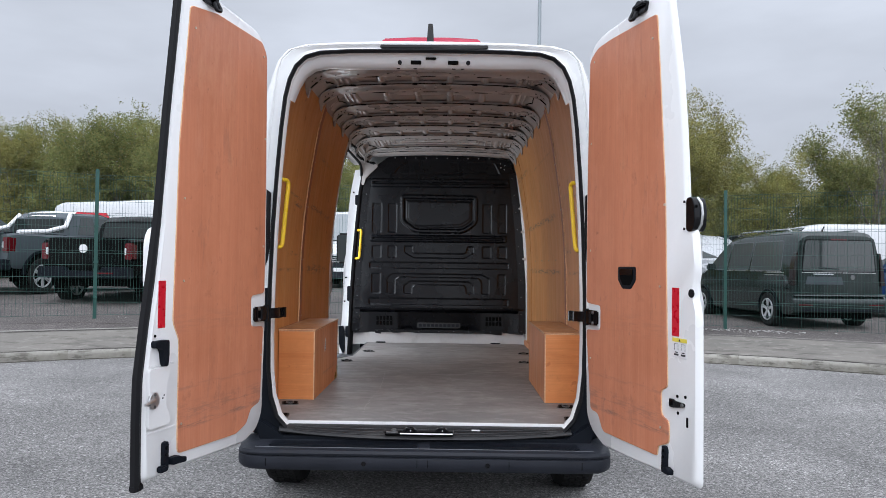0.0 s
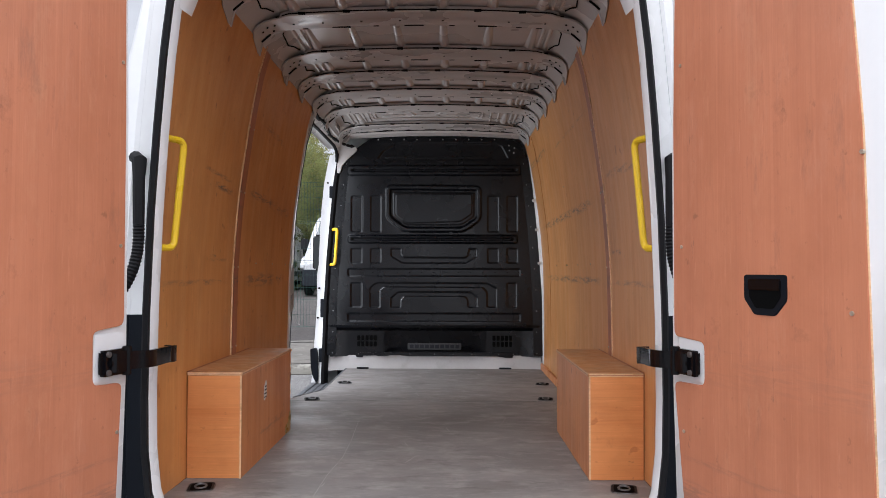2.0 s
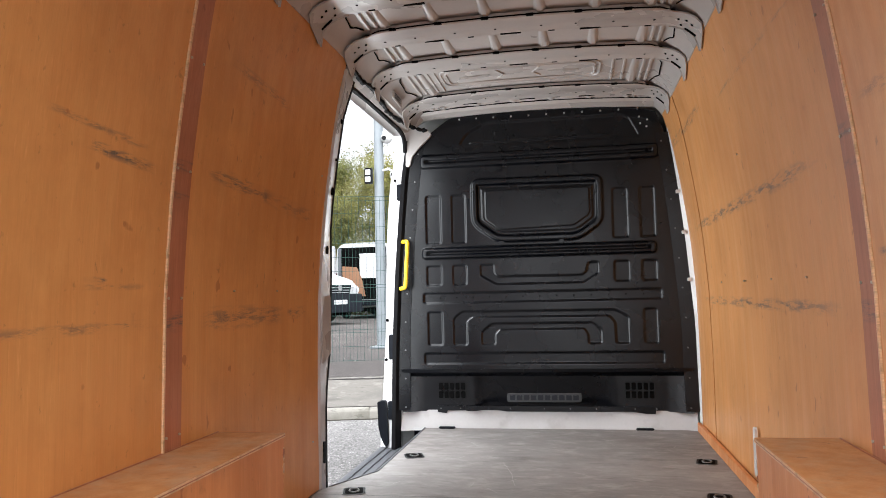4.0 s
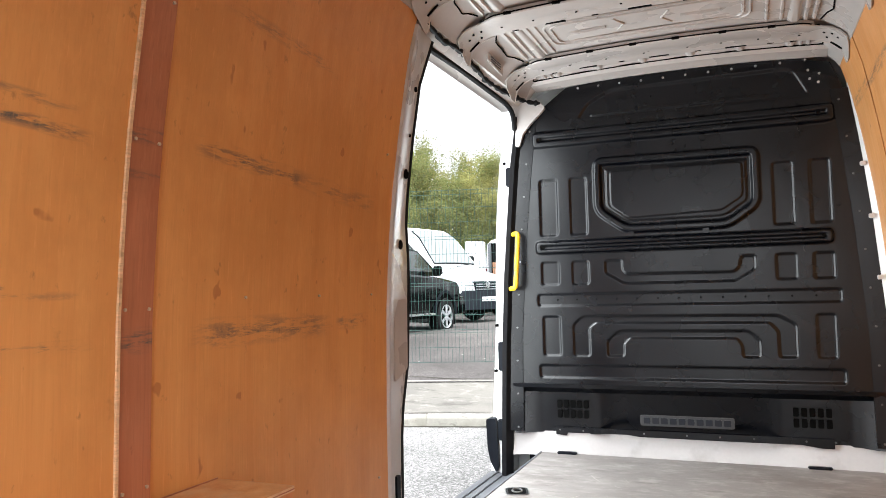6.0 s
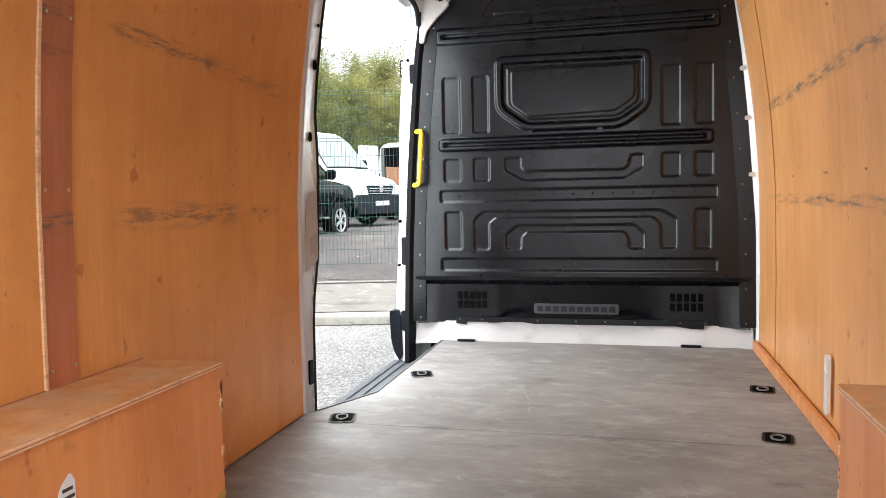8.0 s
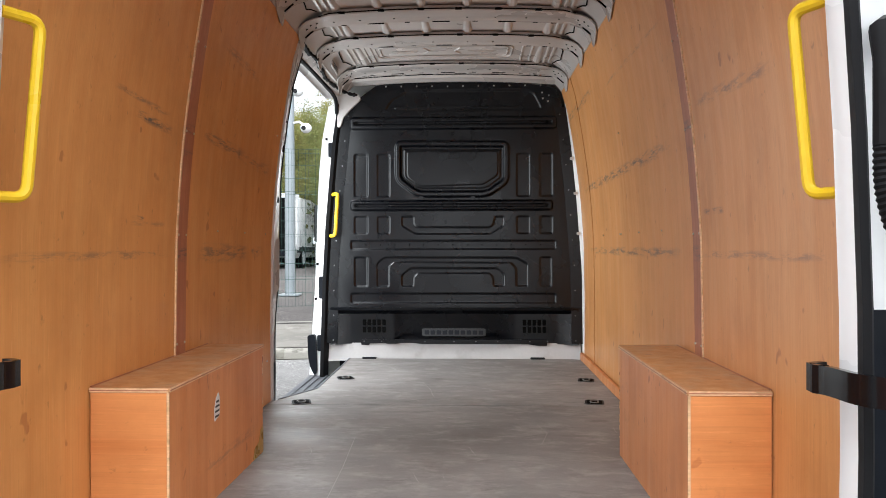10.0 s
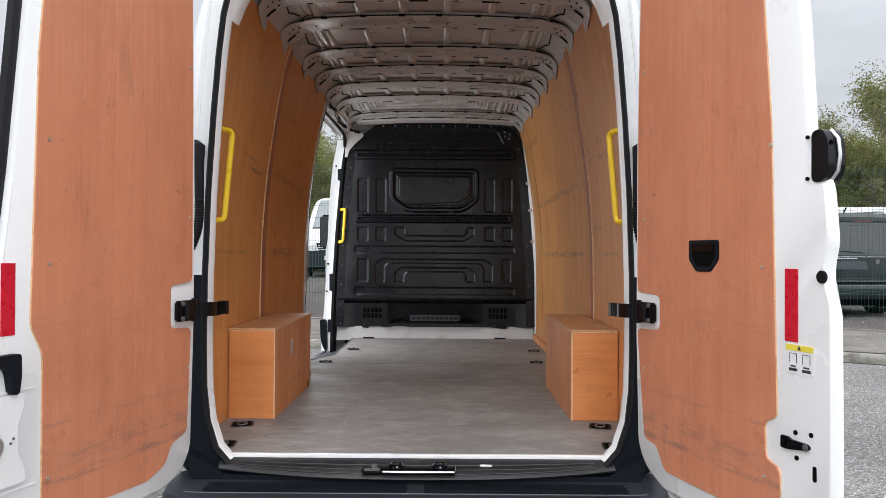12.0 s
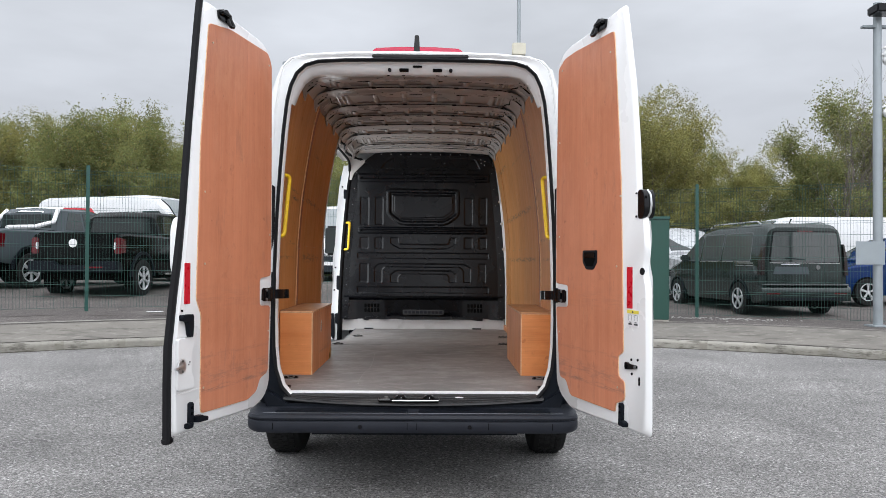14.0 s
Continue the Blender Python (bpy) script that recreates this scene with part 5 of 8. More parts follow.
        ls = part("latch_slot", prism(rounded([(0.566, 0.842), (0.590, 0.842), (0.650, 0.852), (0.662, 0.856), (0.662, 0.866), (0.650, 0.869), (0.600, 0.869), (0.592, 0.874), (0.566, 0.874)], 0.004, 2), "y", -0.007, 0.001, 0.002), M_GLOSS_BLACK, d, "black latch")
        part("latch_pivot", disc((0.652, -0.008, 0.860), "y", 0.009, 0.006, 14, 0.002), M_RING, ls)
        part("latch_jaw", box(0.570, 0.588, -0.012, -0.006, 0.848, 0.868, 0.003), M_HOLE, ls)
        for u, z in ((0.613, 0.888), (0.664, 0.893), (0.617, 0.826), (0.725, 1.60)):
            part("body_hole", disc((u, -0.001, z), "y", 0.0062, 0.004, 12), M_HOLE, d)
        part("body_hole", prism(rounded(rect(0.669, 0.681, 0.782, 0.820), 0.005, 3), "y", -0.0015, 0.001), M_HOLE, d)
        fl = part("foot_latch", prism(rounded([(0.524, 0.582), (0.552, 0.582), (0.556, 0.670), (0.550, 0.684), (0.528, 0.686)], 0.006, 2), "y", -0.014, 0.002, 0.003), M_PLASTIC, d, "black lower latch")
        for z in (0.668, 0.644):
            part("latch_bolt", disc((0.540, -0.015, z), "y", 0.006, 0.006, 10, 0.001), M_GLOSS_BLACK, fl)
        part("latch_tongue", prism(rounded([(0.556, 0.588), (0.592, 0.586), (0.594, 0.604), (0.572, 0.612), (0.556, 0.610)], 0.004, 2), "y", -0.028, -0.002, 0.004), M_PLASTIC, fl)


build_door(-1)
build_door(1)

# near edge of each roof bow
BOWS = (0.46, 0.90, 1.45, 1.86, 2.28, 2.72, 3.35)
BOW_W = 0.19


def roof_z(x, y=2.0):
    """Inner face of the roof skin; it dips towards the rear header."""
    return 2.517 - 0.022 * (x / 0.63) ** 2 - 0.050 * (1 - smooth01((y - 0.08) / 0.55))


def roof_bow(y):
    """A pressed steel bow: flat flange, near edge with its shadow drawn dark, slots along the far one, and folded end
    brackets.
    """
    w = BOW_W + (0.025 if y > 3 else 0.0)
    drop = lambda x: roof_z(x, y) - 0.030
    dip = lambda x: 0.034 * smooth01((abs(x) - 0.555) / 0.06)
    rings = []
    for i in range(41):
        x = -0.60 + 1.20 * i / 40
        zb, d = drop(x), dip(x)
        rings.append([(x, y + d + 0.003, zb + 0.024), (x, y + d, zb + 0.004), (x, y + d + 0.005, zb), (x, y + w * 0.42, zb - 0.0015), (x, y + w * 0.47, zb + 0.0015), (x, y + w * 0.86, zb + 0.0015), (x, y + w * 0.90, zb - 0.0005), (x, y + w - 0.004, zb), (x, y + w, zb + 0.005), (x, y + w + 0.010, zb + 0.026)])
    rib = part("roof_bow", loft(rings), M_ROOF_IN, van, "pressed steel roof bow")
    # black tube in place of the shadow under the near edge
    part("edge_gap", tube([(x, y + dip(x) - 0.002, drop(x) + 0.007) for x in (-0.62 + 1.24 * i / 60 for i in range(61))], 0.0030, 5), M_HOLE, rib, "dark tube drawn as the shadow gap along the bow")
    stations = ((0.580, 2.4695, 0.012, w), (0.615, 2.4665, 0.036, w), (0.640, 2.461, 0.034, w), (0.664, 2.450, 0.026, w - 0.006), (0.690, 2.432, 0.020, w - 0.014), (0.712, 2.410, 0.028, w - 0.008), (0.724, 2.392, 0.074, w + 0.010), (0.735, 2.361, 0.186, w + 0.022))
    low = drop(0.60) - 2.467
    for side in (-1, 1):
        plate = loft([[(side * px, y + a, pz + low), (side * px, y + b, pz + low), (side * (px + 0.004), y + b, pz + low + 0.005), (side * (px + 0.004), y + a, pz + low + 0.005)] for px, pz, a, b in stations])
        br = part("bow_bracket", plate, M_ROOF_IN, rib)
        part("bracket_lip", tube([(side * px, y + b + 0.002, pz + low - 0.001) for px, pz, a, b in stations[1:]], 0.0042, 6), M_ROOF_IN, br)
        part("bracket_slot", tube([(side * 0.672, y + w - 0.026, 2.442 + low), (side * 0.712, y + w - 0.028, 2.4065 + low)], 0.0042, 6), M_HOLE, br)
        for px, py, pz in ((0.640, 0.10, 2.460), (0.668, 0.085, 2.446), (0.690, 0.10, 2.431), (0.655, 0.15, 2.453)):
            part("pin_hole", PIN_HOLE, None, br, at=Matrix.Translation((side * px, y + py, pz + low - 0.001)) @ Matrix.Rotation(side * radians(28), 4, "Y"))
    for x, mesh in ((-0.52, SHORT_SLOT), (-0.36, LONG_SLOT), (-0.20, SHORT_SLOT), (-0.03, LONG_SLOT), (0.14, SHORT_SLOT), (0.30, LONG_SLOT), (0.44, SHORT_SLOT), (0.53, SHORT_SLOT)):
        part("slot", mesh, None, rib, at=Matrix.Translation((x, y + w - 0.011, drop(x) + 0.0012)))
    for x in (-0.50, -0.31, -0.12, 0.06, 0.25, 0.44):
        part("slot", NOTCH, None, rib, at=Matrix.Translation((x, y + dip(x) + 0.001, drop(x) + 0.006)))
    for x in (-0.56, -0.43, -0.26, -0.09, 0.10, 0.24, 0.39, 0.55):
        part("pin_hole", PIN_HOLE, None, rib, at=Matrix.Translation((x, y + w * 0.62, drop(x) + 0.0010)))
    return rib


LONG_SLOT = mesh_of(box(-0.044, 0.044, -0.008, 0.008, -0.003, 0.003), M_HOLE, "slot")
SHORT_SLOT = mesh_of(box(-0.013, 0.013, -0.005, 0.005, -0.003, 0.003), M_HOLE, "slot")
NOTCH = mesh_of(box(-0.015, 0.015, -0.007, 0.007, -0.005, 0.005), M_HOLE, "slot")
PIN_HOLE = mesh_of(disc((0, 0, 0), "z", 0.0046, 0.004, 8), M_HOLE, "pin_hole")


def build_roof():
    xs = [-0.64 + 1.28 * i / 32 for i in range(33)]
    ys = [0.08, 0.16, 0.25, 0.35, 0.45, 0.55, 0.65, 1.0, 2.0, 3.0, 3.82]
    part("roof_panel", loft([[(x, y, roof_z(x, y)) for x in xs] + [(x, y, roof_z(x, y) + 0.006) for x in reversed(xs)] for y in ys]), M_ROOF_IN, van, "bare painted inner roof skin")
    for y in BOWS:
        roof_bow(y)
    # pressed ridges of the skin between the bows, widening towards the next bow
    bays = list(zip((0.10,) + tuple(b + BOW_W for b in BOWS), BOWS + (3.72,)))
    for y0, y1 in bays:
        wide_bay = y1 - y0 > 0.35 and y0 > 2.6
        for x in (-0.535, -0.33, -0.118, 0.10, 0.315, 0.525):
            if wide_bay and abs(x) < 0.5:
                continue
            rings = []
            for yy, half, deep in ((y0 - 0.01, 0.016, 0.006), (y0 + (y1 - y0) * 0.5, 0.022, 0.010), (y1 + 0.015, 0.030, 0.015)):
                z = roof_z(x, yy)
                rings.append([(x - half, yy, z + 0.004), (x - half * 0.75, yy, z - deep * 0.35), (x - half * 0.35, yy, z - deep), (x + half * 0.35, yy, z - deep), (x + half * 0.75, yy, z - deep * 0.35), (x + half, yy, z + 0.004)])
            part("skin_ridge", loft(rings), M_ROOF_IN, van)
    # big pressing in the last full bay
    y0, y1 = bays[6]
    for d, rr in ((0.0, 0.07), (0.026, 0.05)):
        oval = rounded(rect(-0.44 + d, 0.36 - d, y0 + 0.075 + d, y1 - 0.09 - d), rr)
        part("roof_pressing", tube([(x, y, roof_z(x) - 0.001) for x, y in oval + oval[:1]], 0.006, 6), M_ROOF_IN, van)
    ym = (y0 + y1) / 2
    for x0, x1 in ((-0.35, -0.20), (0.10, 0.25)):
        part("roof_pressing", tube([(x0, ym, roof_z(x0) + 0.001), ((x0 + x1) / 2, ym, roof_z(x0) - 0.003), (x1, ym, roof_z(x1) + 0.001)], 0.010, 6), M_ROOF_IN, van)
    for x0, s in ((-0.16, 1), (0.06, -1)):
        part("roof_pressing", tube([(x0, ym - 0.07, roof_z(x0)), (x0 + s * 0.035, ym, roof_z(x0) - 0.002), (x0, ym + 0.07, roof_z(x0))], 0.005, 6), M_ROOF_IN, van)
    for x in (-0.50, -0.465, 0.42, 0.475):
        part("roof_pressing", tube([(x, y0 + 0.03, roof_z(x)), (x, y1 - 0.02, roof_z(x) - 0.002)], 0.007, 6), M_ROOF_IN, van)
    # ledge over the bulkhead
    ledge = [-0.68 + 1.36 * i / 34 for i in range(35)]
    part("front_roof_flange", loft([[(x, 3.685 + 0.006 * (i % 6 < 2), roof_z(x) - 0.010), (x, 3.705, roof_z(x) - 0.030), (x, 3.785, roof_z(x) - 0.034), (x, 3.795, roof_z(x) - 0.038), (x, 3.81, roof_z(x) - 0.036), (x, 3.81, roof_z(x) + 0.004), (x, 3.68, roof_z(x) + 0.004)] for i, x in enumerate(ledge)]), M_ROOF_IN, van)
    # black tube in place of the shadow under the ledge
    part("edge_gap", tube([(x, 3.688, roof_z(x) - 0.012) for x in ledge], 0.004, 5), M_HOLE, van, "dark tube drawn as the shadow gap along the front ledge")
    # cant panels: from the roof skin down to the wall linings, with pressed beads and a wavering black joint
    for side in (-1, 1):
        rings = []
        for i in range(75):
            y = 0.10 + 3.70 * i / 74
            lift = roof_z(0.62, y) - roof_z(0.62)
            wave = 0.004 * math.sin(y * 9.0)
            rings.append([(side * (px + wave * k), y, pz + lift * f) for px, pz, k, f in ((0.590, 2.500, 0, 1), (0.630, 2.493, 1, 1), (0.662, 2.474, 1, 0.8), (0.690, 2.450, 1, 0.6), (0.715, 2.424, 0, 0.3), (0.728, 2.402, 0, 0), (0.742, 2.402, 0, 0), (0.735, 2.440, 0, 0), (0.66, 2.500, 0, 1), (0.590, 2.506, 0, 1))])
        part("cant_rail", loft(rings), M_ROOF_IN, van, "painted steel cant panel")
        for y0, y1 in bays[1:]:
            if y1 - y0 < 0.10:
                continue
            f = lambda t: y0 + (y1 - y0) * t
            joint = [(0.612, f(-0.06), 2.492), (0.628, f(0.16), 2.490), (0.646, f(0.26), 2.480), (0.650, f(0.50), 2.478), (0.655, f(0.70), 2.474), (0.640, f(0.82), 2.484), (0.622, f(1.03), 2.489)]
            part("panel_joint", tube(bent([(side * a, b, c) for a, b, c in joint], 0.012, 3), 0.0032, 5), M_HOLE, van, "black sealed joint")
            for x in (0.566, 0.598):
                part("skin_ridge", tube([(side * x, f(0.02), roof_z(x) + 0.002), (side * x, f(0.5), roof_z(x) - 0.004), (side * x, f(0.98), roof_z(x) - 0.004)], 0.009, 6), M_ROOF_IN, van)


build_roof()


def signed_distance(px, pz, poly):
    """Distance from points to a closed outline, positive inside."""
    best = np.full(px.shape, 1e9)
    inside = np.zeros(px.shape, bool)
    for (x0, z0), (x1, z1) in zip(poly, poly[1:] + poly[:1]):
        dx, dz = x1 - x0, z1 - z0
        t = np.clip(((px - x0) * dx + (pz - z0) * dz) / (dx * dx + dz * dz + 1e-12), 0, 1)
        best = np.minimum(best, np.hypot(px - x0 - t * dx, pz - z0 - t * dz))
        if z0 != z1:
            cross = (z0 > pz) != (z1 > pz)
            inside ^= cross & (px < (x1 - x0) * (pz - z0) / (z1 - z0) + x0)
    return np.where(inside, best, -best)


def pressed_sheet(edge):
    """The bulkhead skin: one sheet stamped with panels, beads, cross beams and a blanked window."""
    nx, nz = 460, 420
    zz = np.linspace(0.935, 2.476, nz)
    half = np.interp(zz, [e[0] for e in edge], [e[1] for e in edge])
    px = np.linspace(-1, 1, nx)[None, :] * half[:, None]
    pz = np.repeat(zz[:, None], nx, 1)
    crown = np.where(pz > 2.30, np.minimum(pz, 2.474 - 0.050 * (np.abs(px) / 0.70) ** 4), pz)
    crown = np.where((px < -0.52) & (pz > 2.28), np.minimum(crown, 2.462 - (-0.52 - px) * 0.72), crown)
    depth = np.zeros(px.shape)

    def ramp(d, w):
        t = np.clip(d / w + 0.5, 0, 1)
        return t * t * (3 - 2 * t)

    def stamp(poly, by, w=0.013, r=0.014):
        nonlocal depth
        depth += by * 0.85 * ramp(signed_distance(px, pz, rounded(poly, r, 3) if r else poly), w)

    for x0, x1 in ((-0.678, -0.588), (-0.520, -0.436), (0.430, 0.515), (0.586, 0.668)):
        stamp(rect(x0, x1, 1.700, 1.988), 0.010)
        stamp(rect(x0, x1, 1.447, 1.563), 0.010)
    for x0, x1 in ((-0.678, -0.590), (0.586, 0.660)):
        stamp(rect(x0, x1, 1.088, 1.285), 0.010)
    stamp([(-0.353, 1.562), (-0.270, 1.562), (-0.270, 1.510), (-0.250, 1.492), (0.245, 1.488), (0.270, 1.508), (0.280, 1.561), (0.340, 1.561), (0.340, 1.500), (0.250, 1.445), (-0.260, 1.445), (-0.353, 1.500)], 0.010)
    stamp([(-0.523, 1.086), (-0.523, 1.245), (-0.473, 1.286), (0.426, 1.282), (0.500, 1.240), (0.500, 1.090), (0.425, 1.090), (0.425, 1.208), (0.390, 1.248), (-0.410, 1.252), (-0.442, 1.226), (-0.442, 1.086)], 0.010)
    stamp([(-0.354, 1.088), (-0.354, 1.163), (-0.296, 1.212), (0.296, 1.210), (0.345, 1.168), (0.345, 1.088), (0.270, 1.088), (0.270, 1.140), (0.247, 1.176), (-0.247, 1.176), (-0.273, 1.148), (-0.273, 1.088)], 0.010)
    for z0, z1 in ((1.340, 1.398), (0.976, 1.038)):
        stamp(rect(-0.702, 0.690, z0, z1), 0.010)
    # blanked window: raised rim, sunk field, stepped centre
    wo = [(-0.395, 2.078), (0.375, 2.070), (0.375, 1.795), (0.235, 1.698), (-0.25, 1.698), (-0.395, 1.805)]
    d = signed_distance(px, pz, rounded(wo, 0.05, 5))
    depth += -0.016 * ramp(d, 0.016) + 0.024 * ramp(d - 0.034, 0.016) - 0.004 * ramp(d - 0.058, 0.012)
    stamp([(-0.315, 2.008), (0.300, 2.005), (0.300, 1.845), (0.205, 1.782), (-0.225, 1.770), (-0.315, 1.835)], -0.005, 0.006, 0.02)
    # cross beams with a groove along the middle
    for z0, z1, x0, x1 in ((1.608, 1.668, -0.702, 0.668), (2.158, 2.236, -0.705, 0.695)):
        stamp(rect(x0, x1, z0, z1), -0.026, 0.016, 0.02)
        zm = (z0 + z1) / 2
        stamp(rect(x0 + 0.03, x1 - 0.03, zm - 0.009, zm + 0.009), 0.014, 0.010, 0.006)
    # upper field
    stamp([(-0.47, 2.285), (0.60, 2.285), (0.54, 2.402), (0.50, 2.420), (-0.30, 2.420), (-0.42, 2.36)], 0.010, 0.018, 0.03)
    stamp(rect(-0.40, 0.42, 2.300, 2.312), -0.008, 0.010, 0.004)
    depth += 0.0012 * np.sin(px * 5.1 + 0.6) * np.sin(pz * 6.3) + 0.0007 * np.sin(px * 13 + pz * 9)
    verts = np.stack([px, BULK_Y + depth, crown], -1).reshape(-1, 3)
    i = np.arange((nz - 1) * nx).reshape(nz - 1, nx)[:, :-1].reshape(-1)
    faces = np.stack([i, i + 1, i + nx + 1, i + nx], -1)
    me = bpy.data.meshes.new("bulkhead")
    me.from_pydata(verts.tolist(), [], faces.tolist())
    me.materials.append(M_BLACK_PANEL)
    me.polygons.foreach_set("use_smooth", [True] * len(me.polygons))
    return me


def build_bulkhead():
    edge = [(0.70, 0.848), (1.20, 0.842), (1.70, 0.805), (2.05, 0.770), (2.32, 0.732), (2.43, 0.690)]
    y = BULK_Y
    bh = part("bulkhead", pressed_sheet(edge), M_BLACK_PANEL, van, "black pressed-steel bulkhead with blanked window", smooth=60)
    add = lambda name, bm, mat=M_BLACK_PANEL, label="": part(name, bm, mat, bh, label)
    # short steel-grey bars across two corners of the arched pressings
    for q in ((-0.44, -0.405, 1.226, 1.252), (-0.272, -0.243, 1.148, 1.174)):
        add("worn_corner", tube([(q[0] + 0.004, y - 0.0105, q[2]), (q[1], y - 0.0105, q[3])], 0.0026, 6), M_RING, "short steel-grey bar across a pressing corner")
    for z in (1.638, 2.197):
        for x in (-0.66, 0.63):
            add("beam_hole", disc((x, y - 0.031, z), "y", 0.010, 0.004, 12), M_HOLE)
    for i in range(13):
        add("rail_hole", disc((-0.60 + i * 0.099, y + 0.0085, 1.370), "y", 0.005, 0.004, 8), M_HOLE)
    for x in (-0.22, 0.13, 0.56):
        for z in (1.585, 1.69, 2.135, 2.255):
            add("weld_tab", box(x - 0.014, x + 0.014, y - 0.012, y + 0.002, z - 0.014, z + 0.014, 0.004))
    for i in range(11):
        x = -0.46 + i * 0.105
        add("bolt", disc((x, y - 0.003, 2.449), "y", 0.006, 0.006, 8), M_STEEL)
    for x, z in ((0.60, 2.40), (0.645, 2.38), (0.64, 2.34), (0.605, 2.36)):
        add("bolt", disc((x, y - 0.003, z), "y", 0.006, 0.006, 8), M_STEEL)
    # side flanges with bolts
    for side in (-1, 1):
        zs = [0.72 + 0.085 * i for i in range(19)]
        rings = []
        for z in [0.70] + zs + [2.30]:
            w = lerp_table(edge, z)
            rings.append([(side * (w - 0.052), y - 0.004, z), (side * (w + 0.022), y - 0.009, z), (side * (w + 0.022), y + 0.01, z), (side * (w - 0.052), y + 0.01, z)])
        fl = add("side_flange", loft(rings))
        for z in zs[::2]:
            w = lerp_table(edge, z)
            part("bolt", disc((side * (w - 0.024), y - 0.008, z), "y", 0.005, 0.005, 8), M_RING, bh)
    # right-hand bright strip with clips
    zs = [0.62 + 0.1 * i for i in range(18)]
    part("body_flange", loft([[(lerp_table(edge, z) + 0.0225, y - 0.012, z), (wall_x(z) + 0.004, y - 0.03, z), (wall_x(z) + 0.004, y + 0.01, z), (lerp_table(edge, z) + 0.0225, y + 0.01, z)] for z in zs]), M_WHITE, van, "white painted body flange")
    for z in (1.445, 1.715, 1.95):
        w = lerp_table(edge, z)
        add("clip", box(w + 0.006, w + 0.030, y - 0.030, y - 0.010, z - 0.010, z + 0.010, 0.003), M_LABEL, "small pale clip")
    # lower recessed panel with vents
    low = loft([[(x, yy, zz) for yy, zz in ((y - 0.016, 0.945), (y - 0.006, 0.925), (y + 0.055, 0.895), (y + 0.060 + dd, 0.688), (y + 0.11, 0.688), (y + 0.11, 0.945))] for x, dd in ((-0.845, -0.062), (-0.80, -0.055), (-0.74, -0.006), (-0.70, 0), (-0.43, 0.0), (-0.40, 0.012), (-0.36, 0.05), (-0.30, 0.058), (0.30, 0.058), (0.36, 0.05), (0.40, 0.012), (0.43, 0.0), (0.70, 0), (0.74, -0.006), (0.80, -0.055), (0.845, -0.062))])
    lo = add("lower_panel", low)
    for cx in (-0.55, 0.55):
        for i in range(5):
            for j in range(2):
                x, z = cx - 0.068 + i * 0.034, 0.787 + j * 0.050
                add("vent_hole", prism(rounded(rect(x - 0.012, x + 0.012, z - 0.020, z + 0.020), 0.005, 2), "y", y + 0.046, y + 0.066), M_HOLE)
    gr = add("air_grille", prism(rounded(rect(-0.222, 0.218, 0.738, 0.792), 0.008, 2), "y", y + 0.082, y + 0.115, 0.003), bpy.data.materials.get("grille_grey") or material("grille_grey", (0.036, 0.038, 0.040), 0.5, bump=0.05), "grey plastic air outlet grille")
    for i in range(10):
        x = -0.188 + i * 0.0415
        add("grille_pane", prism(rounded(rect(x - 0.016, x + 0.016, 0.750, 0.780), 0.004, 2), "y", y + 0.079, y + 0.084), M_BUMPER)
    for x in (-0.62, -0.50, -0.20, 0.0, 0.15, 0.30, 0.52, 0.64):
        add("lower_bolt", disc((x, y + 0.05, 0.706), "y", 0.0045, 0.012, 8), M_RING)
    hang = [(-0.64, 0.72), (-0.64, 0.683), (-0.585, 0.678), (-0.58, 0.693), (-0.28, 0.696), (-0.22, 0.688), (0.2, 0.688), (0.5, 0.690), (0.58, 0.678), (0.635, 0.678), (0.635, 0.72)]
    add("panel_lip", prism(hang, "y", y + 0.045, y + 0.052))
    # white bottom upstand
    part("floor_upstand", loft([[(x, y + 0.030 + dd, 0.575), (x, y + 0.040 + dd, 0.60), (x, y + 0.062 + dd, 0.705), (x, y + 0.12, 0.705), (x, y + 0.12, 0.575)] for x, dd in ((-0.86, -0.03), (-0.80, 0.0), (-0.47, 0.0), (-0.40, 0.035), (0.36, 0.035), (0.43, 0.0), (0.80, 0), (0.862, -0.03))]), M_UPSTAND, van, "white painted steel upstand under the bulkhead")
    for x in (-0.58, 0.57):
        part("floor_clip", box(x - 0.05, x + 0.05, y + 0.006, y + 0.034, FLOOR_Z, FLOOR_Z + 0.012, 0.004), M_PLASTIC, van)


build_bulkhead()


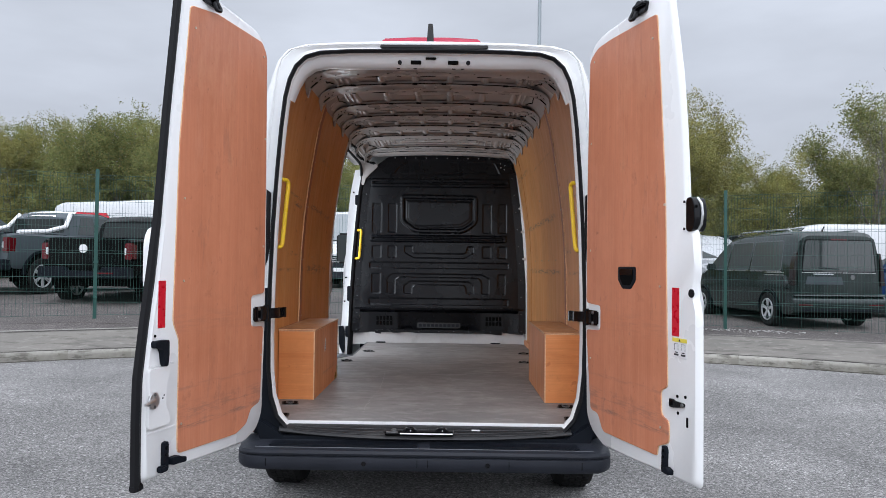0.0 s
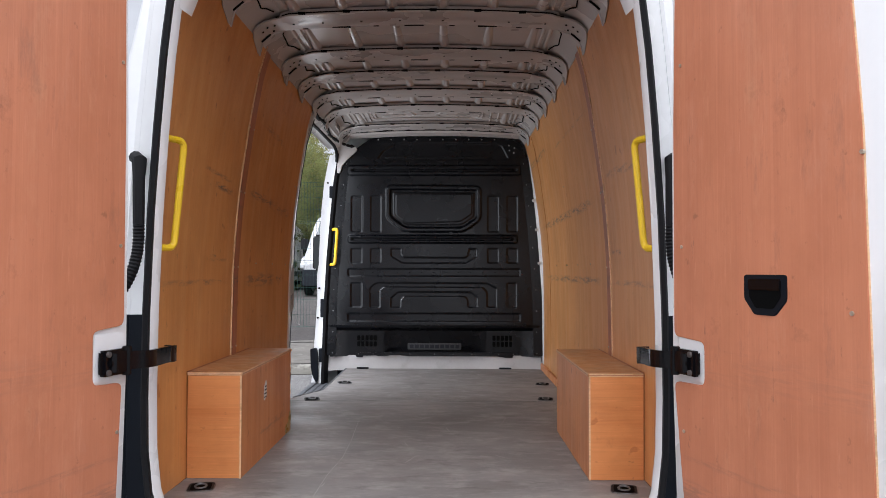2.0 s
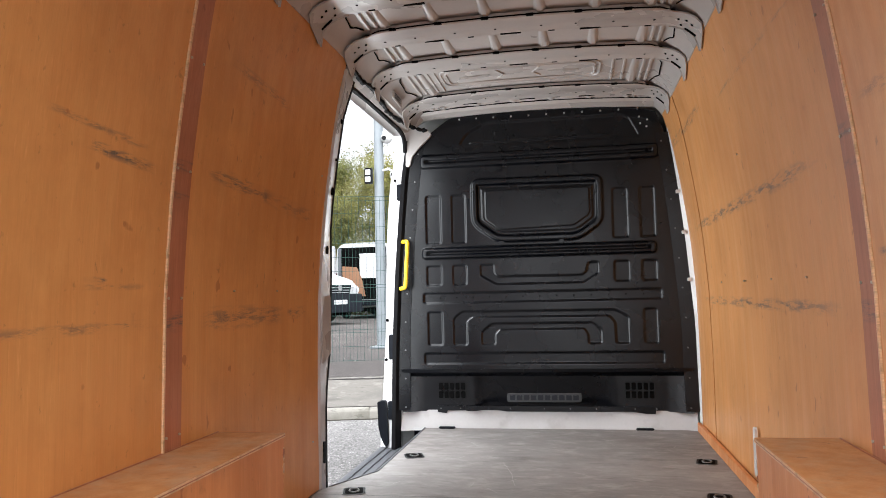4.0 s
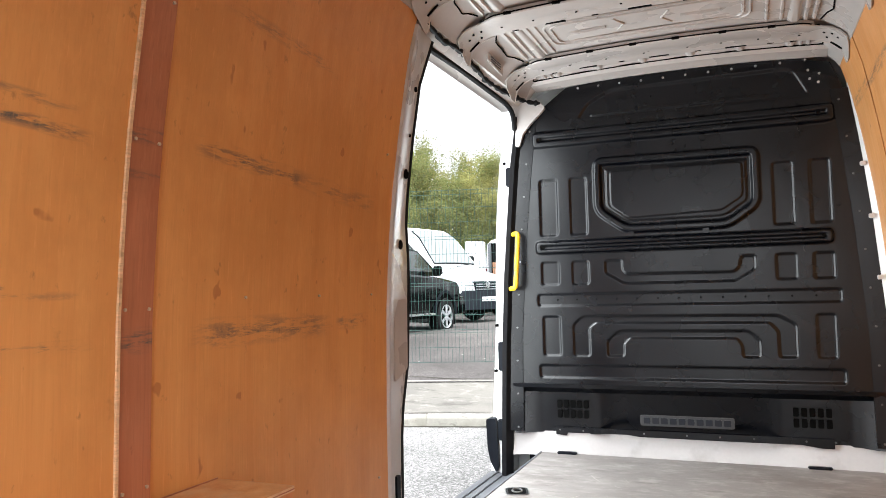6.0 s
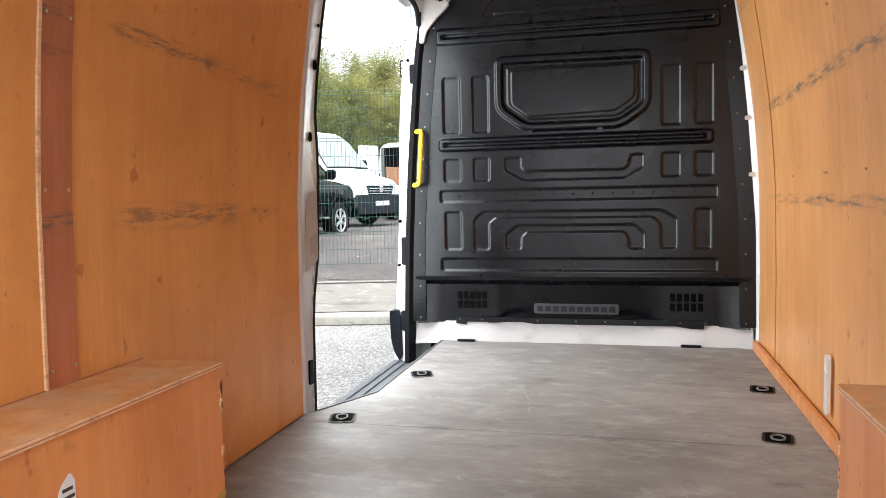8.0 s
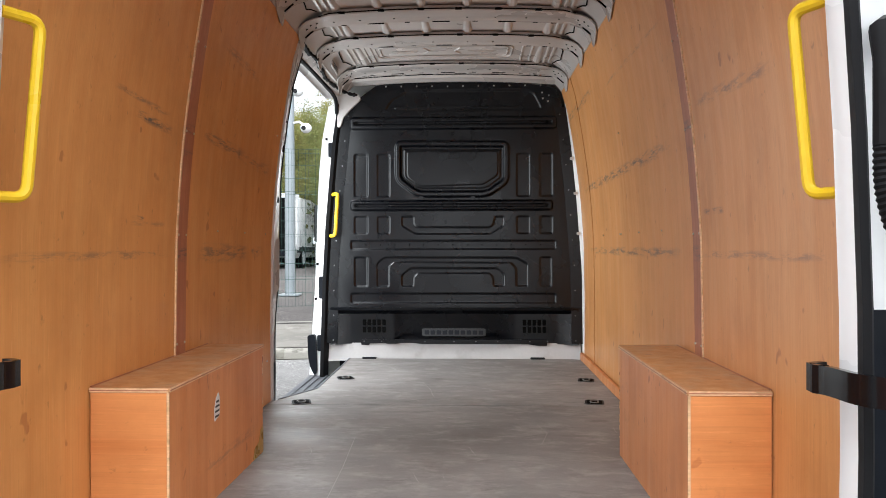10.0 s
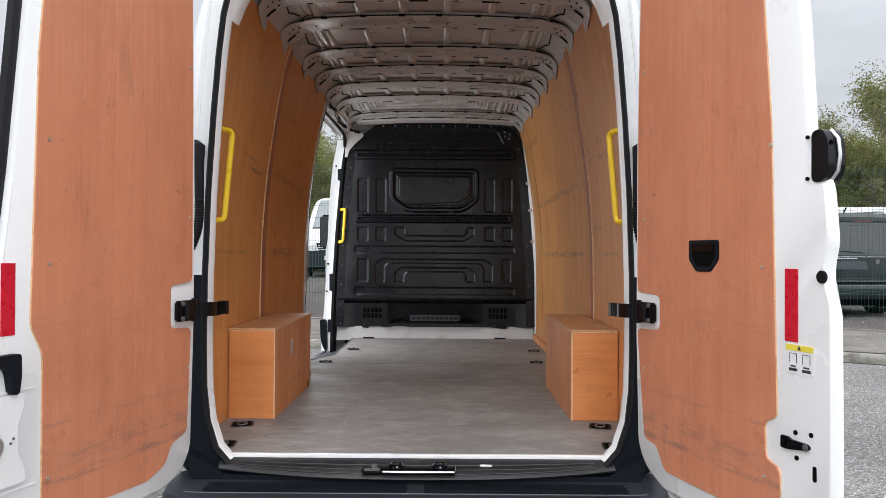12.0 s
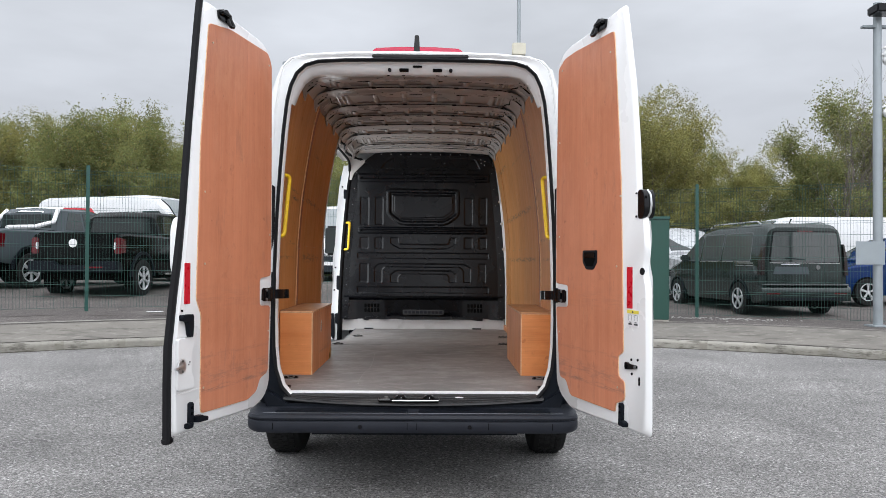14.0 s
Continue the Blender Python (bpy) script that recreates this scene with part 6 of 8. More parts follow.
def build_side_door():
    # pillar behind the sliding doorway
    zs = [0.50, 0.62, 0.75, 0.90, 1.0, 1.15, 1.3, 1.45, 1.55, 1.68, 1.8, 2.0, 2.2, 2.37]
    rings = []
    for z in zs:
        y1 = lerp_table(((0.5, 2.545), (0.95, 2.555), (1.10, 2.60), (1.18, 2.615), (1.50, 2.615), (1.70, 2.56), (2.0, 2.555), (2.2, 2.555), (2.4, 2.60)), z)
        x0, x1 = wall_x(z) - 0.002, wall_x(z) + 0.02
        rings.append([(-x0 - 0.008, 2.400, z), (-x0, 2.409, z), (-x0 - 0.004, 2.445, z), (-x1 + 0.008, 2.462, z), (-x1, y1 - 0.03, z), (-x1 - 0.006, y1, z), (-x1 - 0.11, y1 + 0.02, z), (-x1 - 0.11, 2.40, z)])
    pl = part("door_pillar", loft(rings), M_ROOF_IN, van, "grey painted steel pillar with punched holes, bounce light tinted in")
    rings = []
    for z in zs:
        y1 = lerp_table(((0.5, 2.545), (0.95, 2.555), (1.10, 2.60), (1.18, 2.615), (1.50, 2.615), (1.70, 2.56), (2.0, 2.555), (2.2, 2.555), (2.4, 2.60)), z)
        x1 = wall_x(z) + 0.028
        rings.append([(-x1 + 0.004, y1 - 0.004, z), (-x1 + 0.004, y1 + 0.016, z), (-x1 - 0.02, y1 + 0.020, z), (-x1 - 0.02, y1 - 0.004, z)])
    part("pillar_seal", loft(rings), M_RUBBER, van, "black rubber doorway seal")
    for z, rr in ((2.17, 0.010), (1.86, 0.018), (1.60, 0.018), (1.36, 0.007), (2.0, 0.006)):
        part("pillar_hole", disc((-wall_x(z) - 0.017, 2.515, z), "x", rr, 0.006, 14), M_HOLE, pl)
    part("pillar_pressing", prism(rounded([(2.475, 1.10), (2.585, 1.14), (2.59, 1.40), (2.475, 1.40)], 0.015), "x", -wall_x(1.2) - 0.024, -wall_x(1.2) - 0.010, 0.004), M_ROOF_IN, pl)
    part("pillar_socket", prism(rounded(rect(2.47, 2.50, 0.68, 0.77), 0.006), "x", -0.892, -0.880, 0.002), M_PLASTIC, pl)
    # rail above the doorway
    part("door_header", loft([[(-0.735, y, 2.412), (-0.770, y, 2.384), (-0.800, y, 2.372), (-0.87, y, 2.372), (-0.90, y, 2.46), (-0.74, y, 2.47)] for y in (2.41, 2.9, 3.4, 3.80)]), M_ROOF_IN, van, "painted steel rail over the doorway")
    part("header_seal", tube(bent([(-0.805, 2.545, 2.30), (-0.802, 2.585, 2.366), (-0.80, 3.0, 2.378), (-0.795, 3.62, 2.372), (-0.788, 3.73, 2.345), (-0.792, 3.765, 2.26)], 0.05, 5), 0.013, 8), M_RUBBER, van, "black rubber doorway seal")
    line = [(-0.778, 2.315, 2.405), (-0.752, 2.38, 2.412), (-0.732, 2.46, 2.412), (-0.738, 2.56, 2.404), (-0.748, 2.67, 2.402), (-0.735, 2.76, 2.406), (-0.732, 2.84, 2.406), (-0.748, 2.98, 2.400), (-0.752, 3.10, 2.399), (-0.768, 3.22, 2.398), (-0.765, 3.34, 2.398), (-0.758, 3.46, 2.400), (-0.742, 3.58, 2.402), (-0.728, 3.67, 2.402), (-0.690, 3.74, 2.398), (-0.655, 3.768, 2.396)]
    line = [(x, y, z - 0.010) for x, y, z in line]
    bead = [Vector(p) + (Vector(q) - Vector(p)) * f for p, q in zip(line, line[1:]) for f in (0, 0.25, 0.5, 0.75)] + [Vector(line[-1])]
    part("sealant_bead", tube(bead, [0.0105 + 0.0045 * math.sin(i * 2.3) + 0.002 * math.sin(i * 0.9) for i in range(len(bead))], 7), M_RUBBER, van, "rough black sealant bead")
    part("sealant_patch", prism([(2.30, 2.372), (2.40, 2.40), (2.36, 2.43), (2.30, 2.432)], "x", -0.783, -0.765, 0.003), M_RUBBER, van, "black sealant at the pillar top")
    part("corner_gusset", prism(rounded([(-0.83, 2.395), (-0.66, 2.400), (-0.625, 2.362), (-0.655, 2.330), (-0.700, 2.290), (-0.748, 2.235), (-0.768, 2.17), (-0.79, 2.17), (-0.79, 2.33), (-0.80, 2.365)], 0.012, 3), "y", 3.762, 3.785, 0.005), M_ROOF_IN, van, "painted steel corner web")
    hb = part("header_bracket", prism(rounded([(3.05, 2.415), (3.26, 2.40), (3.27, 2.452), (3.06, 2.462)], 0.012, 2), "x", -0.698, -0.690, 0.003), M_ROOF_IN, van, "folded steel bracket with a louvred face")
    for k in range(3):
        part("slot", box(-0.6895, -0.6875, 3.09, 3.22, 2.418 + 0.011 * k, 2.423 + 0.011 * k), M_STEP, hb)
    # front post of the doorway: seal, white outer pillar, dark trim
    post = ((0.40, 0.895), (0.75, 0.885), (1.10, 0.874), (1.50, 0.852), (1.83, 0.825), (2.10, 0.800), (2.33, 0.765))
    zz = [0.47, 0.6, 0.75, 0.9, 1.1, 1.3, 1.5, 1.7, 1.9, 2.1, 2.25, 2.33]
    part("post_seal", loft([[(-lerp_table(post, z) + 0.004, 3.765, z), (-lerp_table(post, z) - 0.018, 3.76, z), (-lerp_table(post, z) - 0.018, 3.80, z), (-lerp_table(post, z) + 0.03, 3.81, z)] for z in zz]), M_RUBBER, van, "black rubber doorway seal")
    bp = part("front_pillar", loft([[(-lerp_table(post, z) - 0.012, 3.80, z), (-lerp_table(post, z) - 0.10 - 0.012 * math.sin(z * 4), 3.86, z), (-lerp_table(post, z) - 0.125, 4.05, z), (-lerp_table(post, z) - 0.012, 4.05, z)] for z in [0.42] + zz]), M_WHITE, van, "white painted door pillar")
    for z, h in ((1.08, 0.075), (0.70, 0.055), (2.02, 0.05)):
        x = -lerp_table(post, z) - 0.028
        part("pillar_latch", box(x - 0.020, x + 0.012, 3.785, 3.81, z - h, z + h, 0.005), M_PLASTIC, bp, "black pillar latch")
    for z in (1.24, 1.0, 2.1):
        part("pillar_hole", disc((-lerp_table(post, z) - 0.075, 3.838, z), "y", 0.008, 0.02, 10), M_HOLE, bp)
    part("side_moulding", prism(rounded([(-1.005, 0.75), (-0.955, 0.755), (-0.945, 0.70), (-0.94, 0.50), (-0.955, 0.475), (-0.985, 0.53), (-1.0, 0.6)], 0.012), "y", 3.80, 4.9, 0.006), M_PLASTIC, van, "dark plastic side moulding")


build_side_door()


def wheel(at_matrix, parent, r=0.345, w=0.235, name="wheel", spokes=0):
    wh = thing(name, "", "")
    for k in ("label", "category"):
        if k in wh:
            del wh[k]
    wh.parent, wh.matrix_basis = parent, at_matrix
    prof = [(r * 0.60, -w * 0.42), (r * 0.86, -w * 0.50), (r * 0.96, -w * 0.44), (r, -w * 0.30), (r, w * 0.30), (r * 0.96, w * 0.44), (r * 0.86, w * 0.50), (r * 0.60, w * 0.42)]
    rings = [[(x, rr * math.cos(a), rr * math.sin(a)) for rr, x in prof] for a in (2 * math.pi * i / 40 for i in range(40))]
    bm = bmesh.new()
    rows = [[bm.verts.new(p) for p in ring] for ring in rings]
    for i in range(40):
        for j in range(len(prof) - 1):
            bm.faces.new((rows[i][j], rows[i][j + 1], rows[(i + 1) % 40][j + 1], rows[(i + 1) % 40][j]))
    part("tyre", bm, M_TYRE, wh)
    if w > 0.2 and not spokes:
        tr = bmesh.new()
        for i in range(48):
            a = 2 * math.pi * i / 48
            for j in range(4):
                own = box(-0.015, 0.015, -0.016, 0.016, -0.003, 0.008)
                bmesh.ops.transform(own, verts=own.verts, matrix=Matrix.Rotation(a + j * 0.05, 4, "X") @ Matrix.Translation(((j - 1.5) * w * 0.16, 0, r)))
                merge(tr, own)
        part("tread", tr, M_TYRE, wh)
    rim = disc((0, 0, 0), "x", r * 0.62, w * 0.55, 28)
    part("rim", rim, M_PLASTIC if spokes else M_STEEL, wh)
    if spokes:
        for sgn in (-1, 1):
            bm = bmesh.new()
            for i in range(spokes):
                for off in (-0.10, 0.10):
                    a = 2 * math.pi * i / spokes + off
                    own = prism([(-r * 0.045, r * 0.10), (r * 0.045, r * 0.10), (r * 0.035, r * 0.60), (-r * 0.035, r * 0.60)], "x", -0.012, 0.012, 0.004)
                    bmesh.ops.transform(own, verts=own.verts, matrix=Matrix.Translation((sgn * w * 0.44, 0, 0)) @ Matrix.Rotation(a, 4, "X"))
                    merge(bm, own)
            disc((sgn * w * 0.44, 0, 0), "x", r * 0.15, 0.03, 14, 0, bm)
            prof2 = [(r * 0.58, 0.0), (r * 0.64, 0.012), (r * 0.64, -0.02), (r * 0.58, -0.02)]
            rr = [[(sgn * (w * 0.45) + x, q * math.cos(a), q * math.sin(a)) for q, x in prof2] for a in (2 * math.pi * i / 32 for i in range(33))]
            loft(rr, True, False, bm)
            part("alloy_face", bm, M_ALLOY, wh, "silver spoked alloy")
    return wh


def build_van_outside():
    # outer sides with the sliding doorway left open, roof and cab
    def low_edge(y):
        """Lower edge of the side, with the rear wheel arch cut out."""
        base = 0.52 - 0.18 * smooth01((y - 1.9) / 0.6)
        return max(base, 0.345 + math.sqrt(max(0.0, 0.43 ** 2 - (y - 1.09) ** 2)))

    def side(sgn, y0, y1):
        rings = []
        for y in sorted({y0, 0.25, 0.45, y1} | {1.09 + 0.43 * math.cos(math.pi * i / 12) for i in range(13)} | ({2.0, 2.3} if y1 < 3 else {2.0, 2.3, 2.6})):
            k = smooth01((y - 0.10) / 0.6)
            zl = low_edge(y)
            zs = [zl + (1.0 - zl) * f for f in (0, 0.33, 0.66)] + [1.0, 1.3, 1.6, 1.9, 2.15, 2.30, 2.42]
            xs = [lerp_table(REAR_SKIN, z) * (1 - k) + lerp_table(SKIN, z) * k for z in zs]
            rings.append([(sgn * x, y, z) for x, z in zip(xs, zs)] + [(sgn * (x - 0.03), y, z) for x, z in reversed(list(zip(xs, zs)))])
        return loft(rings)
    part("body_side", side(1, 0.102, 5.1), M_WHITE, van, "white body side")
    part("body_side", side(-1, 0.102, 2.44), M_WHITE, van, "white body side")
    half = [(0.0, 2.575), (0.40, 2.57), (0.66, 2.545), (0.765, 2.50), (0.812, 2.44), (0.835, 2.40)]
    prof = half[::-1] + [(-x, z) for x, z in half[1:]]
    ring = [(x, z) for x, z in prof] + [(x * 0.995, z - 0.008) for x, z in reversed(prof)]
    part("roof", loft([[(x * kx, y, z - dz) for x, z in ring] for y, kx, dz in ((0.098, 0.945, 0.075), (0.30, 0.965, 0.050), (0.70, 0.99, 0.022), (2.0, 1.0, 0.01), (4.4, 1.0, 0))]), M_WHITE, van, "white roof skin")
    # cab nose: sections from the load space to the grille
    def sec(y, w, zt, wr, zb=0.34, belt=1.35):
        return [(0, y, zt), (wr, y, zt - 0.03), (wr + 0.04, y, zt - 0.10), (w, y, min(belt, zt - 0.12)), (w, y, 0.6), (w - 0.04, y, zb), (-w + 0.04, y, zb), (-w, y, 0.6), (-w, y, min(belt, zt - 0.12)), (-wr - 0.04, y, zt - 0.10), (-wr, y, zt - 0.03)]
    cab = loft([sec(4.06, 1.0, 2.57, 0.78), sec(4.5, 1.0, 2.52, 0.77), sec(4.95, 1.0, 2.34, 0.74), sec(5.75, 0.99, 1.50, 0.80, belt=1.25), sec(5.9, 0.98, 1.36, 0.82, belt=1.18), sec(6.35, 0.94, 1.18, 0.78, belt=1.0), sec(6.5, 0.85, 1.02, 0.66, belt=0.88)])
    part("cab", cab, M_WHITE, van, "white cab and bonnet")
    part("windscreen", loft([[(-0.70, 5.0, 2.295), (0.70, 5.0, 2.295), (0.70, 4.98, 2.27), (-0.70, 4.98, 2.27)], [(-0.80, 5.72, 1.545), (0.80, 5.72, 1.545), (0.80, 5.70, 1.52), (-0.80, 5.70, 1.52)]]), M_GLASS, van, "dark windscreen")
    mir = part("door_mirror", box(-1.24, -1.06, 5.12, 5.24, 1.38, 1.74, 0.03), M_GLOSS_BLACK, van, "black door mirror housing")
    part("mirror_glass", box(-1.225, -1.075, 5.112, 5.121, 1.40, 1.72, 0.004), M_GLASS, mir)
    part("mirror_arm", box(-1.09, -0.96, 5.15, 5.21, 1.40, 1.46, 0.01), M_GLOSS_BLACK, mir)
    mir = part("door_mirror", box(1.06, 1.24, 5.12, 5.24, 1.38, 1.74, 0.03), M_GLOSS_BLACK, van, "black door mirror housing")
    part("mirror_arm", box(0.96, 1.09, 5.15, 5.21, 1.40, 1.46, 0.01), M_GLOSS_BLACK, mir)
    part("underbody", box(-0.70, 0.70, 1.9, 6.2, 0.26, 0.42, 0.01), M_PLASTIC, van, "dark underbody")
    for y in (1.09, 5.0):
        for x in (-0.885, 0.885):
            wheel(pose(x, y, 0.345), van)
    part("rear_axle", tube([(-0.80, 1.09, 0.345), (0.80, 1.09, 0.345)], 0.045, 10), M_PLASTIC, van, "dark rear axle beam")
    part("rear_underbody", box(-0.62, 0.62, 0.22, 1.9, 0.30, 0.43, 0.02), M_PLASTIC, van, "dark underbody")


build_van_outside()


# ---- the compound: fence, masts, vehicles, trees ----
def on_ground(x, y, turn=0.0):
    return pose(x, y, ground_z(x, y), 0, 0, turn)


def fence_point(az):
    x = fence_r(0) * math.sin(az)
    for _ in range(4):
        x = fence_r(x) * math.sin(az)
    r = fence_r(x)
    return x, CENTRE_Y + r * math.cos(az)


def build_fence():
    fence = thing("mesh_fence", "green welded wire mesh fence on slim steel posts", "fence")
    azs = [-58.0, -47.4, -36.9, -26.4, -7.2, 1.6, 10.9, 21.5, 36.8, 47.2, 57.0]
    pts = [fence_point(radians(a)) for a in azs]
    post = mesh_of(box(-0.03, 0.03, -0.03, 0.03, -0.02, 2.52, 0.006), M_FENCE, "fence_post")
    clip = mesh_of(box(-0.036, 0.036, -0.045, -0.028, -0.018, 0.018, 0.003), M_FENCE, "post_clip")
    for (x, y), a in zip(pts, azs):
        o = part("fence_post", post, None, fence, at=on_ground(x, y, -a))
        for z in (0.35, 0.95, 1.55, 2.15):
            part("post_clip", clip, None, o, at=pose(0, 0, z))
    for (x0, y0), (x1, y1) in zip(pts, pts[1:]):
        ln = math.hypot(x1 - x0, y1 - y0)
        z0, z1 = ground_z(x0, y0), ground_z(x1, y1)
        n = int(ln / 0.05)
        verts, faces = [], []

        def wire(p, q, r):
            d = Vector(q) - Vector(p)
            s = Vector((0, 0, r)) if abs(d.z) < d.length * 0.5 else Vector((d.length and r, 0, 0))
            t = Vector((0, r, 0))
            b = len(verts)
            for c in (p, q):
                for off in (s, t, -s, -t):
                    verts.append(Vector(c) + off)
            for i in range(4):
                j = (i + 1) % 4
                faces.append((b + i, b + j, b + 4 + j, b + 4 + i))

        for i in range(1, n):
            u = ln * i / n
            wire((u, 0, 0.05), (u, 0, 2.43), 0.0021)
        for z in (0.06, 0.26, 0.46, 0.50, 0.70, 0.90, 1.10, 1.14, 1.34, 1.54, 1.74, 1.78, 1.98, 2.18, 2.36, 2.42):
            dy = -0.02 if z in (0.46, 0.50, 1.10, 1.14, 1.74, 1.78, 2.36, 2.42) else 0.0
            wire((0, dy, z), (ln, dy, z), 0.0027)
        me = bpy.data.meshes.new("wire_panel")
        me.from_pydata([tuple(v) for v in verts], [], faces)
        me.materials.append(M_WIRE)
        m = Matrix.Translation((x0, y0, z0)) @ Matrix.Rotation(math.atan2(y1 - y0, x1 - x0), 4, "Z") @ Matrix.Rotation(-math.atan2(z1 - z0, ln), 4, "Y")
        part("wire_panel", me, None, fence, at=m)["kind"] = "stuff"


build_fence()


def build_masts():
    def mast(x, y, h, r, label, name="camera_mast"):
        m = thing(name, label, "mast", on_ground(x, y))
        part("pole", tube([(0, 0, 0), (0, 0, h * 0.5), (0, 0, h)], [r, r * 0.96, r * 0.85], 14), M_GALV, m)
        part("base_plate", box(-r * 2, r * 2, -r * 2, r * 2, 0.0, 0.03, 0.006), M_GALV, m)
        return m

    def dome(m, x, z, y=0.0):
        d = part("camera_arm", tube([(0, 0, z + 0.05), (x * 0.6, y, z + 0.08), (x, y, z)], 0.022, 8), M_WHITE, m, "white bracket arm")
        bm = bmesh.new()
        bmesh.ops.create_uvsphere(bm, u_segments=14, v_segments=9, radius=0.10)
        bmesh.ops.scale(bm, vec=(1, 1, 0.9), verts=bm.verts)
        bmesh.ops.translate(bm, vec=(x, y, z - 0.03), verts=bm.verts)
        part("camera_housing", bm, M_WHITE, m, "white camera housing")
        part("camera_lens", disc((x - 0.02, y - 0.095, z - 0.04), "y", 0.04, 0.03, 12), M_GLOSS_BLACK, m)

    a = mast(-3.05, 11.69, 5.0, 0.088, "pale galvanised pole carrying white cameras and a small floodlight")
    dome(a, 0.14, 3.60)
    dome(a, 0.30, 2.95, -0.05)
    part("floodlight", box(-0.22, -0.09, -0.16, -0.06, 2.78, 3.05, 0.012), M_GLOSS_BLACK, a, "small black twin floodlight")
    part("floodlight_face", box(-0.20, -0.11, -0.166, -0.159, 2.93, 3.02, 0.004), M_LENS, a)
    part("floodlight_face", box(-0.20, -0.11, -0.166, -0.159, 2.81, 2.90, 0.004), M_LENS, a)
    b = mast(7.42, 8.06, 5.35, 0.075, "pale galvanised pole with a floodlight and white cameras on top")
    fl = part("floodlight", box(-0.20, 0.22, -0.34, -0.04, 5.10, 5.24, 0.02), M_GLOSS_BLACK, b, "black floodlight")
    part("floodlight_bracket", box(-0.26, 0.26, -0.05, 0.05, 4.93, 4.97, 0.006), M_GALV, b)
    for z in (4.42, 4.52, 3.55):
        dome(b, 0.16, z, -0.06)
    part("sign_board", box(-0.42, 0.06, -0.10, -0.09, 1.02, 1.40, 0.003), M_GALV, b, "pale grey notice panel")
    c = mast(2.40, 16.2, 9.5, 0.055, "thin grey lamp column with a small cream box", "lamp_column")
    part("control_box", box(-0.18, 0.18, -0.12, 0.12, 6.60, 6.93, 0.02), material("cream_plastic", (0.55, 0.52, 0.42), 0.5, bump=0), c, "cream control box")


build_masts()

cab = thing("utility_cabinet", "dark green steel cabinet beside the fence", "cabinet", on_ground(3.98, 9.05, -15))
part("body", box(-0.30, 0.28, -0.2, 0.2, 0.03, 1.78, 0.01), material("green_cabinet_paint", (0.007, 0.050, 0.036), 0.5, bump=0.05), cab)
part("lid", box(-0.32, 0.30, -0.22, 0.22, 1.78, 1.83, 0.01), M_FENCE, cab)
part("plinth", box(-0.30, 0.28, -0.2, 0.2, -0.05, 0.03), M_KERB, cab)


def slab(pts, xf, side, thick=0.012, off=0.004):
    """A thin panel that follows the leaning side of a vehicle. pts: (y, z)."""
    bm = bmesh.new()
    a = [bm.verts.new((side * (xf(z) + off), y, z)) for y, z in pts]
    b = [bm.verts.new((side * (xf(z) + off - thick), y, z)) for y, z in pts]
    bm.faces.new(a), bm.faces.new(b[::-1])
    for i in range(len(pts)):
        j = (i + 1) % len(pts)
        bm.faces.new((a[i], b[i], b[j], a[j]))
    return bm


def section(y, w, z0, z1, crown=0.03, tuck=0.05, shoulder=0.05):
    """Cross-section of a body: sill, flank, shoulder and crowned top."""
    half = [(0.0, z1 + crown), (w * 0.55, z1 + crown * 0.8), (w - shoulder, z1), (w - 0.008, z1 - shoulder * 0.9), (w, z1 - (z1 - z0) * 0.38), (w, z0 + (z1 - z0) * 0.30), (w - tuck * 0.5, z0 + 0.04), (w - tuck, z0)]
    return [(x, y, z) for x, z in half] + [(0.0, y, z0)] + [(-x, y, z) for x, z in reversed(half[1:])]


def arches(car, w, spots, r, mat, rim=0.0):
    for y in spots:
        for side in (-1, 1):
            ring = [(y + (r + 0.0) * math.cos(a), r * 0.92 + r * math.sin(a)) for a in (math.pi * i / 18 for i in range(19))]
            part("wheel_arch", prism(ring + [(y - r, 0.20), (y + r, 0.20)], "x", *sorted((side * (w - 0.16), side * (w + 0.004)))), M_HOLE, car)
            if rim:
                outer = [(y + (r + rim) * math.cos(a), r * 0.92 + (r + rim) * math.sin(a)) for a in (math.pi * i / 18 for i in range(19))]
                part("arch_flare", prism(outer + ring[::-1], "x", *sorted((side * (w - 0.03), side * (w + 0.028))), 0.004), mat, car, "dark arch flare")


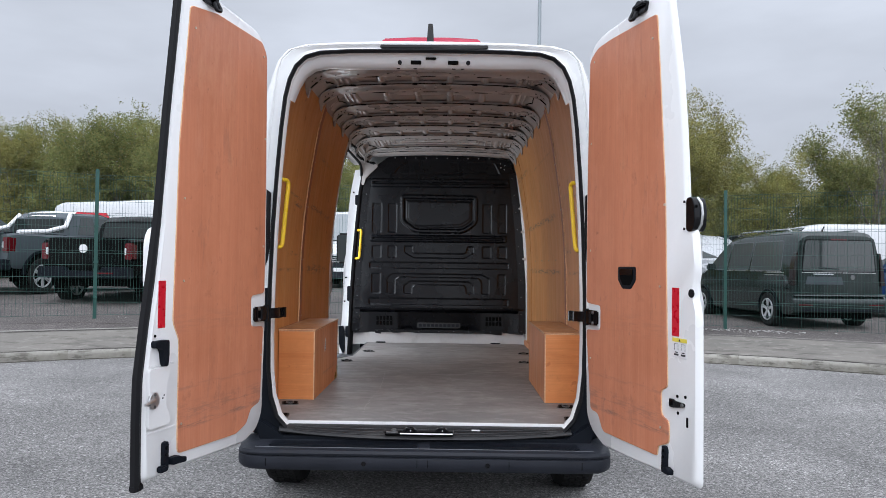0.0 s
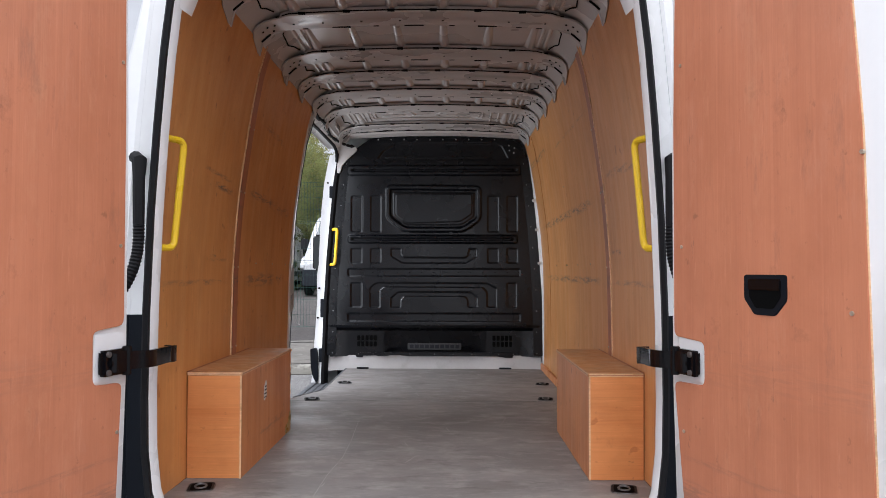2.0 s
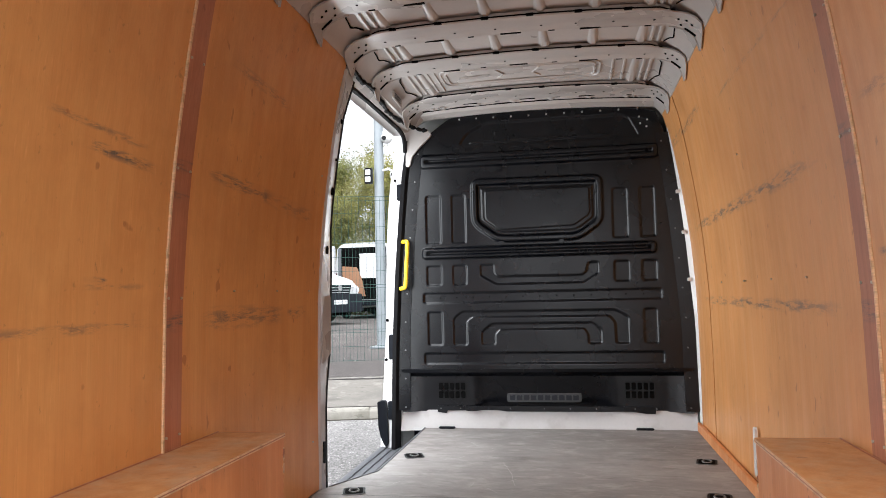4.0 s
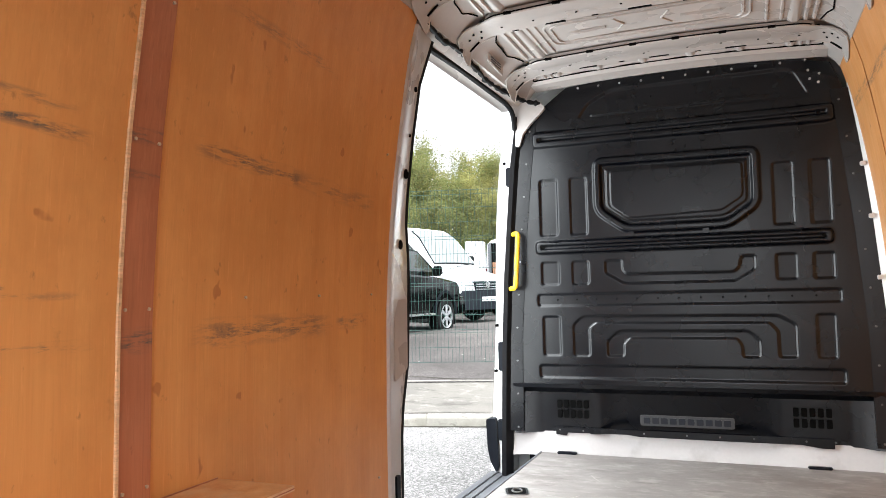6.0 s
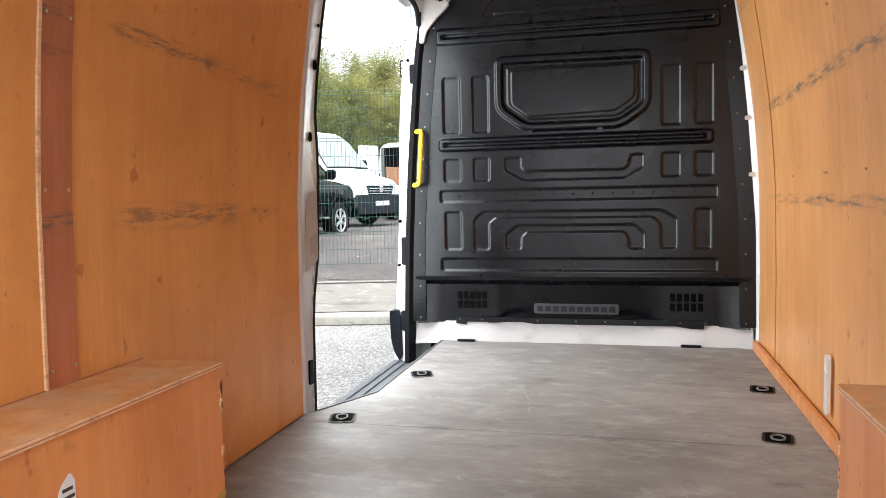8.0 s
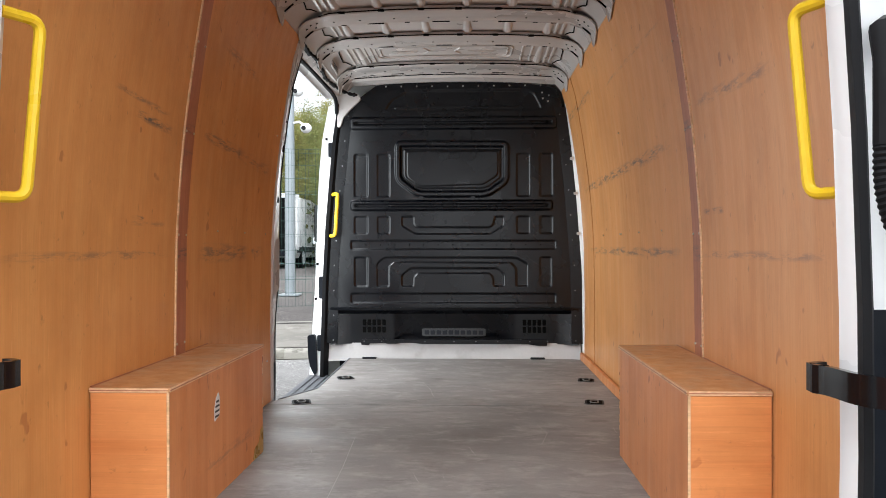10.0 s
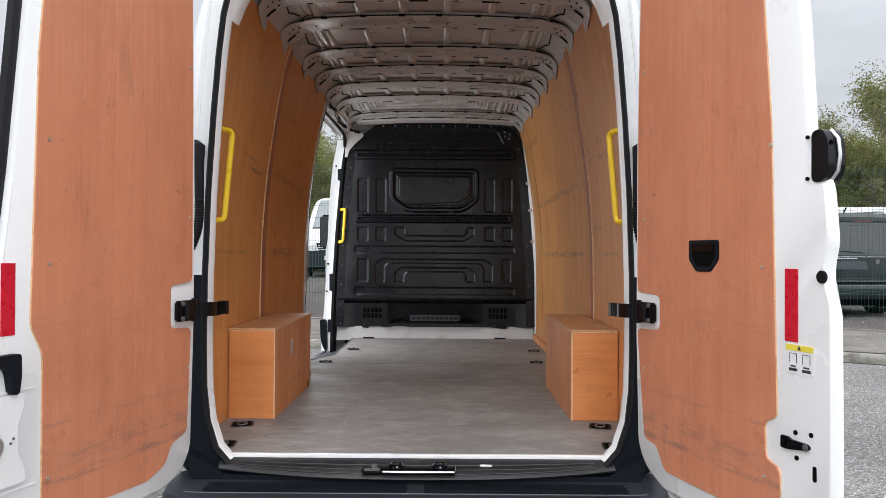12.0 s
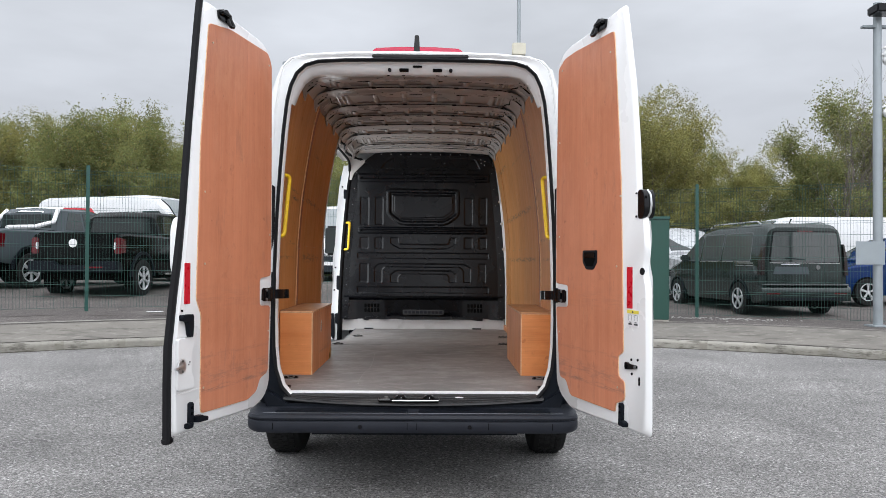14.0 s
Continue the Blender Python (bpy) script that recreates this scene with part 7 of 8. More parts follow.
def pickup(x, y, turn, paint_mat, label, wrapped=False):
    car = thing("pickup_truck", label, "pickup", on_ground(x, y, turn), "pickups in the compound")
    w = 0.93
    body = loft([section(0.10, w - 0.03, 0.62, 1.26, 0.0), section(0.30, w, 0.55, 1.29, 0.0), section(1.9, w, 0.48, 1.29, 0.0), section(3.6, w, 0.46, 1.24, 0.02), section(4.2, w, 0.48, 1.20, 0.05), section(4.95, w - 0.03, 0.50, 1.12, 0.05), section(5.25, w - 0.12, 0.52, 0.98, 0.04)])
    part("body", body, paint_mat, car)
    xf = lambda z: 0.88 + (0.72 - 0.88) * (z - 1.25) / 0.58
    def cabin(yy, zt, k=0.0):
        return [(0, yy, zt + 0.03), (xf(zt) - 0.10, yy, zt + 0.015), (xf(zt) - k, yy, zt - 0.04), (xf(1.24), yy, 1.24), (-xf(1.24), yy, 1.24), (-xf(zt) + k, yy, zt - 0.04), (-xf(zt) + 0.10, yy, zt + 0.015)]
    part("cabin", loft([cabin(1.84, 1.30), cabin(1.93, 1.70), cabin(2.08, 1.81), cabin(3.1, 1.84), cabin(3.45, 1.78), cabin(4.15, 1.28)]), paint_mat, car)
    for side in (-1, 1):
        part("side_window", slab([(2.12, 1.33), (2.72, 1.33), (2.72, 1.74), (2.34, 1.74)], xf, side), M_GLASS_SIDE, car)
        part("side_window", slab([(2.80, 1.33), (3.86, 1.33), (3.42, 1.70), (3.30, 1.74), (2.80, 1.74)], xf, side), M_GLASS_SIDE, car)
        part("door_handle", slab([(2.75, 1.08), (2.95, 1.08), (2.95, 1.12), (2.75, 1.12)], lambda z: w, side, 0.03, 0.02), M_PLASTIC, car)
        part("door_gap", slab([(2.76, 0.56), (2.772, 0.56), (2.772, 1.24), (2.76, 1.24)], lambda z: w, side, 0.01, 0.001), M_HOLE, car)
        part("side_step", box(*sorted((side * 0.84, side * 1.0)), 1.9, 3.7, 0.44, 0.48, 0.015), M_STEEL, car, "bright side step bar")
        mi = part("door_mirror", box(*sorted((side * 0.95, side * 1.16)), 3.62, 3.74, 1.24, 1.44, 0.03), paint_mat, car)
        part("tail_lamp", box(*sorted((side * 0.775, side * 0.925)), 0.072, 0.30, 0.88, 1.20, 0.02), M_TAIL, car, "red and clear tail lamp")
        part("reverse_lens", box(*sorted((side * 0.780, side * 0.825)), 0.064, 0.10, 0.97, 1.11, 0.008), M_LENS, car)
        part("head_lamp", box(*sorted((side * 0.58, side * 0.86)), 5.10, 5.24, 0.86, 1.02, 0.02), M_LENS, car)
    part("rear_window", prism([(-0.70, 1.36), (0.70, 1.36), (0.63, 1.68), (-0.63, 1.68)], "y", 1.84, 1.95, 0.01), M_GLASS, car)
    part("windscreen", loft([[(-0.62, 3.50, 1.765), (0.62, 3.50, 1.765), (0.62, 3.48, 1.74), (-0.62, 3.48, 1.74)], [(-0.76, 4.08, 1.345), (0.76, 4.08, 1.345), (0.76, 4.06, 1.32), (-0.76, 4.06, 1.32)]]), M_GLASS, car)
    tg = part("tailgate", prism(rounded([(-0.72, 0.72), (0.72, 0.72), (0.72, 1.24), (0.68, 1.28), (-0.68, 1.28), (-0.72, 1.24)], 0.03), "y", 0.06, 0.14, 0.012), paint_mat, car)
    part("tailgate_spoiler", box(-0.74, 0.74, 0.03, 0.20, 1.26, 1.30, 0.012), paint_mat, tg)
    part("tailgate_crease", box(-0.66, 0.66, 0.052, 0.062, 0.90, 0.93, 0.004), paint_mat, tg)
    part("round_badge", disc((-0.05, 0.056, 1.09), "y", 0.085, 0.012, 20), M_LABEL, tg, "plain round white disc")
    part("load_cover", box(-0.80, 0.80, 0.16, 1.86, 1.27, 1.31, 0.012), M_PLASTIC, car, "black load bed cover")
    bp = part("rear_bumper", prism([(-0.93, 0.52), (-0.90, 0.74), (-0.40, 0.74), (-0.34, 0.66), (0.34, 0.66), (0.40, 0.74), (0.90, 0.74), (0.93, 0.52)], "y", -0.05, 0.18, 0.015), M_PLASTIC, car, "dark grey rear bumper")
    part("bumper_reflector", box(0.25, 0.62, -0.056, -0.045, 0.60, 0.63, 0.003), M_TAIL, bp)
    part("front_bumper", prism(rounded([(-0.90, 0.42), (0.90, 0.42), (0.86, 0.80), (-0.86, 0.80)], 0.05), "y", 5.10, 5.34, 0.03), paint_mat, car)
    part("grille", box(-0.55, 0.55, 5.24, 5.30, 0.82, 1.0, 0.01), M_PLASTIC, car)
    arches(car, w, (0.98, 4.25), 0.46, M_PLASTIC, 0.06)
    for yy in (0.98, 4.25):
        for xx in (-0.84, 0.84):
            wheel(pose(xx, yy, 0.39), car, 0.39, 0.26, spokes=6)
    part("underbody", box(-0.75, 0.75, 0.15, 5.0, 0.36, 0.50), M_HOLE, car)
    if wrapped:
        part("roof_wrap", loft([[(x, yy, zz + 0.02 * math.sin(x * 9 + yy * 5)) for x, yy, zz in ((-0.72, 1.95, 1.66), (-0.30, 1.92, 1.74), (0.30, 1.93, 1.75), (0.72, 1.95, 1.66))], [(x, yy, zz) for x, yy, zz in ((-0.66, 2.3, 1.87), (-0.30, 2.3, 1.885), (0.30, 2.3, 1.89), (0.66, 2.3, 1.87))]], False, False), M_LABEL, car, "white protective film over the cab")
        for side in (-1, 1):
            part("film_strip", tube([(side * 0.86, 0.4, 1.31), (side * 0.84, 1.2, 1.36), (side * 0.80, 1.80, 1.50), (side * 0.70, 2.05, 1.80)], 0.05, 8), M_LABEL, car, "white wrapped film strip")
    return car


pickup(-6.98, 10.66, -4.8, M_CAR_BLACK, "black double-cab pickup with a dark load cover, parked")
pickup(-9.85, 11.6, -14, M_CAR_SILVER, "dark grey pickup partly wrapped in white film", wrapped=True)
pickup(-12.3, 10.9, -14, M_CAR_SILVER, "dark grey pickup partly wrapped in white film")


def small_van(x, y, turn):
    """A compact glazed van seen from behind."""
    car = thing("compact_van", "dark green-grey compact van with roof rails and tinted windows", "van", on_ground(x, y, turn))
    w = 0.925
    xf = lambda z: 0.915 + (0.735 - 0.915) * max(0.0, z - 1.0) / 0.78
    def sec(yy, zt, zb=0.26, k=0.0, top=None):
        half = [(0.0, zt + 0.02), (xf(zt) - 0.16 - k, zt + 0.010), (xf(zt) - 0.04 - k, zt - 0.03), (xf(zt - 0.10) - k, zt - 0.10), (xf(1.02) - k, min(1.02, zt - 0.12)), (w - k, min(0.80, zt - 0.2)), (w - k, 0.46), (w - 0.05 - k, zb)]
        return [(a, yy, b) for a, b in half] + [(0, yy, zb)] + [(-a, yy, b) for a, b in reversed(half[1:])]
    part("body", loft([sec(0.06, 1.70, 0.36, 0.02), sec(0.14, 1.775), sec(0.6, 1.80), sec(2.2, 1.80), sec(2.75, 1.76), sec(3.12, 1.55), sec(3.62, 1.18), sec(3.75, 1.10), sec(4.35, 0.95, 0.26, 0.04), sec(4.48, 0.80, 0.28, 0.14)]), M_CAR_GREY, car)
    for side in (-1, 1):
        for pane in ([(0.46, 1.08), (1.62, 1.08), (1.62, 1.62), (0.56, 1.62)], [(1.72, 1.08), (2.60, 1.08), (2.60, 1.62), (1.72, 1.62)], [(2.70, 1.08), (3.52, 1.08), (3.18, 1.38), (2.86, 1.60), (2.70, 1.62)]):
            cx, cz = sum(p[0] for p in pane) / len(pane), sum(p[1] for p in pane) / len(pane)
            sw = part("side_window", slab(rounded(pane, 0.05), xf, side, 0.012, 0.010), M_GLASS_CLEAR, car)
            part("window_gasket", slab(rounded([(cx + (p - cx) * 1.035, cz + (q - cz) * 1.075) for p, q in pane], 0.06), xf, side, 0.012, 0.004), M_STEP, sw)
        part("window_trim", slab([(0.44, 1.045), (2.66, 1.045), (2.66, 1.058), (0.44, 1.058)], xf, side, 0.012, 0.013), M_STEEL, car, "bright trim under the side windows")
        for yy in (1.66, 2.65, 3.48):
            part("door_gap", slab([(yy, 0.42), (yy + 0.008, 0.42), (yy + 0.008, 1.06), (yy, 1.06)], lambda z: xf(z) if z > 1.0 else w, side, 0.01, 0.0015), M_HOLE, car)
        for zz in (0.975, 1.020):
            part("slide_rail", slab([(0.32, zz), (1.05, zz), (1.05, zz + 0.016), (0.32, zz + 0.016)], xf, side, 0.02, 0.010), M_STEEL, car, "bright sliding door rail")
        for yy in (1.74, 2.55):
            part("door_handle", slab(rounded([(yy, 0.88), (yy + 0.20, 0.88), (yy + 0.20, 0.915), (yy, 0.915)], 0.012), lambda z: w, side, 0.03, 0.022), M_CAR_GREY, car)
        part("door_mirror", box(*sorted((side * 0.92, side * 1.12)), 3.14, 3.26, 1.05, 1.20, 0.03), M_CAR_GREY, car)
        part("roof_rail", tube(bent([(side * 0.70, 0.40, 1.79), (side * 0.70, 0.52, 1.845), (side * 0.70, 2.35, 1.845), (side * 0.70, 2.55, 1.78)], 0.05), 0.016, 8), M_STEEL, car, "grey roof rail")
        part("tail_lamp", prism(rounded([(side * 0.842, 0.80), (side * 0.927, 0.80), (side * 0.903, 1.10), (side * 0.836, 1.40), (side * 0.806, 1.40), (side * 0.836, 1.12)], 0.012), "y", 0.014, 0.15, 0.006), M_TAIL_DARK, car, "tall dark red tail lamp")
        part("head_lamp", box(*sorted((side * 0.60, side * 0.86)), 4.22, 4.42, 0.72, 0.86, 0.03), M_LENS, car)
        part("bumper_reflector", box(*sorted((side * 0.56, side * 0.84)), -0.068, -0.045, 0.44, 0.465, 0.004), M_TAIL, car)
    hatch = part("tailgate", prism(rounded([(-0.77, 0.52), (0.77, 0.52), (0.80, 1.0), (0.72, 1.68), (-0.72, 1.68), (-0.80, 1.0)], 0.06), "y", 0.02, 0.12, 0.015), M_CAR_GREY, car)
    part("window_gasket", prism(rounded([(-0.757, 1.03), (0.757, 1.03), (0.683, 1.648), (-0.683, 1.648)], 0.07), "y", 0.012, 0.06, 0.006), M_GLOSS_BLACK, hatch)
    part("rear_window", prism(rounded([(-0.735, 1.05), (0.735, 1.05), (0.665, 1.63), (-0.665, 1.63)], 0.06), "y", 0.006, 0.06, 0.008), M_GLASS_SIDE, hatch)
    part("window_trim", box(-0.735, 0.735, 0.000, 0.010, 1.030, 1.042, 0.002), M_STEEL, hatch, "bright trim under the rear window")
    part("tailgate_lip", prism(rounded([(0.10, 0.645), (-0.02, 0.640), (-0.050, 0.615), (-0.02, 0.600), (0.10, 0.60)], 0.008, 2), "x", -0.90, 0.90, 0.006), M_CAR_GREY, car, "glossy upper face of the rear bumper")
    part("number_panel", prism(rounded([(-0.66, 0.82), (0.10, 0.82), (0.06, 0.965), (-0.62, 0.965)], 0.015), "y", 0.012, 0.03, 0.004), M_CAR_SILVER, hatch, "plain grey number panel")
    part("badge_bars", box(-0.50, -0.10, 0.012, 0.021, 1.0, 1.018, 0.002), M_LENS, hatch, "row of small bright bars")
    part("round_badge", disc((0.28, 0.014, 0.955), "y", 0.044, 0.014, 18), M_RING, hatch, "plain round bright badge")
    part("brake_strip", box(-0.16, 0.16, 0.008, 0.03, 1.63, 1.655, 0.003), M_TAIL, hatch)
    part("tailgate_crease", box(-0.70, 0.70, 0.012, 0.022, 0.70, 0.716, 0.003), M_CAR_GREY, hatch)
    part("wiper", tube([(0.0, 0.0, 1.10), (-0.42, 0.0, 1.13)], 0.010, 6), M_PLASTIC, hatch)
    part("rear_bumper", prism(rounded([(0.22, 0.62), (0.04, 0.61), (-0.045, 0.56), (-0.065, 0.50), (-0.05, 0.31), (0.22, 0.30)], 0.03), "x", -0.935, 0.935, 0.035), M_CAR_GREY, car)
    part("bumper_insert", box(-0.80, 0.80, -0.055, -0.04, 0.33, 0.42, 0.008), M_PLASTIC, car)
    part("windscreen", loft([[(-0.60, 2.86, 1.735), (0.60, 2.86, 1.735), (0.60, 2.84, 1.71), (-0.60, 2.84, 1.71)], [(-0.72, 3.56, 1.235), (0.72, 3.56, 1.235), (0.72, 3.54, 1.21), (-0.72, 3.54, 1.21)]]), M_GLASS, car)
    part("aerial", tube([(0, 0.55, 1.82), (0, 0.48, 1.90)], 0.014, 6), M_GLOSS_BLACK, car)
    arches(car, w, (0.86, 3.82), 0.36, M_PLASTIC, 0.02)
    for yy in (0.86, 3.82):
        for xx in (-0.848, 0.848):
            wheel(pose(xx, yy, 0.325), car, 0.325, 0.215, spokes=5)
    part("underbody", box(-0.72, 0.72, 0.1, 4.2, 0.20, 0.32), M_HOLE, car)
    car.scale = (1.0, 1.0, 1.035)


small_van(7.44, 10.5, 5.8)


def large_van(x, y, turn, label, mat=None, rear_open=False, stripe=False):
    mat = mat or M_VAN_WHITE
    car = thing("large_van", label, "van", on_ground(x, y, turn), "vans in the compound")
    w = 1.0
    xf = lambda z: 0.99 + (0.84 - 0.99) * max(0.0, z - 1.2) / 1.15
    def sec(yy, zt, zb=0.34, k=0.0):
        half = [(0.0, zt + 0.03), (xf(zt) - 0.20 - k, zt + 0.012), (xf(zt) - 0.06 - k, zt - 0.03), (xf(zt - 0.12) - k, zt - 0.12), (xf(1.2) - k, min(1.2, zt - 0.14)), (w - k, min(0.9, zt - 0.2)), (w - k, 0.5), (w - 0.05 - k, zb)]
        return [(a, yy, b) for a, b in half] + [(0, yy, zb)] + [(-a, yy, b) for a, b in reversed(half[1:])]
    secs = [sec(0.05, 2.38, 0.4, 0.02), sec(0.25, 2.44), sec(3.6, 2.44), sec(4.1, 2.36), sec(4.45, 2.10), sec(5.0, 1.42), sec(5.15, 1.30), sec(5.75, 1.12, 0.30, 0.06), sec(5.95, 0.92, 0.32, 0.16)]
    body = loft(secs, True, True)
    part("body", body, mat, car)
    for side in (-1, 1):
        part("side_window", slab([(3.75, 1.28), (4.86, 1.28), (4.46, 1.82), (4.28, 1.98), (3.75, 1.98)], xf, side), M_GLASS, car)
        part("door_mirror", box(*sorted((side * 0.99, side * 1.22)), 4.55, 4.68, 1.35, 1.68, 0.03), M_GLOSS_BLACK, car)
        part("side_moulding", slab([(0.3, 0.52), (4.2, 0.52), (4.2, 0.70), (0.3, 0.70)], lambda z: w, side, 0.03, 0.012), M_PLASTIC, car)
        part("head_lamp", prism(rounded([(5.36, 0.90), (5.86, 0.78), (5.88, 0.90), (5.66, 1.08), (5.34, 1.16)], 0.03), "x", *sorted((side * 0.80, side * 0.985)), 0.01), M_LENS, car)
        if stripe:
            part("red_stripe", slab([(0.12, 1.84), (1.9, 1.80), (2.2, 1.86), (2.0, 2.09), (0.12, 2.17)], xf, side, 0.01, 0.006), M_RED, car, "red livery stripe")
    def screen(grow, lift):
        line = ((4.19 - grow, 2.30 + grow * 0.6, 0.665), (4.45, 2.112, 0.685), (4.72, 1.778, 0.725), (4.99 + grow, 1.44 - grow * 1.2, 0.762))
        return loft([[(f * (hw + grow), yy + lift, zz + lift + 0.018 * (1 - f * f)) for f in (-1, -0.5, 0, 0.5, 1)] + [(f * (hw + grow), yy - 0.02, zz - 0.03) for f in (1, -1)] for yy, zz, hw in line])
    ws = part("windscreen", screen(0.0, 0.022), M_GLASS_SKY, car)
    part("screen_gasket", screen(0.012, 0.016), M_RUBBER, ws)
    part("wiper", tube([(-0.5, 5.03, 1.425), (0.10, 5.0, 1.475)], 0.010, 6), M_RUBBER, ws)
    part("bonnet_gap", tube([(-0.80, 5.10, 1.335), (0.0, 5.10, 1.372), (0.80, 5.10, 1.335)], 0.008, 6), M_RUBBER, car)
    part("front_bumper", prism(rounded([(-0.92, 0.30), (0.92, 0.30), (0.90, 0.76), (-0.90, 0.76)], 0.06), "y", 5.50, 6.02, 0.05), M_BUMPER, car, "dark grey front bumper")
    gr = part("grille", prism(rounded([(-0.42, 0.74), (0.42, 0.74), (0.50, 0.98), (-0.50, 0.98)], 0.03), "y", 5.74, 5.985, 0.01), M_PLASTIC, car)
    for z in (0.79, 0.85, 0.91):
        part("grille_bar", box(-0.44, 0.44, 5.98, 5.995, z - 0.010, z + 0.010, 0.003), M_STEEL, gr)
    part("round_badge", disc((0, 5.99, 0.90), "y", 0.08, 0.03, 18), M_STEEL, gr)
    part("plate_bar", box(-0.26, 0.26, 6.015, 6.03, 0.50, 0.61, 0.003), M_LABEL, car, "plain pale plate")
    arches(car, w, (1.15, 4.85), 0.38, M_PLASTIC)
    for yy in (1.15, 4.85):
        for xx in (-0.918, 0.918):
            wheel(pose(xx, yy, 0.34), car, 0.34, 0.225, spokes=6)
    part("underbody", box(-0.8, 0.8, 0.2, 5.6, 0.22, 0.40), M_HOLE, car)
    if rear_open:
        # black sheet on the closed rear, painting the shade of an open interior
        part("load_space", box(-0.80, 0.80, 0.035, 0.055, 0.62, 2.30, 0.02), M_HOLE, car, "dark sheet painted as the shaded open load space")
        part("inner_side", box(-0.80, -0.70, 0.0, 0.06, 0.62, 2.28, 0.01), M_STEP, car)
        part("leaning_board", prism([(-0.66, 0.72), (0.10, 0.72), (-0.02, 1.30), (-0.18, 1.66), (-0.66, 1.70)], "y", 0.0, 0.03, 0.004), M_BOARD, car, "brown plywood board leaning inside")
        part("white_panel", box(-0.10, 0.50, 0.01, 0.03, 1.30, 2.10, 0.01), M_LABEL, car, "pale inner panel")
        part("rear_bumper", box(-0.92, 0.92, -0.10, 0.06, 0.42, 0.60, 0.02), M_PLASTIC, car)
        for side in (-1, 1):
            dr = part("rear_door", prism(rounded(rect(0.0, 0.82, 0.60, 2.36), 0.08), "y", -0.03, 0.03, 0.01), mat, car, "white rear door swung open", at=Matrix.Translation((side * 0.90, 0.0, 0)) @ Matrix.Rotation(radians(-62 if side > 0 else -118), 4, "Z"))
            part("door_panel", prism(rounded(rect(0.10, 0.72, 0.75, 2.2), 0.06), "y", -0.036 if side > 0 else 0.028, -0.028 if side > 0 else 0.036, 0.002), M_LABEL, dr)
            part("tail_lamp", box(*sorted((side * 0.86, side * 0.97)), -0.01, 0.10, 0.85, 1.5, 0.02), M_TAIL, car)
    return car


long_van = large_van(-12.25, 20.70, -112, "long white van with a red stripe and dark grey front bumper", stripe=True)
long_van.scale = (1.0, 1.15, 1.055)
large_van(-6.55, 22.6, 0, "white panel van, rear doors open, brown board inside", rear_open=True)
large_van(-3.15, 24.6, 180, "white panel van with a dark bumper, parked facing the road")
large_van(15.2, 20.0, 88, "white panel van standing behind parked cars")
low = large_van(8.3, 16.6, 12, "dark grey panel van standing behind the compact van", M_CAR_BLACK)
low.scale = (0.92, 0.85, 0.80)


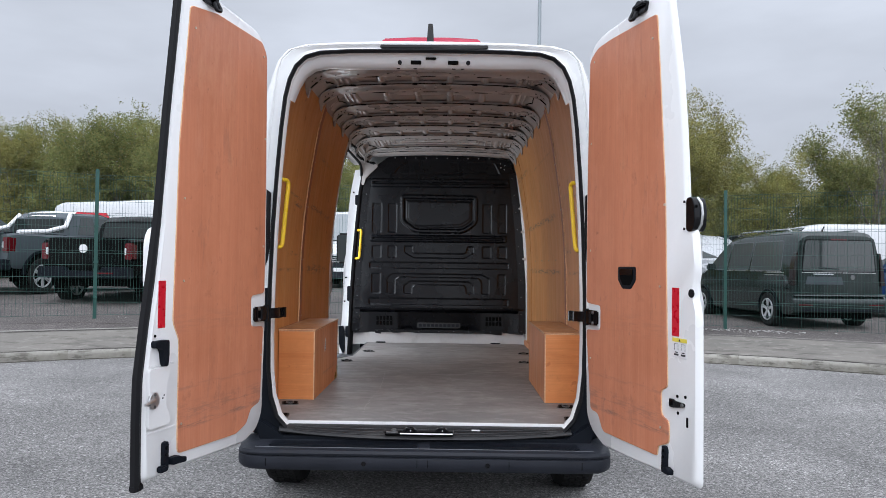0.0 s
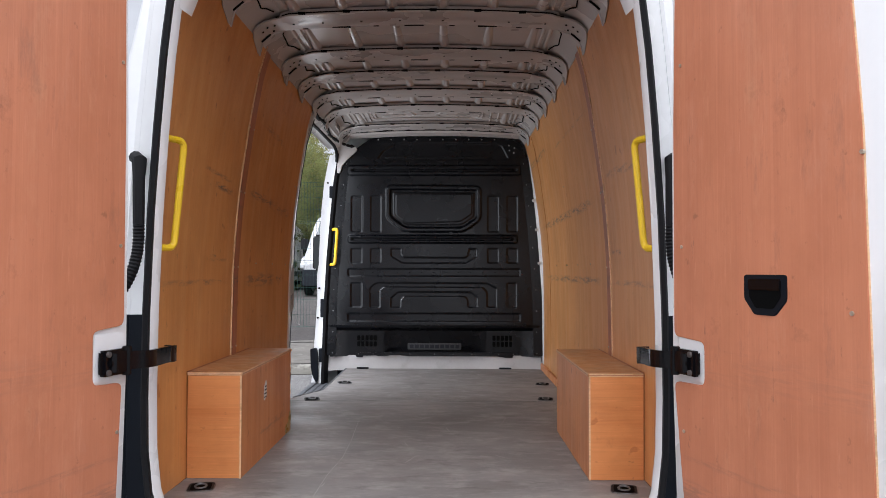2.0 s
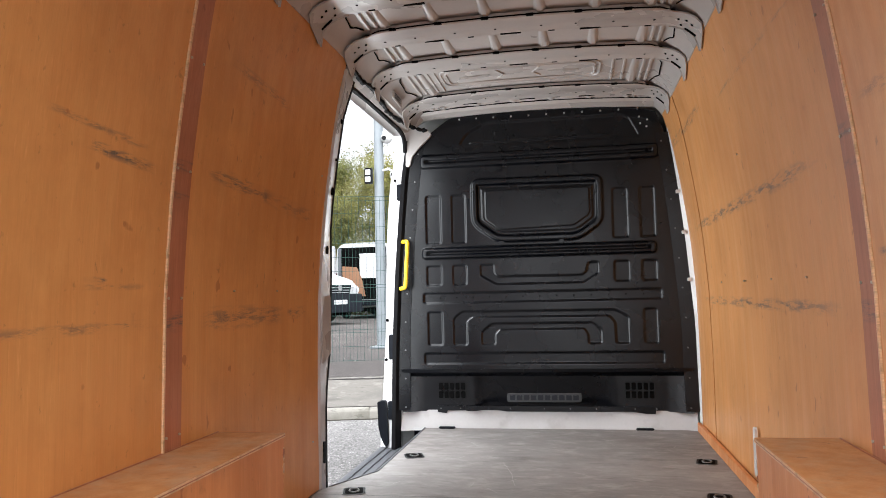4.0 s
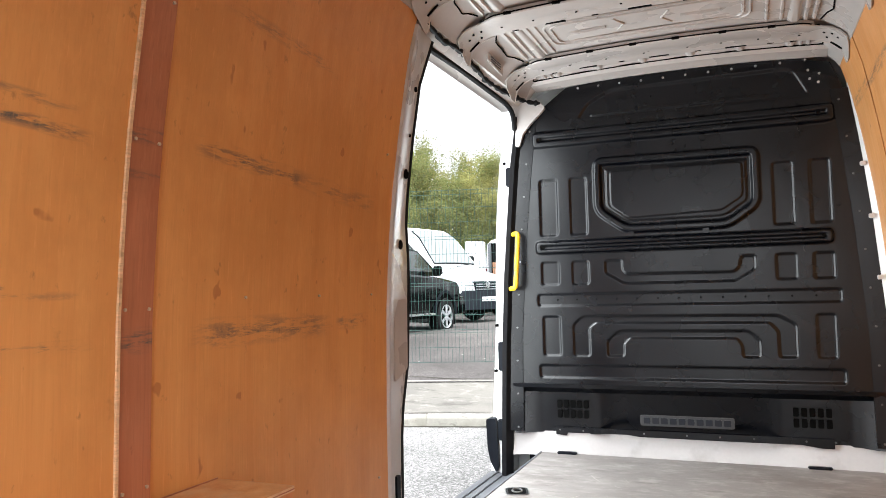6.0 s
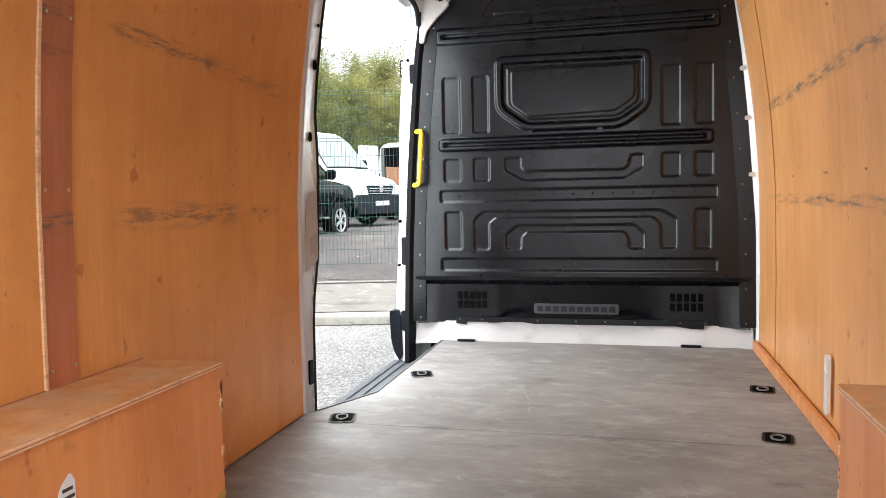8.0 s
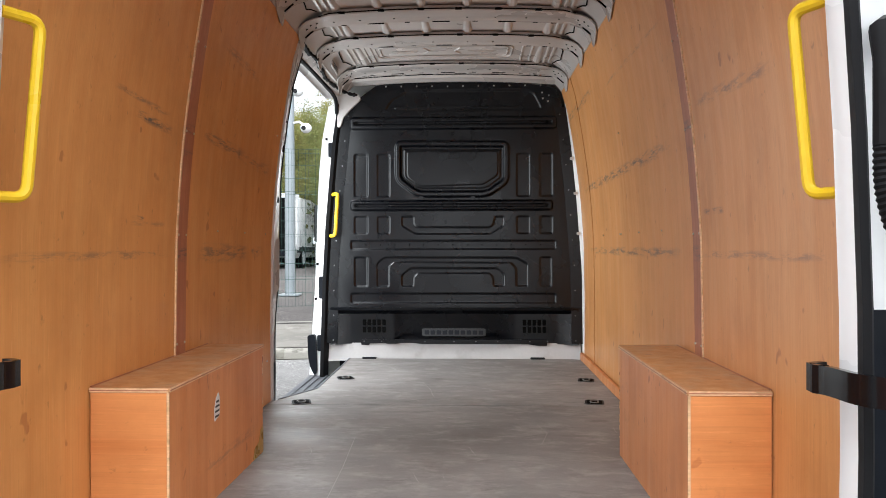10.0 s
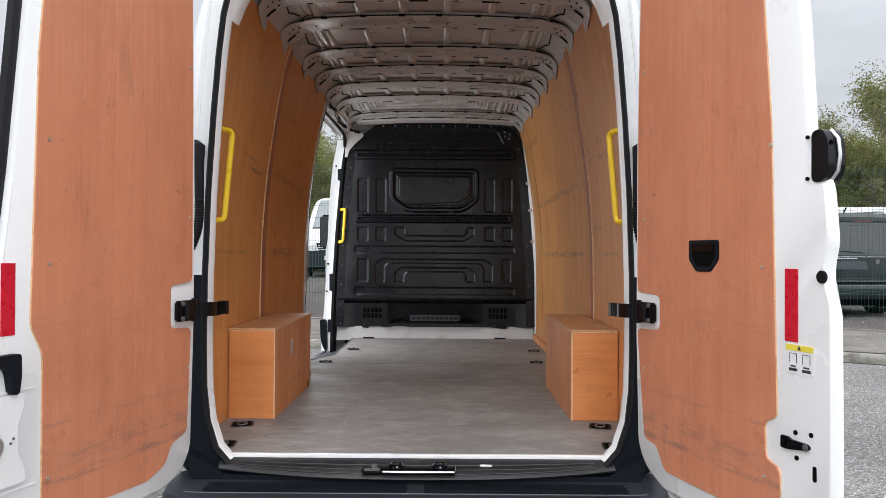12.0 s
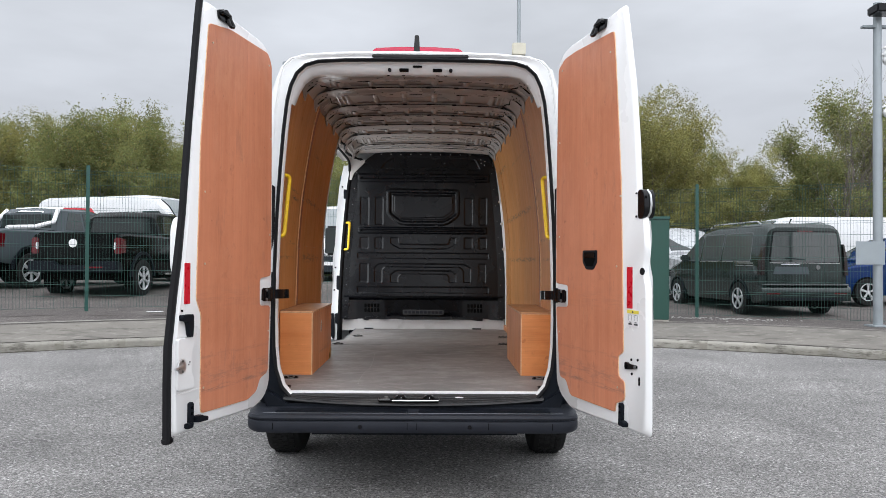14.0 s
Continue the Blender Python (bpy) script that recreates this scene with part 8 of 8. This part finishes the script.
def hatchback(x, y, turn, mat, label):
    car = thing("parked_car", label, "car", on_ground(x, y, turn), "cars in the compound")
    w = 0.90
    part("body", loft([section(0.0, w - 0.10, 0.36, 0.90), section(0.15, w - 0.02, 0.26, 0.98), section(1.0, w, 0.24, 1.02), section(3.0, w, 0.24, 1.0), section(3.8, w - 0.02, 0.26, 0.92, 0.05), section(4.3, w - 0.14, 0.30, 0.74)]), mat, car)
    xf = lambda z: 0.86 + (0.62 - 0.86) * (z - 0.95) / 0.62
    def cabin(yy, zt):
        return [(0, yy, zt + 0.03), (xf(zt) - 0.1, yy, zt + 0.01), (xf(zt), yy, zt - 0.04), (xf(0.97), yy, 0.97), (-xf(0.97), yy, 0.97), (-xf(zt), yy, zt - 0.04), (-xf(zt) + 0.1, yy, zt + 0.01)]
    part("cabin", loft([cabin(0.25, 1.10), cabin(0.55, 1.50), cabin(1.0, 1.60), cabin(2.0, 1.62), cabin(2.4, 1.55), cabin(3.25, 1.05)]), mat, car)
    for side in (-1, 1):
        part("side_window", slab([(0.75, 1.06), (1.65, 1.06), (1.65, 1.50), (0.95, 1.48)], xf, side), M_GLASS_SIDE, car)
        part("side_window", slab([(1.73, 1.06), (2.95, 1.06), (2.35, 1.46), (1.73, 1.50)], xf, side), M_GLASS_SIDE, car)
        part("door_mirror", box(*sorted((side * 0.90, side * 1.08)), 2.75, 2.87, 1.02, 1.16, 0.03), mat, car)
        part("head_lamp", box(*sorted((side * 0.52, side * 0.80)), 4.02, 4.20, 0.66, 0.80, 0.03), M_LENS, car)
        part("tail_lamp", box(*sorted((side * 0.62, side * 0.84)), 0.0, 0.15, 0.72, 0.88, 0.02), M_TAIL, car)
    part("windscreen", loft([[(-0.58, 2.45, 1.525), (0.58, 2.45, 1.525), (0.58, 2.43, 1.50), (-0.58, 2.43, 1.50)], [(-0.74, 3.20, 1.105), (0.74, 3.20, 1.105), (0.74, 3.18, 1.08), (-0.74, 3.18, 1.08)]]), M_GLASS, car)
    part("rear_window", loft([[(-0.58, 0.54, 1.46), (0.58, 0.54, 1.46), (0.58, 0.57, 1.45), (-0.58, 0.57, 1.45)], [(-0.70, 0.27, 1.13), (0.70, 0.27, 1.13), (0.70, 0.30, 1.12), (-0.70, 0.30, 1.12)]]), M_GLASS_SIDE, car)
    part("grille", box(-0.40, 0.40, 4.22, 4.31, 0.50, 0.68, 0.01), M_PLASTIC, car)
    for z in (0.55, 0.62):
        part("grille_bar", box(-0.42, 0.42, 4.305, 4.318, z - 0.01, z + 0.01, 0.002), M_STEEL, car)
    part("plate_bar", box(-0.26, 0.26, 4.315, 4.33, 0.36, 0.46, 0.003), M_LABEL, car, "plain pale plate")
    arches(car, w, (0.80, 3.45), 0.35, M_PLASTIC)
    for yy in (0.80, 3.45):
        for xx in (-0.828, 0.828):
            wheel(pose(xx, yy, 0.32), car, 0.32, 0.21, spokes=5)
    return car


hatchback(13.5, 14.2, 95, M_CAR_BLUE, "blue car with a black door mirror, parked")
silver = hatchback(6.55, 19.0, -170, material("silver_car_paint", (0.38, 0.39, 0.40), 0.3, 0.2, vary=0.04, bump=0), "silver car facing the road, parked")
silver.scale = (1.1, 1.1, 1.18)


# trees: a few grown once, then copied
def grow_tree(seed, height, spread, leaf_mat, n_clumps, leaf_size, name="tree", bare=0.0, low=0.25):
    rnd = random.Random(seed)
    t = thing(name, "", "tree")
    wood = bmesh.new()
    tips = []

    def limb(p, d, ln, r, depth):
        pts, rad = [p], [r]
        for i in range(4):
            d = (d + Vector((rnd.uniform(-1, 1), rnd.uniform(-1, 1), rnd.uniform(-0.3, 0.6))) * 0.16).normalized()
            p = p + d * ln / 4
            pts.append(p)
            rad.append(r * (1 - 0.17 * (i + 1)))
            if depth < 3 and i >= 0:
                for _ in range(2 if depth else 3):
                    a = rnd.uniform(0, 2 * math.pi)
                    out = Vector((math.cos(a), math.sin(a), rnd.uniform(0.3, 1.1))).normalized()
                    if rnd.random() < (0.9 if depth < 2 else 0.55):
                        limb(p, (d * 0.55 + out * 0.75).normalized(), ln * rnd.uniform(0.34, 0.52), max(0.004, rad[-1] * 0.5), depth + 1)
        if depth >= 2:
            tips.extend(pts[1:])
        tube(pts, [max(0.003, q) for q in rad], 5 if depth else 8, wood, True)

    stems = rnd.choice((1, 2, 3))
    for s in range(stems):
        a = rnd.uniform(0, 6.28)
        off = Vector((math.cos(a), math.sin(a), 0)) * (0.0 if stems == 1 else 0.18)
        limb(off + Vector((0, 0, -0.1)), (Vector((0, 0, 1)) + off * 0.9).normalized(), height * rnd.uniform(0.72, 0.9), height * 0.011 + 0.02, 0)
    part("trunk", wood, M_BARK, t, "thin grey branching trunk")
    verts, faces = [], []
    k = 0
    while k < n_clumps:
        if tips and rnd.random() < 0.94:
            c = rnd.choice(tips) + Vector((rnd.gauss(0, 1), rnd.gauss(0, 1), rnd.gauss(0, 0.9))) * 0.17 * spread
        else:
            h = low + (1 - low) * rnd.random()
            rr = spread * 1.5 * math.sin(math.pi * min(1.0, 0.15 + 0.85 * (1 - h))) * math.sqrt(rnd.random())
            a = rnd.uniform(0, 6.28)
            c = Vector((math.cos(a) * rr, math.sin(a) * rr, h * height))
        k += 1
        if bare and c.z > height * (1 - bare) and rnd.random() < 0.9:
            continue
        for _ in range(11):
            q = c + Vector((rnd.gauss(0, 1), rnd.gauss(0, 1), rnd.gauss(0, 1))) * 0.10
            s = leaf_size * rnd.uniform(0.6, 1.3)
            u = Vector((rnd.uniform(-1, 1), rnd.uniform(-1, 1), rnd.uniform(-1, 1))).normalized() * s
            v = u.cross(Vector((rnd.uniform(-1, 1), rnd.uniform(-1, 1), rnd.uniform(-1, 1)))).normalized() * s * 0.62
            b = len(verts)
            verts.extend((q - u, q + u * 0.6 - v, q + u * 0.6 + v))
            faces.append((b, b + 1, b + 2))
    me = bpy.data.meshes.new("crown")
    me.from_pydata([tuple(v) for v in verts], [], faces)
    me.materials.append(leaf_mat)
    part("crown", me, None, t, "thin autumn foliage")
    heights = sorted(v.z for v in verts)
    t["top"] = heights[int(len(heights) * 0.996)]
    return t


def build_trees():
    kinds = [grow_tree(3, 6.6, 1.25, M_LEAF_GREEN, 3000, 0.046), grow_tree(8, 7.2, 1.3, M_LEAF_YELLOW, 3000, 0.046), grow_tree(15, 6.2, 1.4, M_LEAF_GREEN, 3100, 0.048), grow_tree(21, 7.6, 1.2, M_LEAF_YELLOW, 3000, 0.046), grow_tree(33, 8.2, 1.6, M_LEAF_GREEN, 2300, 0.044, bare=0.34)]
    labels = ["slender birch with thinning green leaves", "slender birch turning yellow in autumn", "bushy green tree at the edge of the compound", "tall birch with yellowing leaves", "half-bare tree with dark bare twigs on top"]
    rnd = random.Random(4)
    spots = []
    # heights of the wood's outline along a line well behind the fence
    skyline = ((-16.0, 6.3), (-13.5, 6.5), (-12.2, 6.2), (-11.0, 6.6), (-9.8, 6.4), (-8.6, 6.1), (-4.0, 6.0), (2.0, 5.8), (5.0, 6.4), (6.8, 6.8), (7.15, 7.3), (7.5, 7.1), (7.9, 6.7), (8.7, 6.4), (9.3, 6.1), (9.8, 5.8), (10.5, 5.4), (11.3, 4.9), (11.7, 4.9), (12.1, 4.9), (12.8, 5.2), (13.3, 5.9), (13.8, 6.7), (14.5, 7.4), (17.5, 7.6), (20, 6.7), (30, 6.7))
    tops = [o["top"] for o in kinds]
    for o in kinds:
        del o["top"]
    wood = [(7.25, 22.4, 3), (8.0, 22.9, 1), (8.9, 22.2, 1), (9.7, 23.0, 0), (10.6, 22.4, 3), (11.4, 23.2, 2), (12.1, 24.2, 2), (13.0, 23.2, 0), (13.9, 23.6, 2), (14.6, 22.9, 4), (15.6, 23.8, 4), (17.0, 24.3, 2), (6.2, 23.4, 0), (4.6, 24.0, 1), (3.0, 24.5, 0), (18.8, 24.5, 1), (20.6, 25, 0), (22.6, 25, 2), (24.6, 25, 0), (12.6, 27.5, 1), (16.0, 28.0, 1), (20.0, 28, 0), (8.6, 27.0, 3), (10.8, 27.4, 0)]
    wood += [(-28 + i * 1.12 + rnd.uniform(-0.4, 0.4), 25.0 + rnd.uniform(-0.8, 2.4), rnd.choice((0, 1, 2, 3, 0, 1))) for i in range(27)]
    wood += [(-31 + i * 1.45 + rnd.uniform(-0.5, 0.5), 29.5 + rnd.uniform(-1.2, 2.5), rnd.choice((0, 1, 3))) for i in range(23)]
    for i, (x, y, k) in enumerate(wood):
        f = 26.6 / (y + 4.1)
        want = 1.3 + (lerp_table(skyline, x * f) - 1.3) / f * (1.0 if i % 3 else 0.94)
        spots.append((x, y, k, (want - ground_z(x, y)) / tops[k]))
    used = set()
    for x, y, k, s in spots:
        m = on_ground(x, y, rnd.uniform(0, 360)) @ Matrix.Diagonal((s * 1.05, s * 1.05, s, 1))
        if k not in used:
            used.add(k)
            o = kinds[k]
            o.matrix_basis = m
        else:
            o = copy_thing(kinds[k], on_ground(x, y, rnd.uniform(0, 360)))
            o.scale = (s * 1.05, s * 1.05, s)
        tagged(o, labels[k], "tree", "trees behind the compound")
    # undergrowth along the wood's edge
    verts, faces = [], []
    for _ in range(26000):
        x = rnd.uniform(-34, 28)
        y = 24.0 + rnd.uniform(0, 9) ** 1.0
        if x > 0:
            y -= 0.8
        z = ground_z(x, y) + abs(rnd.gauss(0, 1.0)) * (1.0 if x < 2 else 0.45)
        s = rnd.uniform(0.05, 0.12)
        q = Vector((x, y, z))
        u = Vector((rnd.uniform(-1, 1), rnd.uniform(-1, 1), rnd.uniform(-1, 1))).normalized() * s
        v = u.cross(Vector((rnd.uniform(-1, 1), rnd.uniform(-1, 1), rnd.uniform(-1, 1)))).normalized() * s * 0.6
        b = len(verts)
        verts.extend((q - u, q - v, q + u, q + v))
        faces.append((b, b + 1, b + 2, b + 3))
    me = bpy.data.meshes.new("undergrowth")
    me.from_pydata([tuple(v) for v in verts], [], faces)
    me.materials.append(M_LEAF_DARK)
    tagged(part("undergrowth", me, None), "tangled low green undergrowth below the trees", "undergrowth", kind="stuff")


build_trees()


def build_litter():
    rnd = random.Random(11)
    bm = bmesh.new()
    for _ in range(230):
        az = radians(rnd.uniform(15, 27)) if rnd.random() < 0.85 else radians(rnd.uniform(-30, 30))
        r = fence_r(4) - rnd.gauss(0.12, 0.22)
        x, y = r * math.sin(az), CENTRE_Y + r * math.cos(az)
        s = rnd.uniform(0.005, 0.016)
        z = ground_z(x, y, True)
        box(x - s, x + s, y - s * 0.7, y + s * 0.7, z - 0.002, z + s * 0.5, 0, bm)
    tagged(part("loose_chippings", bm, material("pale_chippings", (0.42, 0.41, 0.39), 0.9, bump=0.2), None), "pale broken chippings at the foot of the fence", "chippings", kind="stuff")
    x, y = -4.80, 9.10
    pp = part("scrap_paper", prism(rounded([(-0.14, -0.05), (0.12, -0.07), (0.15, 0.05), (-0.10, 0.06)], 0.01, 2), "z", 0.003, 0.008), M_LABEL, None, at=on_ground(x, y, 20))
    tagged(pp, "flat scrap of white paper on the tarmac", "paper")


build_litter()
